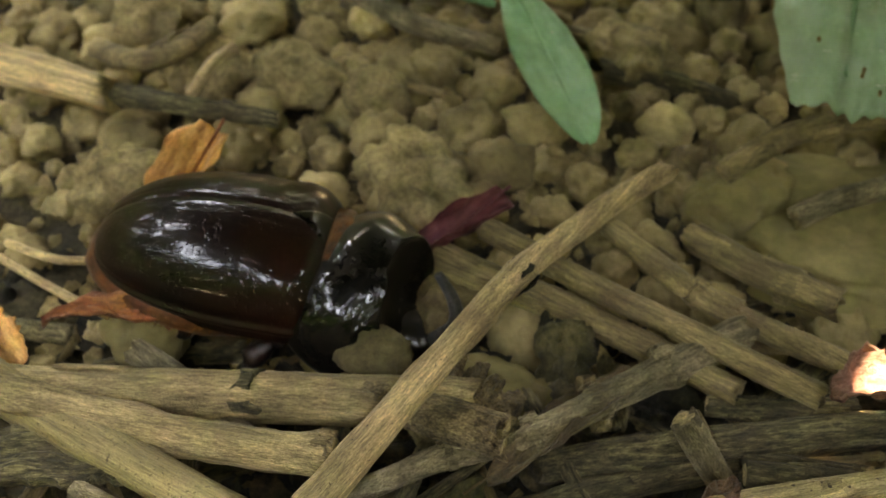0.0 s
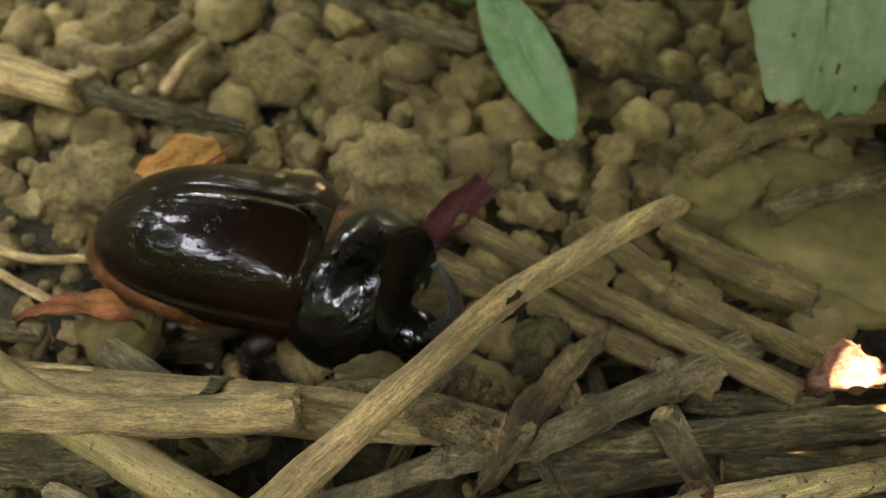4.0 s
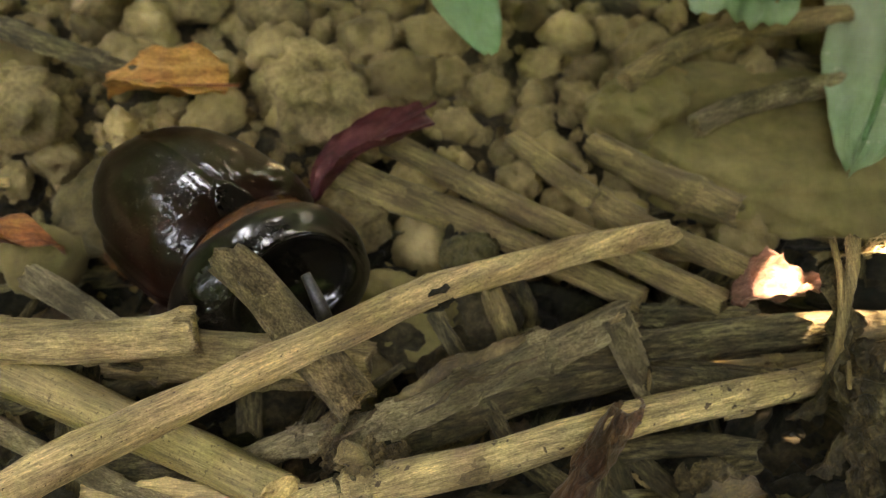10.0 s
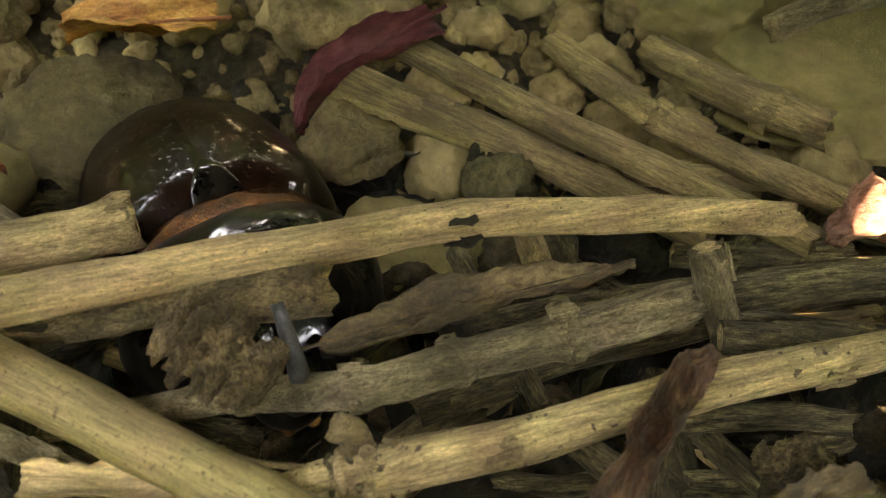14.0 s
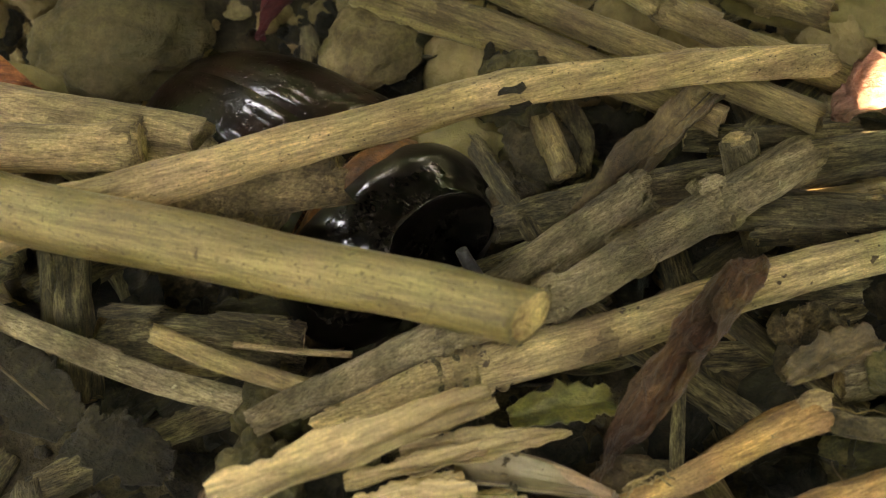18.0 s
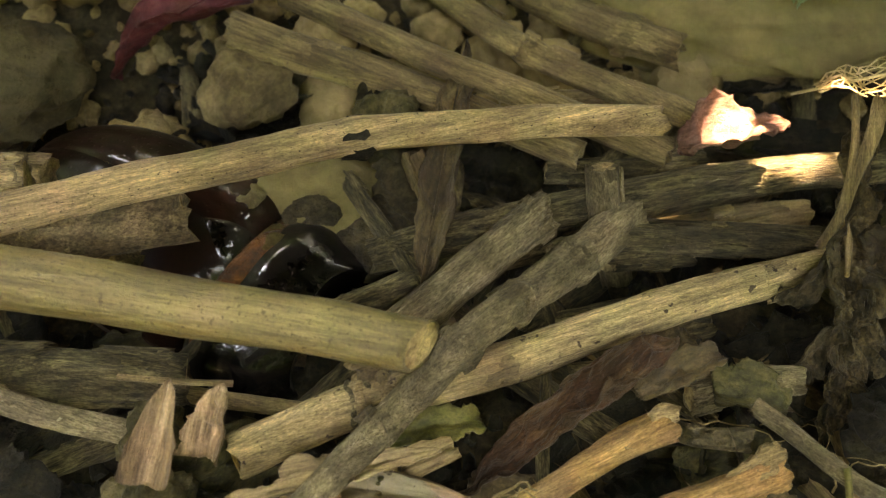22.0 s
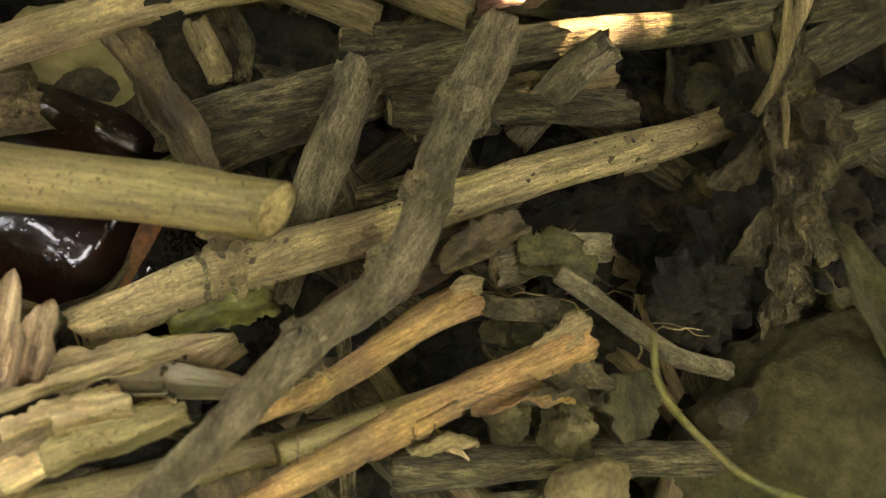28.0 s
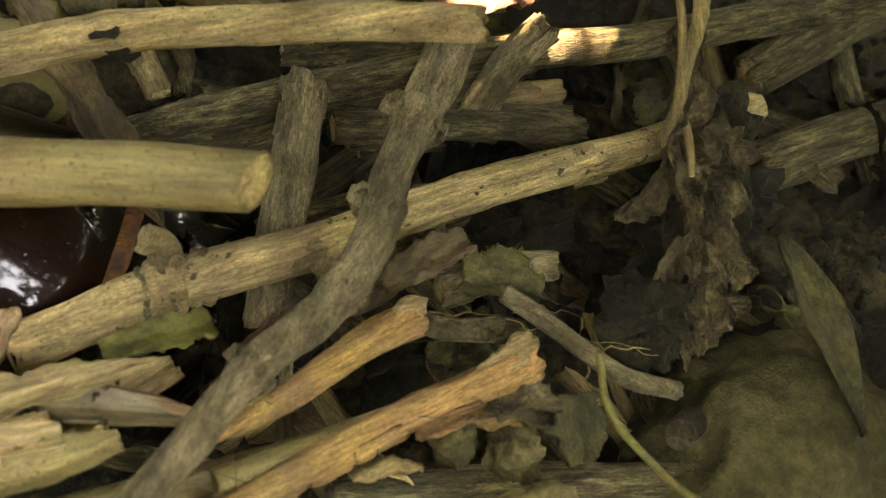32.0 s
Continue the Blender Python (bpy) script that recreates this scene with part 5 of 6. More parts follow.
    data = [([v.co.copy() for v in b.verts], [[v.index for v in f.verts] for f in b.faces]) for b in shapes]
    for b in shapes:
        b.free()
    verts, faces = [], []
    for i in range(count):
        x, y = rg.uniform(box[0], box[1]), rg.uniform(box[2], box[3])
        s = rg.uniform(*size)
        m = Matrix.Translation((x, y, soil_height(x, y) + s * 0.2)) @ Euler([rg.uniform(0, 6.3) for _ in range(3)]).to_matrix().to_4x4()
        vs, fs = data[i % 6]
        o = len(verts)
        verts += [(m @ (v * s)) * MM for v in vs]
        faces += [[k + o for k in f] for f in fs]
    me = bpy.data.meshes.new(name)
    me.from_pydata(verts, [], faces)
    me.polygons.foreach_set("use_smooth", [True] * len(faces))
    me.materials.append(M[mat])
    tagged(new(name, me), label, category, kind="stuff")


crumbs("soil_crumbs", "small clay crumbs between the clods", 2600, (-65, 80, -10, 60), (0.8, 2.6), "clod", 5)
# The near-black crumbs paint in shade beneath the litter.
crumbs("humus_crumbs", "humus crumbs darkened for the shade under the litter", 2600, (-45, 80, -75, 4), (0.6, 2.2), "humus", 6)


def scraps():
    """Small dead leaf pieces and twig ends that fill the gaps under the larger stems, most blackened to deepen the
    gaps' shade.
    """
    rg = random.Random(21)
    kinds = []
    for i in range(16):
        length = rg.uniform(5, 10)
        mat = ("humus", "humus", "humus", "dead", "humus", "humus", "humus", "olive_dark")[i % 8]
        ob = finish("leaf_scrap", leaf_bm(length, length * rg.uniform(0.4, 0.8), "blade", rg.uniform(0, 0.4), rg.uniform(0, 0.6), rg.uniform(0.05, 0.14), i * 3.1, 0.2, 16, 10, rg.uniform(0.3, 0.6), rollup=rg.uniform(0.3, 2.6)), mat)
        tagged(ob, "crumpled dark brown leaf scrap in the litter" if mat == "dead" else "dark olive crumpled leaf scrap in the litter" if mat == "olive_dark" else "decayed leaf scrap blackened for the shade of litter gaps", "leaf scrap", "leaf scraps")
        kinds.append(ob)
    twigs = []
    for i in range(10):
        length = rg.uniform(6, 18)
        r = rg.uniform(0.5, 1.4)
        mat = ("dark", "brown", "dark", "dark", "dark")[i % 5]
        ob = finish("twig_piece", tube([(0, 0, 0), (length * 0.5, rg.uniform(-1, 1), 0.3), (length, 0, 0)], [r, r * 0.8], 10, 0.2, i * 2.3, 0.8), mat)
        tagged(ob, ("dark broken twig piece in the litter", "brown broken twig piece in the litter", "dark broken twig piece in the litter", "dark broken twig piece in the litter", "dark broken twig piece in the litter")[i % 5], "twig", "small twigs")
        twigs.append(ob)
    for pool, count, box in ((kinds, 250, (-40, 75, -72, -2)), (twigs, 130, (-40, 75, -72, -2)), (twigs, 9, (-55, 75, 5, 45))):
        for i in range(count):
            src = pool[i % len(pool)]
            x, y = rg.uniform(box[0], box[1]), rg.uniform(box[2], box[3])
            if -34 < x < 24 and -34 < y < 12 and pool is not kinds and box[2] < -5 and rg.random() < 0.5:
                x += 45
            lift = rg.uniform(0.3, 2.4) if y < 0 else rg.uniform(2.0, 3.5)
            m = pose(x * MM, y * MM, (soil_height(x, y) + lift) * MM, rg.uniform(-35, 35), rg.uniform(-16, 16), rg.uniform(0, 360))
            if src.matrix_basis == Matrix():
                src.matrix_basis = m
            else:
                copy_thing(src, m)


scraps()


def flap(name, parent, mat, at, turn, length, width, seed, label=""):
    """A loose curled shred on a larger piece."""
    bm = leaf_bm(length, width, "blade", 0.2, 0.1, 0.08, seed, 0.3, 16, 10, 0.5, rollup=1.6)
    for v in bm.verts:
        v.co += noise.noise_vector(v.co * 0.9 + Vector((seed, 0, 0))) * 0.35
    bmesh.ops.transform(bm, matrix=Matrix.Translation(at) @ Euler([radians(k) for k in turn]).to_matrix().to_4x4(), verts=bm.verts)
    return part(name, bm, mat, parent, label)


# the crumpled standing leaf: its stalk and loose lobes
part("leaf_stalk", tube([(-2.5, 0.9, 1.2), (0.0, 0.3, 1.5), (2.6, -0.8, 1.5), (4.8, -1.4, 1.3), (7.0, -2.6, 0.9)], [0.55, 0.3], 10, 0.3, 5.0, 0.8), "brown", standing_leaf, "pale brown dry leaf stalk")
part("leaf_stalk", tube([(-2.9, -0.9, 1.3), (-0.4, -0.8, 1.6), (1.6, -0.9, 1.6), (3.4, -1.0, 1.5)], [0.25, 0.3], 10, 0.3, 9.0, 0.8), "brown", standing_leaf, "pale brown side stalk")
part("leaf_vein", tube([(4.6, -1.4, 1.3), (6.6, -0.7, 1.1), (9.0, -0.5, 0.7)], [0.35, 0.18], 8, 0.3, 6.0, 0.8), "brown", standing_leaf, "brown raised vein")
for k, (x, y, z, turn, a, b) in enumerate(((6, 1.5, 0.5, (20, 10, 50), 7, 5), (8, -1.6, 0.2, (-30, 20, -40), 8, 5), (12, 1.2, -0.4, (40, -10, 30), 7, 5), (13, -1.5, 0.4, (10, 30, -25), 8, 4), (16, 0.5, 0.2, (-20, 20, 10), 7, 4), (10, 0.5, 1.0, (60, 0, 15), 6, 5))):
    flap("leaf_lobe", standing_leaf, "rotten", (x, 0.6 * y, z), turn, 0.62 * a, 0.55 * b, 7.7 * k + 2)

# decayed rim of the beige husk
rg = random.Random(31)
for k in range(26):
    bm = lump_bm(k + 0.5, rg.uniform(0.2, 0.45), rg.uniform(0.2, 0.45), rg.uniform(0.2, 0.4), 2, 0.4)
    an = rg.uniform(1.7, 4.6)
    bmesh.ops.translate(bm, vec=(1.6 + 1.5 * math.cos(an) + (2.6 if k % 3 == 0 else 0.0), (1.5 if k % 3 else -1.25) * math.sin(an) + rg.uniform(-0.1, 0.1), 0.55 + rg.uniform(-0.2, 0.3)), verts=bm.verts)
    part("rotten_crumb", bm, "rotten", husk_scale)


# loose bark at the crumbling end of the fibrous stem
for k, (x, y, z, turn, a, b, mat) in enumerate(((13.5, -0.4, 0.3, (-30, 8, -14), 6, 1.8, "orange"), (16, -0.9, 0.0, (-50, 5, -22), 5, 2.0, "rotten"), (17.5, 0.3, 0.5, (20, -8, 10), 4.5, 1.8, "brown"), (18.2, -0.6, 0.2, (-10, 6, -30), 4, 2.2, "rotten"), (9, -0.8, 0.0, (-60, 4, -12), 4, 1.4, "brown"))):
    flap("bark_shred", fibrous_twig, mat, (x, y, z), turn, a, b, 5.3 * k + 1)


# ringed knot of the pale spotted stem
def knot_ring(x, r, thick, tilt, seed, mat):
    """A swollen, wrinkled scar round a stem."""
    def f(u, v):
        a, b = 2 * math.pi * u, 2 * math.pi * v
        swell = thick * (1 + 0.9 * noise.noise((math.cos(a) * 2.2, math.sin(a) * 2.2, seed)))
        out = r + swell * math.cos(b) + 0.16 * noise.noise((math.cos(a) * 3, math.sin(a) * 3, seed + 5))
        along = x + swell * 0.9 * math.sin(b) + tilt * math.cos(a) + 0.3 * noise.noise((math.cos(a) * 1.6, math.sin(a) * 1.6, seed + 9))
        return (along, out * math.cos(a), 1.42 + out * math.sin(a))
    bm, _ = grid(f, 40, 10, True)
    bmesh.ops.remove_doubles(bm, verts=bm.verts, dist=0.0001)
    bmesh.ops.recalc_face_normals(bm, faces=bm.faces)
    return part("knot_ring", bm, mat, knotty)


for k, (x, r, thick, tilt, mat) in enumerate(((7.5, 1.4, 0.22, 0.2, "dark"), (8.2, 1.45, 0.36, 0.3, "spotted"), (8.85, 1.4, 0.24, -0.2, "dark"), (9.5, 1.48, 0.42, 0.1, "spotted"), (10.2, 1.42, 0.3, -0.3, "spotted"), (10.7, 1.38, 0.2, 0.2, "dark"), (11.3, 1.42, 0.32, 0.1, "spotted"))):
    knot_ring(x, r, thick, tilt, 3.3 * k, mat)
part("side_bud", tube([(9.4, 0.9, 2.4), (9.0, 1.5, 3.6), (8.3, 1.7, 4.2)], [1.0, 0.7], 10, 0.5, 4.0, 0.8), "spotted", knotty, "stubby side bud")

# ---------- unseen leaf canopy, added to shape the light ---


def canopy():
    """Unseen foliage added overhead to shape the light: dense towards the sun but for a few aimed chinks, open in
    places elsewhere.
    """
    rg = random.Random(9)
    bm = leaf_bm(1.0, 0.5, "oval", 0.2, 0.15, 0.03, 1.0, 0.002, 6, 4)
    bm.verts.index_update()
    vs = [v.co.copy() for v in bm.verts]
    fs = [[v.index for v in f.verts] for f in bm.faces]
    bm.free()
    chinks = [(Vector(g), rad) for g, rad in CHINKS]
    verts, faces = [], []
    for i in range(CANOPY_SUN + CANOPY_SKY):
        h = rg.uniform(230, 560)
        if i < CANOPY_SUN:
            h = rg.uniform(150, 420)
            r, an = 170 * math.sqrt(rg.random()), rg.uniform(0, 6.283)
            c = Vector((10 + r * math.cos(an), -10 + r * math.sin(an), 0)) + SUN_DIR * (h / SUN_DIR.z)
            s = rg.uniform(18, 48)
            if i % 8 in (3, 7):
                h = rg.uniform(110, 170)
                c = Vector((32.5 + 0.1 * r * math.cos(an), -23 + 0.1 * r * math.sin(an), 0)) + SUN_DIR * (h / SUN_DIR.z)
                s = rg.uniform(2.5, 5)
            elif i % 2:
                c = Vector((34 + 0.32 * r * math.cos(an), -24 + 0.32 * r * math.sin(an), 0)) + SUN_DIR * (h / SUN_DIR.z)
                s = rg.uniform(9, 20)
        else:
            r, an = 1300 * rg.random() ** 0.6, rg.uniform(0, 6.283)
            c = Vector((r * math.cos(an), r * math.sin(an), h))
            s = rg.uniform(70, 150)
            if any((Vector((c.x, c.y, 0)) - Vector((x * h, y * h, 0))).length < size * h for x, y, size in OPENINGS) and noise.noise((c.x / h * 4.2, c.y / h * 4.2, 2)) > -0.14:
                continue
        m = Matrix.Translation(c) @ Euler((rg.uniform(-0.6, 0.6), rg.uniform(-0.6, 0.6), rg.uniform(0, 6.3))).to_matrix().to_4x4()
        n = m.to_3x3() @ Vector((0, 0, 1))
        skip = False
        for g, rad in chinks:
            t = (c - g).dot(n) / SUN_DIR.dot(n)
            q = m.inverted() @ (g + SUN_DIR * t)
            if (q.x / (s * 0.5 + rad)) ** 2 + (q.y / (s * 0.27 + rad)) ** 2 < 1:
                skip = True
        if skip:
            continue
        m = m @ Matrix.Translation((-0.5 * s, 0, 0))
        o = len(verts)
        verts += [(m @ (v * s)) * MM for v in vs]
        faces += [[k + o for k in f] for f in fs]
    for i in range(6000):
        an, r = rg.uniform(0, 6.283), rg.uniform(1300, 2600)
        s = rg.uniform(150, 320)
        m = Matrix.Translation((r * math.cos(an), r * math.sin(an), rg.uniform(20, 900))) @ Euler((rg.uniform(0.5, 2.0), rg.uniform(-0.8, 0.8), rg.uniform(0, 6.3))).to_matrix().to_4x4()
        o = len(verts)
        verts += [(m @ (v * s)) * MM for v in vs]
        faces += [[k + o for k in f] for f in fs]
    me = bpy.data.meshes.new("leaf_canopy")
    me.from_pydata(verts, [], faces)
    me.polygons.foreach_set("use_smooth", [True] * len(faces))
    me.materials.append(M["canopy"])
    tagged(new("leaf_canopy", me), "unseen green leaf canopy added to shade and dapple the ground", "foliage", kind="stuff")


CANOPY_SUN, CANOPY_SKY = 16000, 2800
# Gaps aimed so that sun reaches only the pale leaf and dark stem.
CHINKS = [((33.8, -23.4, 8), 1.7), ((37.6, -23.4, 3.4), 0.7), ((40.4, -23.3, 3.4), 1.0), ((43.4, -23.3, 3.4), 0.8)]
# Gaps left in the added foliage to let sky light in.
OPENINGS = [(-0.2, -0.6, 0.62), (-0.75, 0.35, 0.2)]
canopy()


def motions():
    walk(knotty, [
        (0.0, lie((-8.2, -39.7, 1.5), (45.3, -25.7, 2.0))),
        (14.0, lie((-8.4, -39.9, 1.5), (45.1, -25.9, 2.0))),
        (18.0, lie((-4.6, -41.0, 1.5), (49.0, -27.4, 1.5))),
        (23.0, lie((-2.0, -41.4, 1.5), (51.7, -28.6, 1.0))),
        (25.0, lie((-0.5, -42.2, 2.0), (53.1, -28.9, 0.0))),
        (28.0, lie((1.5, -41.0, 2.0), (55.2, -28.7, -1.0))),
        (29.0, lie((2.5, -42.1, 2.0), (56.4, -30.5, -1.0))),
        (30.0, lie((2.7, -42.2, 2.0), (56.6, -30.7, -1.0))),
        (32.0, lie((1.8, -40.7, 2.0), (55.5, -28.4, -1.0))),
    ])
    walk(pushed_lump, [
        (0.0, pose(-0.0059, -0.0152, 0.0016, 0, 0, 10)),
        (3.0, pose(-0.0046, -0.0164, 0.0013, 8, 0, 14)),
        (5.5, pose(-0.0026, -0.0196, -0.0012, 25, 0, 20)),
        (8.0, pose(0.0002, -0.0226, -0.0034, 40, 0, 26)),
        (32.0, pose(0.0002, -0.0226, -0.0034, 40, 0, 26)),
    ])
    walk(left_twig, [
        (0.0, lie((-35.2, 18.5, 5.0), (-18.1, 15.9, 4.0))),
        (2.5, lie((-35.2, 18.2, 5.0), (-18.6, 16.1, 4.0))),
        (3.5, lie((-35.2, 18.3, 5.0), (-17.8, 14.9, 4.0))),
        (5.5, lie((-35.2, 16.7, 5.0), (-18.5, 9.8, 4.0))),
        (6.5, lie((-34.9, 16.3, 5.0), (-18.3, 8.7, 4.0))),
        (32.0, lie((-34.9, 16.3, 5.0), (-18.3, 8.7, 4.0))),
    ])
    walk(left_splinter, [
        (0.0, lie((-34.1, 17.0, 6.0), (-46.4, 22.2, 6.0))),
        (3.5, lie((-34.3, 16.7, 6.0), (-46.0, 21.5, 6.0))),
        (5.5, lie((-34.2, 14.9, 6.0), (-46.5, 21.2, 6.0))),
        (6.5, lie((-34.2, 14.6, 6.0), (-46.8, 21.1, 6.0))),
        (32.0, lie((-34.2, 14.6, 6.0), (-46.8, 21.1, 6.0))),
    ])
    walk(red_leaf, [
        (0.0, lie((5.2, -0.5, 7.0), (-0.7, -2.1, 2.0))),
        (2.0, lie((5.4, 0.8, 7.0), (0.3, -2.5, 2.0))),
        (3.0, lie((6.3, 1.5, 7.0), (0.9, -3.1, 2.0))),
        (6.0, lie((5.4, -0.0, 7.0), (-0.4, -5.5, 2.0))),
        (8.5, lie((7.0, -0.7, 7.0), (-3.3, -3.1, 2.0))),
        (9.0, lie((7.4, -1.0, 7.0), (-4.1, -3.2, 2.0))),
        (11.0, lie((6.8, -0.7, 7.0), (-3.8, -6.2, 2.0))),
        (13.0, lie((6.6, -1.6, 7.0), (-4.2, -6.2, 2.0))),
        (21.0, lie((0.3, -3.8, 7.0), (-9.4, -3.7, 2.0))),
        (32.0, lie((0.3, -3.8, 7.0), (-9.4, -3.7, 2.0))),
    ])
    walk(rust_leaf, [
        (0.0, lie((-21.6, 9.4, 7.0), (-24.7, 5.7, 3.0))),
        (2.0, lie((-21.8, 8.6, 7.0), (-24.5, 5.4, 3.0))),
        (3.0, lie((-19.7, 7.0, 6.0), (-24.3, 5.1, 2.0))),
        (5.5, lie((-14.4, 6.3, 6.0), (-23.6, 4.5, 3.0))),
        (6.0, lie((-10.5, 7.4, 7.0), (-21.0, 5.9, 4.0))),
        (6.5, lie((-10.5, 6.9, 6.0), (-21.4, 6.9, 4.0))),
        (8.5, lie((-10.9, 4.4, 6.0), (-22.6, 7.1, 4.0))),
        (9.0, lie((-11.3, 5.2, 5.0), (-22.7, 6.8, 4.0))),
        (11.0, lie((-9.6, 5.6, 5.0), (-20.3, 6.9, 4.0))),
        (12.5, lie((-9.3, 0.4, 5.0), (-19.3, 0.8, 4.0))),
        (13.0, lie((-9.6, 0.1, 5.0), (-19.5, 0.5, 4.0))),
        (32.0, lie((-9.6, 0.1, 5.0), (-19.5, 0.5, 4.0))),
    ])
    walk(stub, [
        (0.0, lie((18.4, -24.9, 5.0), (23.1, -26.5, -3.0))),
        (9.0, lie((19.4, -24.2, 5.0), (23.4, -25.8, -3.0))),
        (11.0, lie((21.9, -23.6, 5.0), (25.2, -25.4, -3.0))),
        (13.0, lie((22.4, -22.9, 5.0), (25.5, -25.8, -3.0))),
        (16.5, lie((23.1, -23.9, 5.0), (25.7, -26.1, -3.0))),
        (19.0, lie((23.9, -24.0, 5.0), (26.2, -25.3, -3.0))),
        (21.0, lie((24.4, -23.6, 5.0), (26.1, -26.1, -3.0))),
        (23.0, lie((24.9, -23.6, 5.0), (26.3, -27.7, -3.0))),
        (25.5, lie((33.6, -22.3, 5.0), (30.5, -28.4, -2.0))),
        (28.0, lie((38.6, -26.9, 5.0), (32.6, -29.2, -2.0))),
        (32.0, lie((38.9, -23.9, 5.0), (31.1, -29.5, -2.0))),
    ])
    walk(pod, [
        (0.0, lie((3.2, -29.2, 3.0), (14.9, -19.6, 3.0))),
        (3.0, lie((4.2, -30.7, 4.0), (14.7, -15.2, 4.0))),
        (9.0, lie((3.3, -32.4, 4.0), (18.0, -19.7, 4.0))),
        (10.0, lie((0.7, -32.9, 4.0), (13.8, -26.2, 4.0))),
        (11.0, lie((-0.5, -32.4, 4.0), (14.7, -25.0, 2.0))),
        (12.0, lie((-3.3, -28.5, 4.0), (13.5, -22.2, 3.0))),
        (13.0, lie((-3.4, -28.6, 4.0), (17.3, -21.7, 3.0))),
        (14.5, lie((-0.6, -29.5, 4.0), (19.0, -22.0, 3.0))),
        (16.5, lie((4.3, -29.1, 3.0), (21.4, -19.8, 3.0))),
        (17.5, lie((8.5, -28.3, 2.0), (21.8, -20.8, 3.0))),
        (18.5, lie((12.8, -29.6, 1.0), (18.7, -20.5, 3.0))),
        (19.0, lie((12.8, -29.2, 1.0), (19.3, -18.3, 3.0))),
        (21.0, lie((11.4, -31.2, 1.0), (17.1, -19.3, 3.0))),
        (23.0, lie((10.8, -26.9, 1.0), (11.8, -16.4, 3.0))),
        (25.5, lie((11.3, -33.1, 1.0), (6.9, -20.7, 3.0))),
        (32.0, lie((11.3, -33.1, 1.0), (6.9, -20.7, 3.0))),
    ])
    walk(standing_leaf, [
        (0.0, lie((36.6, -31.8, 12.0), (39.8, -35.8, 1.0))),
        (9.0, lie((34.9, -26.9, 12.0), (37.5, -31.9, 1.0))),
        (11.0, lie((36.5, -25.7, 12.0), (38.3, -35.3, 1.0))),
        (19.0, lie((36.7, -32.2, 12.0), (36.9, -40.4, 1.0))),
        (23.0, lie((39.8, -28.6, 12.0), (38.4, -40.1, 1.0))),
        (25.5, lie((40.2, -28.8, 12.0), (40.6, -47.2, 1.0))),
        (27.5, lie((44.5, -32.6, 13.0), (42.1, -48.0, 2.0))),
        (28.0, lie((46.5, -32.1, 13.0), (42.9, -49.2, 2.0))),
        (32.0, lie((42.7, -32.3, 13.0), (41.5, -48.0, 2.0))),
    ])
    walk(pale_twig, [
        (0.0, lie((6.2, -13.0, 9.0), (-8.6, -35.3, 9.0))),
        (0.5, lie((6.0, -13.3, 9.0), (-8.9, -35.4, 9.0))),
        (3.0, lie((7.2, -15.3, 9.0), (-10.0, -34.8, 9.0))),
        (5.5, lie((6.1, -17.3, 9.0), (-8.5, -35.3, 9.0))),
        (6.0, lie((6.1, -17.5, 9.0), (-8.2, -35.3, 9.0))),
        (6.5, lie((6.6, -20.6, 9.0), (-9.5, -35.3, 9.0))),
        (7.5, lie((6.6, -20.7, 9.0), (-10.7, -35.3, 9.0))),
        (8.5, lie((6.7, -25.7, 9.0), (-12.1, -35.2, 9.0))),
        (9.0, lie((6.5, -25.5, 9.0), (-12.7, -37.0, 9.0))),
        (9.5, lie((6.5, -24.4, 9.0), (-12.7, -37.2, 9.0))),
        (10.0, lie((6.4, -24.2, 9.0), (-14.9, -35.8, 9.0))),
        (10.5, lie((6.3, -23.8, 9.0), (-17.5, -35.5, 9.0))),
        (11.0, lie((6.6, -23.1, 9.0), (-21.7, -31.0, 9.0))),
        (11.5, lie((6.7, -23.0, 9.0), (-19.7, -29.2, 9.0))),
        (12.0, lie((5.7, -24.2, 9.0), (-15.8, -31.8, 9.0))),
        (12.5, lie((6.5, -22.7, 9.0), (-16.2, -29.0, 9.0))),
        (13.0, lie((6.9, -23.0, 9.0), (-17.2, -27.1, 9.0))),
        (14.5, lie((6.8, -24.3, 9.0), (-20.3, -30.5, 9.0))),
        (16.5, lie((6.6, -23.6, 9.0), (-24.2, -32.0, 9.0))),
        (17.5, lie((7.2, -22.0, 9.0), (-23.2, -32.3, 9.0))),
        (18.0, lie((8.7, -23.0, 10.0), (-22.0, -30.0, 9.0))),
        (19.0, lie((8.7, -23.6, 10.0), (-21.4, -29.4, 9.0))),
        (20.0, lie((8.5, -24.3, 10.0), (-20.2, -27.9, 9.0))),
        (21.0, lie((7.5, -23.7, 10.0), (-17.7, -27.2, 9.0))),
        (23.0, lie((7.1, -23.4, 10.0), (-14.7, -26.8, 9.0))),
        (24.0, lie((8.7, -23.8, 10.0), (-10.7, -27.8, 9.0))),
        (25.5, lie((8.6, -24.6, 10.0), (-8.1, -28.0, 9.0))),
        (27.5, lie((7.6, -23.9, 11.0), (-2.7, -24.0, 9.0))),
        (28.0, lie((9.2, -24.8, 11.0), (-0.3, -25.6, 9.0))),
        (29.0, lie((8.3, -26.6, 11.0), (1.5, -27.0, 9.0))),
        (30.0, lie((7.9, -27.1, 11.0), (0.8, -27.5, 9.0))),
        (32.0, lie((10.0, -26.6, 11.0), (3.7, -25.6, 9.0))),
    ])
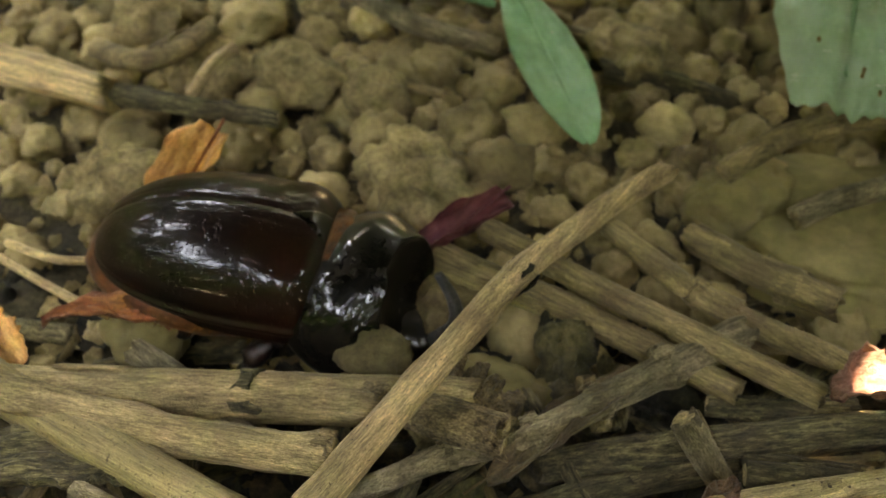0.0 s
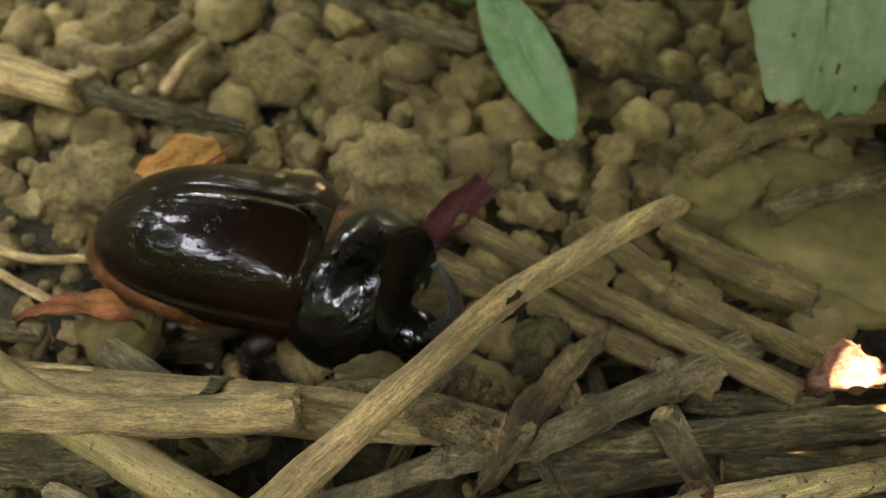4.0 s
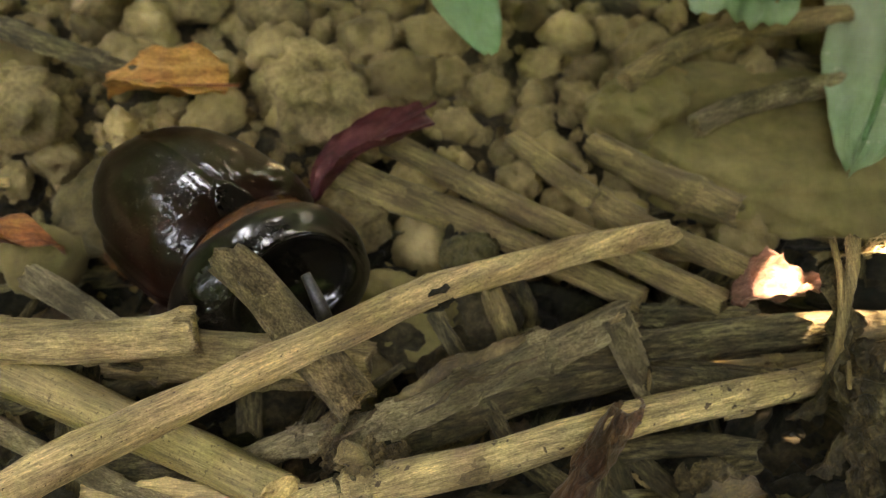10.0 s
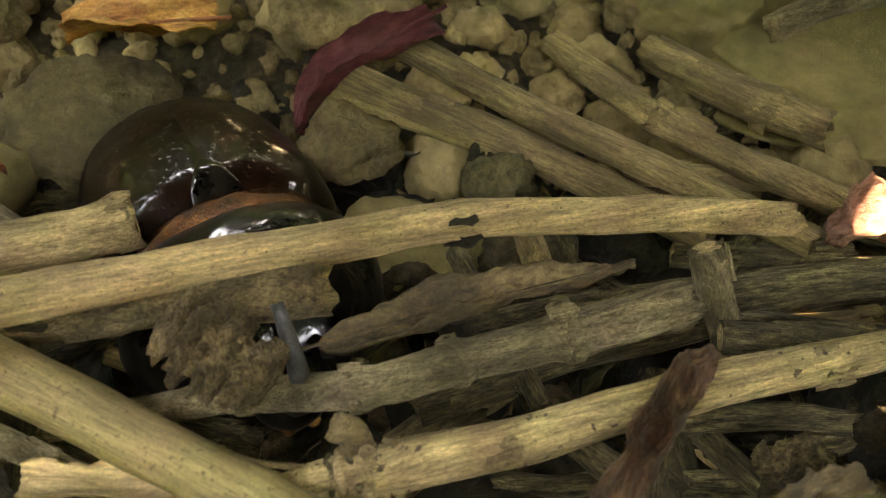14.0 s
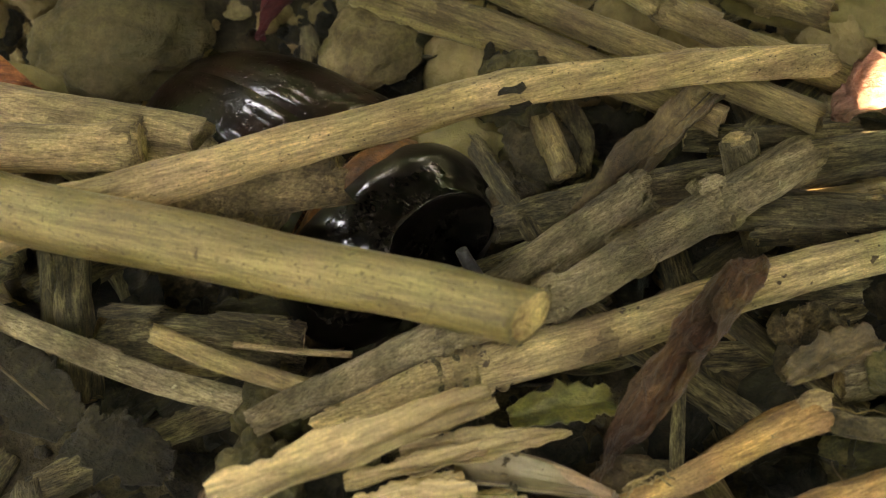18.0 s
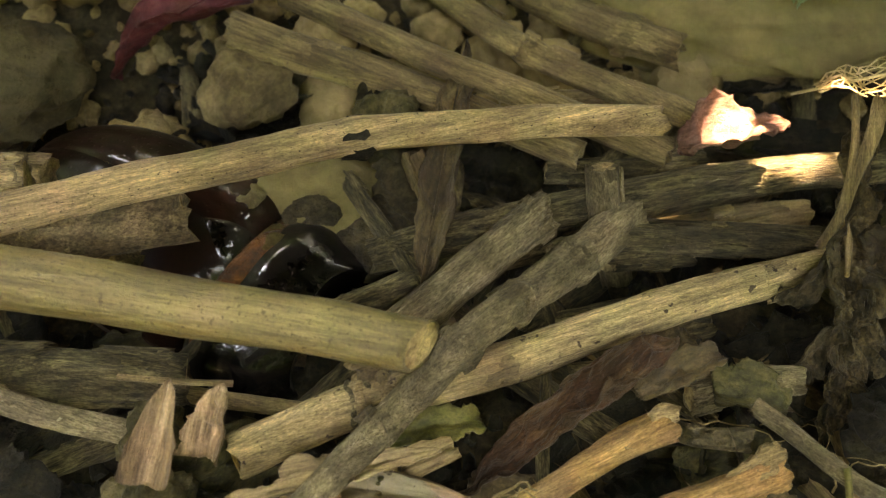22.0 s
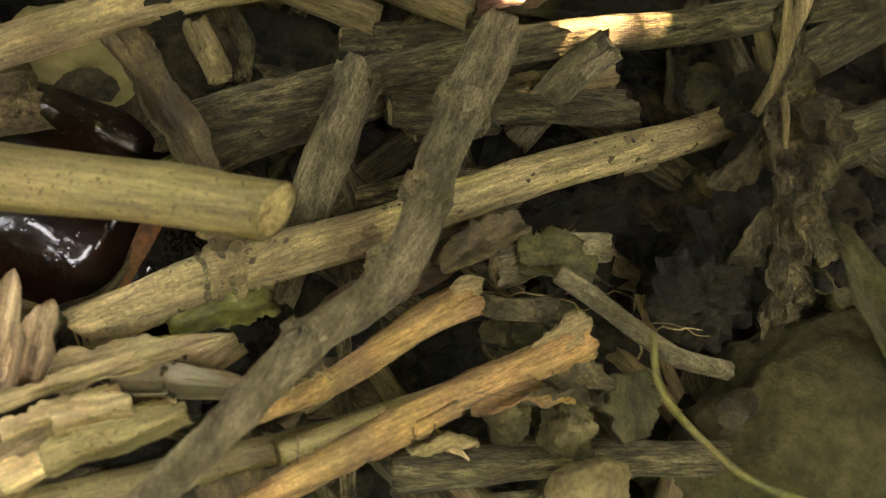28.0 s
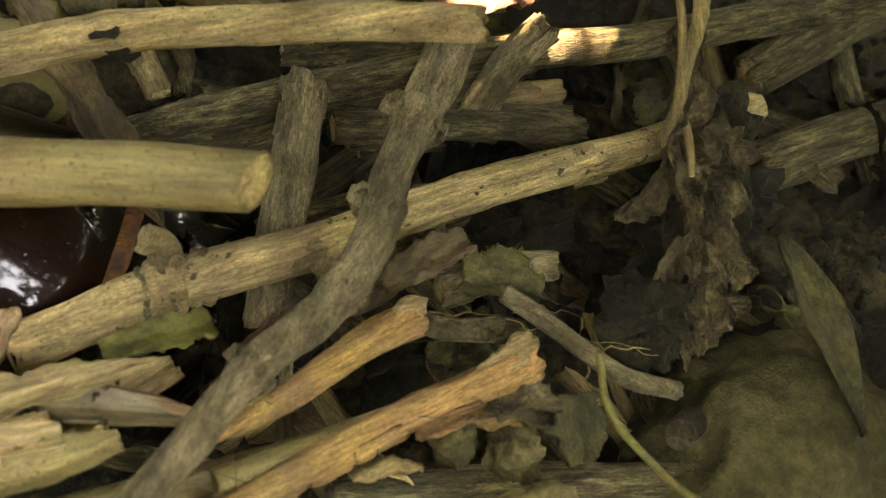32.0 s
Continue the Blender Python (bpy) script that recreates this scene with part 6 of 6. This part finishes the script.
    walk(cut_twig, [
        (0.0, lie((-8.8, -37.3, 4.0), (-27.4, -25.7, 4.0))),
        (6.0, lie((-8.8, -36.5, 4.0), (-25.7, -24.5, 4.0))),
        (9.0, lie((-9.5, -35.8, 4.0), (-25.0, -25.8, 4.0))),
        (11.0, lie((-0.6, -40.7, 5.0), (-21.2, -29.7, 5.0))),
        (12.0, lie((-3.3, -38.9, 5.0), (-16.9, -30.4, 5.0))),
        (13.0, lie((-1.0, -39.4, 5.0), (-17.7, -29.0, 5.0))),
        (14.5, lie((1.1, -45.3, 6.0), (-20.7, -32.5, 6.0))),
        (16.5, lie((5.2, -46.4, 8.0), (-23.1, -32.3, 8.0))),
        (17.0, lie((4.6, -45.3, 9.0), (-22.7, -29.7, 9.0))),
        (17.5, lie((8.4, -41.5, 12.0), (-16.9, -33.1, 11.0))),
        (18.0, lie((7.5, -41.2, 12.0), (-20.8, -30.3, 11.0))),
        (18.5, lie((8.7, -41.9, 12.0), (-20.1, -30.8, 11.0))),
        (19.0, lie((5.5, -43.7, 11.0), (-19.9, -31.7, 11.0))),
        (19.5, lie((5.1, -41.8, 11.0), (-19.3, -29.9, 11.0))),
        (20.0, lie((6.5, -39.2, 11.0), (-19.4, -30.9, 11.0))),
        (20.5, lie((10.4, -39.3, 11.0), (-18.1, -31.2, 11.0))),
        (21.0, lie((9.9, -41.4, 11.0), (-16.8, -32.4, 11.0))),
        (22.0, lie((8.8, -40.9, 11.0), (-14.6, -33.0, 11.0))),
        (23.0, lie((7.2, -43.6, 11.0), (-13.8, -33.7, 11.0))),
        (24.0, lie((7.5, -44.2, 11.0), (-10.1, -34.6, 11.0))),
        (25.5, lie((9.9, -43.6, 12.0), (-7.6, -35.5, 11.0))),
        (27.5, lie((12.0, -41.4, 12.0), (-2.9, -34.5, 11.0))),
        (28.0, lie((12.6, -41.4, 12.0), (-0.8, -36.2, 11.0))),
        (28.4, lie((12.9, -41.4, 12.0), (-0.3, -35.9, 11.0))),
        (28.8, lie((17.1, -38.7, 13.0), (0.9, -35.1, 13.0))),
        (29.2, lie((17.7, -39.7, 13.0), (1.1, -36.5, 13.0))),
        (30.0, lie((17.9, -40.4, 13.0), (0.7, -37.1, 13.0))),
        (31.0, lie((15.7, -39.9, 13.0), (1.2, -36.8, 13.0))),
        (32.0, lie((15.2, -39.5, 13.0), (3.0, -36.1, 12.0))),
    ])
    walk(rough_twig, [
        (0.0, lie((7.7, -24.6, 3.0), (20.5, -17.2, 3.0), 0)),
        (6.0, lie((9.4, -26.2, 3.0), (21.7, -20.1, 3.0), 0)),
        (9.0, lie((8.2, -28.2, 3.0), (17.9, -23.5, 3.0), 0)),
        (11.0, lie((-0.5, -34.6, 4.0), (20.6, -25.8, 4.0), 0)),
        (13.0, lie((0.2, -33.1, 4.0), (21.0, -27.5, 4.0), 0)),
        (14.5, lie((1.3, -32.4, 4.0), (21.8, -27.1, 4.0), 0)),
        (16.5, lie((5.2, -35.5, 6.0), (21.0, -28.1, 5.0), 0)),
        (17, lie((7.8, -37.4, 6.0), (24.1, -27.0, 5.0), 0)),
        (18, lie((10.3, -36.1, 6.0), (22.2, -29.3, 5.0), -5)),
        (20, lie((11.3, -38.5, 6.0), (21.6, -32.6, 5.0), 0)),
        (21, lie((12.6, -38.4, 7.0), (21.8, -31.0, 3.0), -30)),
        (22, lie((12.0, -38.4, 7.0), (22.8, -29.0, 3.0), -55)),
        (23, lie((12.2, -40.8, 7.0), (23.6, -29.5, 3.0), -20)),
        (24, lie((11.8, -41.2, 7.0), (23.5, -31.0, 3.0), -40)),
        (25.5, lie((13.7, -40.4, 7.0), (25.1, -30.8, 3.0), -25)),
        (27.5, lie((18.2, -42.8, 8.0), (30.8, -21.8, 7.0), 30)),
        (28.0, lie((18.8, -43.8, 8.0), (31.4, -25.2, 7.0), 40)),
        (28.5, lie((21.2, -44.1, 8.0), (36.3, -26.2, 7.0), 50)),
        (29.0, lie((22.9, -44.7, 8.0), (35.1, -27.2, 7.0), 60)),
        (29.4, lie((19.7, -44.9, 8.0), (33.8, -29.1, 6.0), 40)),
        (29.6, lie((19.2, -44.9, 7.0), (36.7, -31.5, 5.0), 10)),
        (30.0, lie((19.4, -44.5, 7.0), (35.1, -30.9, 6.0), -10)),
        (30.8, lie((20.1, -42.5, 8.0), (34.3, -27.3, 7.0), 10)),
        (32.0, lie((19.6, -43.3, 8.0), (31.8, -25.5, 7.0), 15)),
    ])
    walk(broken_twig, [
        (0.0, lie((14.9, -23.1, -4.0), (2.4, -31.3, -6.0))),
        (17.5, lie((14.9, -23.1, -4.0), (2.4, -31.3, -6.0))),
        (18.0, lie((17.2, -26.5, 3.0), (5.1, -33.6, 1.0))),
        (19.0, lie((20.2, -28.1, 5.0), (3.7, -35.5, 3.0))),
        (20.0, lie((21.5, -27.9, 5.0), (8.2, -35.1, 3.0))),
        (21.0, lie((20.6, -28.1, 5.0), (11.4, -33.6, 3.0))),
        (23.0, lie((17.9, -26.5, 5.0), (6.7, -35.4, 3.0))),
        (24.0, lie((16.6, -26.1, 5.0), (7.0, -37.1, 3.0))),
        (25.5, lie((17.1, -25.3, 5.0), (12.4, -33.6, 1.0))),
        (27.5, lie((21.9, -25.5, 5.0), (17.8, -32.1, 1.0))),
        (28.0, lie((21.1, -27.0, 5.0), (16.5, -34.1, 1.0))),
        (29.0, lie((18.4, -27.4, 5.0), (16.4, -34.3, 1.0))),
        (32.0, lie((21.5, -26.7, 5.0), (19.0, -33.1, 1.0))),
    ])
    walk(left_log, [
        (0.0, lie((2.5, -21.7, 3.0), (-35.6, -20.3, 3.0))),
        (0.5, lie((2.2, -22.0, 3.0), (-33.9, -20.2, 3.0))),
        (3.0, lie((2.1, -22.8, 3.0), (-33.9, -20.1, 3.0))),
        (6.0, lie((1.3, -26.2, 3.0), (-33.5, -20.1, 3.0))),
        (8.0, lie((0.9, -26.8, 3.0), (-33.6, -20.7, 3.0))),
        (9.0, lie((-0.6, -29.0, 3.0), (-23.8, -23.9, 3.0))),
        (10.0, lie((1.3, -26.5, 3.0), (-26.7, -23.0, 3.0))),
        (11.0, lie((-1.4, -25.2, 4.0), (-23.8, -24.0, 4.0))),
        (13.0, lie((-0.6, -23.7, 4.0), (-18.7, -24.0, 4.0))),
        (14.5, lie((-2.0, -25.2, 4.0), (-22.2, -26.9, 4.0))),
        (17.0, lie((-9.8, -20.6, 4.0), (-28.2, -17.3, 4.0))),
        (19.0, lie((-13.1, -19.7, 3.0), (-25.0, -15.1, 3.0))),
        (23.0, lie((-14.3, -18.6, 3.0), (-27.8, -17.7, 3.0))),
        (32.0, lie((-14.3, -18.6, 3.0), (-27.8, -17.7, 3.0))),
    ])
    walk(dark_log, [
        (0.0, lie((-8.1, -28.7, 5.0), (-34.5, -22.6, 5.0))),
        (0.5, lie((-8.0, -28.3, 5.0), (-32.6, -23.7, 5.0))),
        (2.0, lie((-8.5, -26.4, 6.0), (-31.8, -24.6, 6.0))),
        (3.0, lie((-9.0, -24.7, 6.0), (-31.9, -25.0, 6.0))),
        (6.0, lie((-9.2, -26.0, 6.0), (-31.4, -25.5, 6.0))),
        (8.0, lie((-10.5, -25.8, 7.0), (-31.3, -26.4, 7.0))),
        (9.0, lie((-11.1, -26.0, 7.0), (-29.3, -26.2, 7.0))),
        (10.0, lie((-11.1, -25.9, 7.0), (-25.3, -25.9, 7.0))),
        (11.0, lie((-12.4, -24.2, 7.0), (-23.0, -24.7, 7.0))),
        (12.0, lie((-11.4, -25.4, 7.0), (-17.2, -25.8, 7.0))),
        (12.5, lie((-10.9, -23.0, 7.0), (-17.5, -23.5, 7.0))),
        (13.0, lie((-11.8, -20.4, 7.0), (-18.5, -21.4, 7.0))),
        (14.5, lie((-13.2, -22.5, 7.0), (-22.0, -24.1, 7.0))),
        (16.5, lie((-16.4, -22.2, 6.0), (-26.7, -23.7, 6.0))),
        (17.5, lie((-14.9, -21.9, 6.0), (-25.9, -21.2, 6.0))),
        (19.0, lie((-15.5, -21.6, 6.0), (-23.5, -20.1, 6.0))),
        (20.0, lie((-17.1, -20.4, 6.0), (-29.6, -18.1, 6.0))),
        (23.0, lie((-13.9, -21.9, 6.0), (-22.9, -20.9, 6.0))),
        (32.0, lie((-13.9, -21.9, 6.0), (-22.9, -20.9, 6.0))),
    ])
    walk(chunk, [
        (0.0, lie((2.6, -19.8, 1.5), (10.8, -24.8, -1.3))),
        (3.0, lie((3.6, -19.3, 1.0), (11.8, -24.3, -1.8))),
        (6.0, lie((2.1, -21.0, 0.5), (10.3, -26.0, -2.3))),
        (9.0, lie((-0.4, -28.3, 1.0), (7.8, -33.3, -1.8))),
        (10.5, lie((0.3, -33.9, 2.0), (8.5, -38.9, -0.8))),
        (11.0, lie((-7.3, -31.7, 6.0), (0.9, -36.7, 3.2))),
        (11.5, lie((-6.7, -30.8, 7.0), (1.5, -35.8, 4.2))),
        (12.0, lie((-7.0, -32.9, 7.0), (1.2, -37.9, 4.2))),
        (12.5, lie((-7.3, -32.6, 7.5), (0.9, -37.6, 4.7))),
        (13.0, lie((-7.0, -32.4, 8.0), (1.2, -37.4, 5.2))),
        (14.5, lie((-7.8, -32.7, 8.0), (0.4, -37.7, 5.2))),
        (16.5, lie((-8.8, -35.0, 8.0), (-0.6, -40.0, 5.2))),
        (17.0, lie((-8.3, -31.1, 8.0), (-0.1, -36.1, 5.2))),
        (18.0, lie((-9.3, -26.4, 6.0), (-1.1, -31.4, 3.2))),
        (20.0, lie((-9.6, -25.4, 4.0), (-1.4, -30.4, 1.2))),
        (23.0, lie((-12.6, -23.2, -1.0), (-4.4, -28.2, -3.8))),
        (32.0, lie((-12.6, -23.2, -1.0), (-4.4, -28.2, -3.8))),
    ])
    walk(stem_piece, [
        (0.0, lie((-8.4, -20.3, 3.0), (2.9, -25.2, 4.0))),
        (7.5, lie((-6.6, -21.5, 3.5), (4.6, -25.7, 4.0))),
        (8.0, lie((-11.2, -22.0, 6.5), (2.9, -25.5, 5.0))),
        (8.5, lie((-9.1, -21.1, 8.5), (3.6, -28.4, 5.0))),
        (9.0, lie((-7.1, -21.9, 10.5), (1.7, -31.9, 5.0))),
        (9.5, lie((-6.6, -22.7, 11.0), (0.8, -31.3, 5.5))),
        (10.0, lie((-8.9, -22.0, 11.0), (0.3, -31.3, 5.5))),
        (10.5, lie((-8.3, -22.5, 10.5), (-0.1, -32.1, 5.5))),
        (11.0, lie((-15.4, -29.6, 6.5), (-1.9, -27.4, 7.0))),
        (11.5, lie((-16.4, -27.6, 6.6), (-2.0, -26.0, 7.0))),
        (12.0, lie((-16.6, -30.3, 6.6), (-2.2, -28.7, 7.0))),
        (12.5, lie((-15.9, -28.1, 6.6), (-1.5, -26.5, 7.0))),
        (13.0, lie((-15.2, -27.3, 6.6), (-0.8, -25.7, 7.0))),
        (14.5, lie((-16.6, -29.2, 6.6), (-2.2, -27.6, 7.0))),
        (17.0, lie((-16.9, -28.7, 6.6), (-2.5, -27.1, 7.0))),
        (18.0, lie((-16.7, -28.0, 6.6), (-2.3, -26.4, 7.0))),
        (20.0, lie((-17.8, -28.9, 6.6), (-3.4, -27.3, 7.0))),
        (22.0, lie((-18.9, -27.9, 6.6), (-4.5, -26.3, 7.0))),
        (23.0, lie((-18.8, -28.5, 6.6), (-4.4, -26.9, 7.0))),
        (25.0, lie((-16.6, -29.7, 6.6), (-2.2, -28.1, 7.0))),
        (28.0, lie((-13.3, -29.5, 6.6), (1.1, -27.9, 7.0))),
        (32.0, lie((-13.3, -29.5, 6.6), (1.1, -27.9, 7.0))),
    ])
    walk(bark_flap, [
        (0.0, lie((-11.2, -13.0, -3.0), (-4.1, -15.0, -3.0))),
        (9.0, lie((-6.7, -25.1, 0.0), (-1.8, -25.8, 0.0))),
        (11.0, lie((-14.8, -28.2, 6.2), (-6.8, -27.6, 6.6))),
        (13.0, lie((-15.9, -26.1, 6.2), (-8.9, -26.0, 6.6))),
        (14.5, lie((-15.7, -29.6, 6.2), (-9.7, -28.4, 6.6))),
        (17.0, lie((-14.2, -28.3, 6.2), (-6.8, -27.5, 6.6))),
        (20.0, lie((-15.7, -28.4, 6.2), (-9.3, -27.8, 6.6))),
        (23.0, lie((-17.3, -27.9, 6.2), (-11.1, -27.3, 6.6))),
        (32.0, lie((-17.3, -27.9, 6.2), (-11.1, -27.3, 6.6))),
    ])
    walk(brown_leaf, [
        (0.0, lie((21.5, -29.7, 5.0), (18.2, -35.4, 4.0))),
        (9.0, lie((20.9, -31.2, 5.0), (17.0, -36.7, 4.0))),
        (11.0, lie((21.6, -31.6, 6.0), (13.9, -41.4, 4.0))),
        (13.0, lie((21.3, -30.9, 6.0), (15.1, -39.3, 4.0))),
        (16.5, lie((20.9, -32.1, 7.0), (11.7, -45.0, 5.0))),
        (17.5, lie((22.4, -33.9, 7.0), (10.2, -46.6, 5.0))),
        (19.0, lie((22.8, -34.6, 7.0), (11.5, -46.3, 5.0))),
        (20.0, lie((23.6, -35.4, 6.0), (12.8, -45.6, 4.0))),
        (21.0, lie((25.5, -37.1, 6.0), (13.0, -45.3, 3.0))),
        (23.0, lie((26.2, -38.4, 4.0), (12.2, -44.3, 1.0))),
        (25.5, lie((27.0, -38.6, 3.0), (10.3, -44.5, 1.0))),
        (28.0, lie((28.2, -38.1, 2.0), (14.4, -42.6, 0.0))),
        (32.0, lie((28.2, -38.1, 2.0), (14.4, -42.6, 0.0))),
    ])
    walk(split_sheath, [
        (0.0, lie((-27.6, -42.6, 2.0), (-11.5, -35.9, 2.0))),
        (13.0, lie((-18.2, -35.9, 3.0), (-12.4, -36.9, 3.0))),
        (16.5, lie((-12.5, -45.3, 6.0), (-1.4, -41.4, 6.0))),
        (17.0, lie((-10.0, -45.9, 7.0), (0.3, -42.4, 7.0))),
        (18.0, lie((-9.5, -48.3, 8.0), (4.9, -43.5, 8.0))),
        (19.0, lie((-8.0, -47.2, 7.5), (4.3, -42.5, 7.5))),
        (20.0, lie((-4.4, -45.8, 6.5), (4.8, -42.0, 6.5))),
        (21.0, lie((-4.0, -46.8, 3.0), (6.5, -43.4, 3.0))),
        (25.5, lie((-3.9, -50.2, 3.0), (5.5, -45.9, 3.0))),
        (32.0, lie((-3.9, -50.2, 3.0), (5.5, -45.9, 3.0))),
    ])
    walk(upright_blade, [
        (0.0, lie((-37.1, -30.5, -7.0), (-36.5, -25.3, -6.0), 15)),
        (19.0, lie((-7.2, -45.4, -3.0), (-5.4, -41.2, -2.0), 15)),
        (20.0, lie((-2.5, -42.4, 3.0), (-0.3, -39.6, 8.0), 15)),
        (21.0, lie((-5.9, -44.3, 4.0), (-3.2, -40.8, 9.0), 15)),
        (23.0, lie((-7.8, -43.4, 4.0), (-6.7, -39.4, 9.0), 15)),
        (25.5, lie((-4.5, -46.3, 4.0), (-4.2, -39.4, 9.0), 15)),
        (28.0, lie((-3.0, -44.7, 4.0), (-1.0, -40.6, 8.0), 15)),
        (29.0, lie((-4.1, -45.0, 4.0), (-2.3, -42.4, 7.0), 15)),
        (32.0, lie((-4.1, -45.0, 4.0), (-2.3, -42.4, 7.0), 15)),
    ])
    walk(upright_chip, [
        (0.0, lie((-33.5, -30.5, -7.0), (-32.0, -26.4, -6.0), -10)),
        (19.0, lie((-4.2, -44.9, -3.0), (-2.7, -41.5, -2.0), -10)),
        (20.0, lie((0.0, -41.5, 3.0), (1.6, -39.9, 7.0), -10)),
        (21.0, lie((-2.1, -42.9, 4.0), (-0.7, -40.1, 8.0), -10)),
        (23.0, lie((-4.7, -42.6, 4.0), (-3.3, -40.1, 8.0), -10)),
        (25.5, lie((-2.5, -44.6, 4.0), (-0.6, -41.4, 8.0), -10)),
        (28.0, lie((-1.1, -45.1, 4.0), (1.3, -40.6, 8.0), -10)),
        (29.0, lie((-0.8, -45.4, 4.0), (1.4, -42.5, 6.0), -10)),
        (32.0, lie((-0.3, -43.6, 4.0), (1.7, -41.2, 5.0), -10)),
    ])
    walk(green_scrap, [
        (0.0, lie((-29.5, -3.7, -10.0), (-30.9, 1.0, -10.0))),
        (28.0, lie((5.2, -35.7, -9.0), (5.3, -32.2, -9.0))),
        (28.4, lie((5.9, -36.2, -5.0), (6.4, -31.2, -4.0))),
        (28.8, lie((6.4, -40.3, 3.0), (7.1, -36.2, 9.0))),
        (29.2, lie((6.7, -40.5, 3.0), (7.4, -36.6, 9.0))),
        (29.6, lie((6.6, -41.4, 2.0), (7.1, -37.8, 5.0))),
        (30.0, lie((6.3, -43.0, 1.0), (6.5, -39.7, 3.0))),
        (30.5, lie((6.4, -37.8, -4.0), (6.7, -33.5, -5.0))),
        (31.0, lie((6.8, -35.7, -9.0), (6.9, -33.1, -9.0))),
        (32.0, lie((6.8, -35.7, -9.0), (6.9, -33.1, -9.0))),
    ])
    walk(beetle, [
        (0.0, crawl((-10.6, -6.3, 8.6), (-31.9, -3.0, 5.0))),
        (1.0, crawl((-10.5, -6.4, 8.6), (-31.6, -3.2, 5.0))),
        (2.0, crawl((-10.4, -6.5, 8.6), (-32.1, -3.2, 5.0))),
        (3.0, crawl((-8.2, -6.4, 8.7), (-29.1, -2.8, 5.0))),
        (3.5, crawl((-8.4, -6.0, 9.0), (-27.9, -2.9, 5.0))),
        (5.5, crawl((-8.5, -8.8, 9.0), (-26.0, -0.4, 5.0))),
        (6.0, crawl((-8.9, -10.1, 9.0), (-25.5, 0.1, 5.0))),
        (6.5, crawl((-8.3, -9.9, 9.0), (-24.3, -0.3, 5.0))),
        (7.5, crawl((-8.8, -10.0, 9.0), (-25.1, -1.2, 5.0))),
        (8.5, crawl((-8.4, -11.4, 9.0), (-23.9, -2.5, 5.0))),
        (9.0, crawl((-8.5, -13.2, 9.0), (-24.1, 1.4, 0.0))),
        (9.5, crawl((-8.6, -13.8, 9.0), (-23.6, 2.6, -1.0))),
        (10.0, crawl((-8.3, -13.6, 8.0), (-21.9, 4.2, -2.0))),
        (10.5, crawl((-8.5, -14.5, 8.0), (-21.8, 5.9, -3.0))),
        (11.0, crawl((-9.7, -15.5, 8.0), (-21.9, 6.4, -3.0))),
        (11.5, crawl((-9.4, -17.0, 8.0), (-21.6, 6.1, -4.0))),
        (12.0, crawl((-9.1, -18.0, 8.0), (-20.3, 4.3, -5.0))),
        (13.0, crawl((-8.4, -20.5, 8.0), (-17.6, -0.1, -5.0))),
        (14.5, crawl((-7.3, -20.1, 6.0), (-15.1, -1.2, -6.0))),
        (16.5, crawl((-4.9, -20.6, 3.0), (-18.7, -4.9, -6.0))),
        (17.5, crawl((-2.4, -20.9, 3.0), (-17.6, -5.4, -6.0))),
        (18.5, crawl((-1.5, -22.9, 3.0), (-12.6, -10.5, -4.0))),
        (19.0, crawl((-1.3, -25.8, 4.0), (-13.3, -10.8, -4.0))),
        (20.0, crawl((-1.4, -22.9, 2.0), (-14.0, -9.2, -5.0))),
        (21.0, crawl((-1.0, -25.5, 1.0), (-13.6, -13.7, -5.0))),
        (22.0, crawl((-1.8, -23.2, 0.0), (-14.4, -12.0, -5.0))),
        (23.0, crawl((-0.4, -23.6, 0.0), (-13.1, -13.2, -5.0))),
        (24.0, crawl((1.1, -24.6, 0.0), (-11.1, -14.9, -5.0))),
        (25.5, crawl((1.4, -26.0, -1.0), (-10.5, -17.5, -5.0))),
        (27.5, crawl((4.6, -26.8, -2.0), (-8.8, -19.5, -5.0))),
        (28.0, crawl((5.9, -28.3, -2.0), (-7.2, -21.6, -5.0))),
        (29.0, crawl((6.1, -32.3, 2.0), (-5.6, -27.4, 0.0))),
        (30.0, crawl((5.3, -32.4, 2.0), (-6.5, -27.7, 0.0))),
        (32.0, crawl((7.0, -32.4, 2.0), (-4.2, -27.8, 0.0))),
    ])
    walk(pink_twig, [
        (0.0, lie((-4.3, -12.3, -6.0), (5.8, -15.6, -6.0))),
        (16.5, lie((-15.8, -33.4, 2.0), (-6.3, -36.8, 1.0))),
        (17.5, lie((-14.3, -35.8, 4.0), (-6.5, -39.1, 3.0))),
        (20.0, lie((-12.6, -31.6, 5.0), (-3.7, -35.6, 4.0))),
        (21.0, lie((-7.4, -34.1, 5.0), (4.0, -37.2, 4.0))),
        (22.0, lie((-9.0, -32.1, -3.0), (2.3, -35.5, -4.0))),
        (23.0, lie((-13.1, -30.0, -5.0), (-1.0, -33.6, -6.0))),
        (32.0, lie((-3.9, -31.7, -7.0), (6.5, -35.7, -8.0))),
    ])
    nod = ((0, 20, -14), (2, 20, -12), (3, 18, -14), (4, 17, -16), (6, 16, -16), (8.5, 16, -12), (9, 17, -8), (11, 26, -4), (13, 28, 0), (17, 24, -2), (18.5, 26, -4), (19, 25, 0), (23, 24, 4), (32, 20, 0))
    walk(neck_shield, [(t, pose(0.2 * MM, 0, 0, 0, pitch, yaw)) for t, pitch, yaw in nod])

motions()
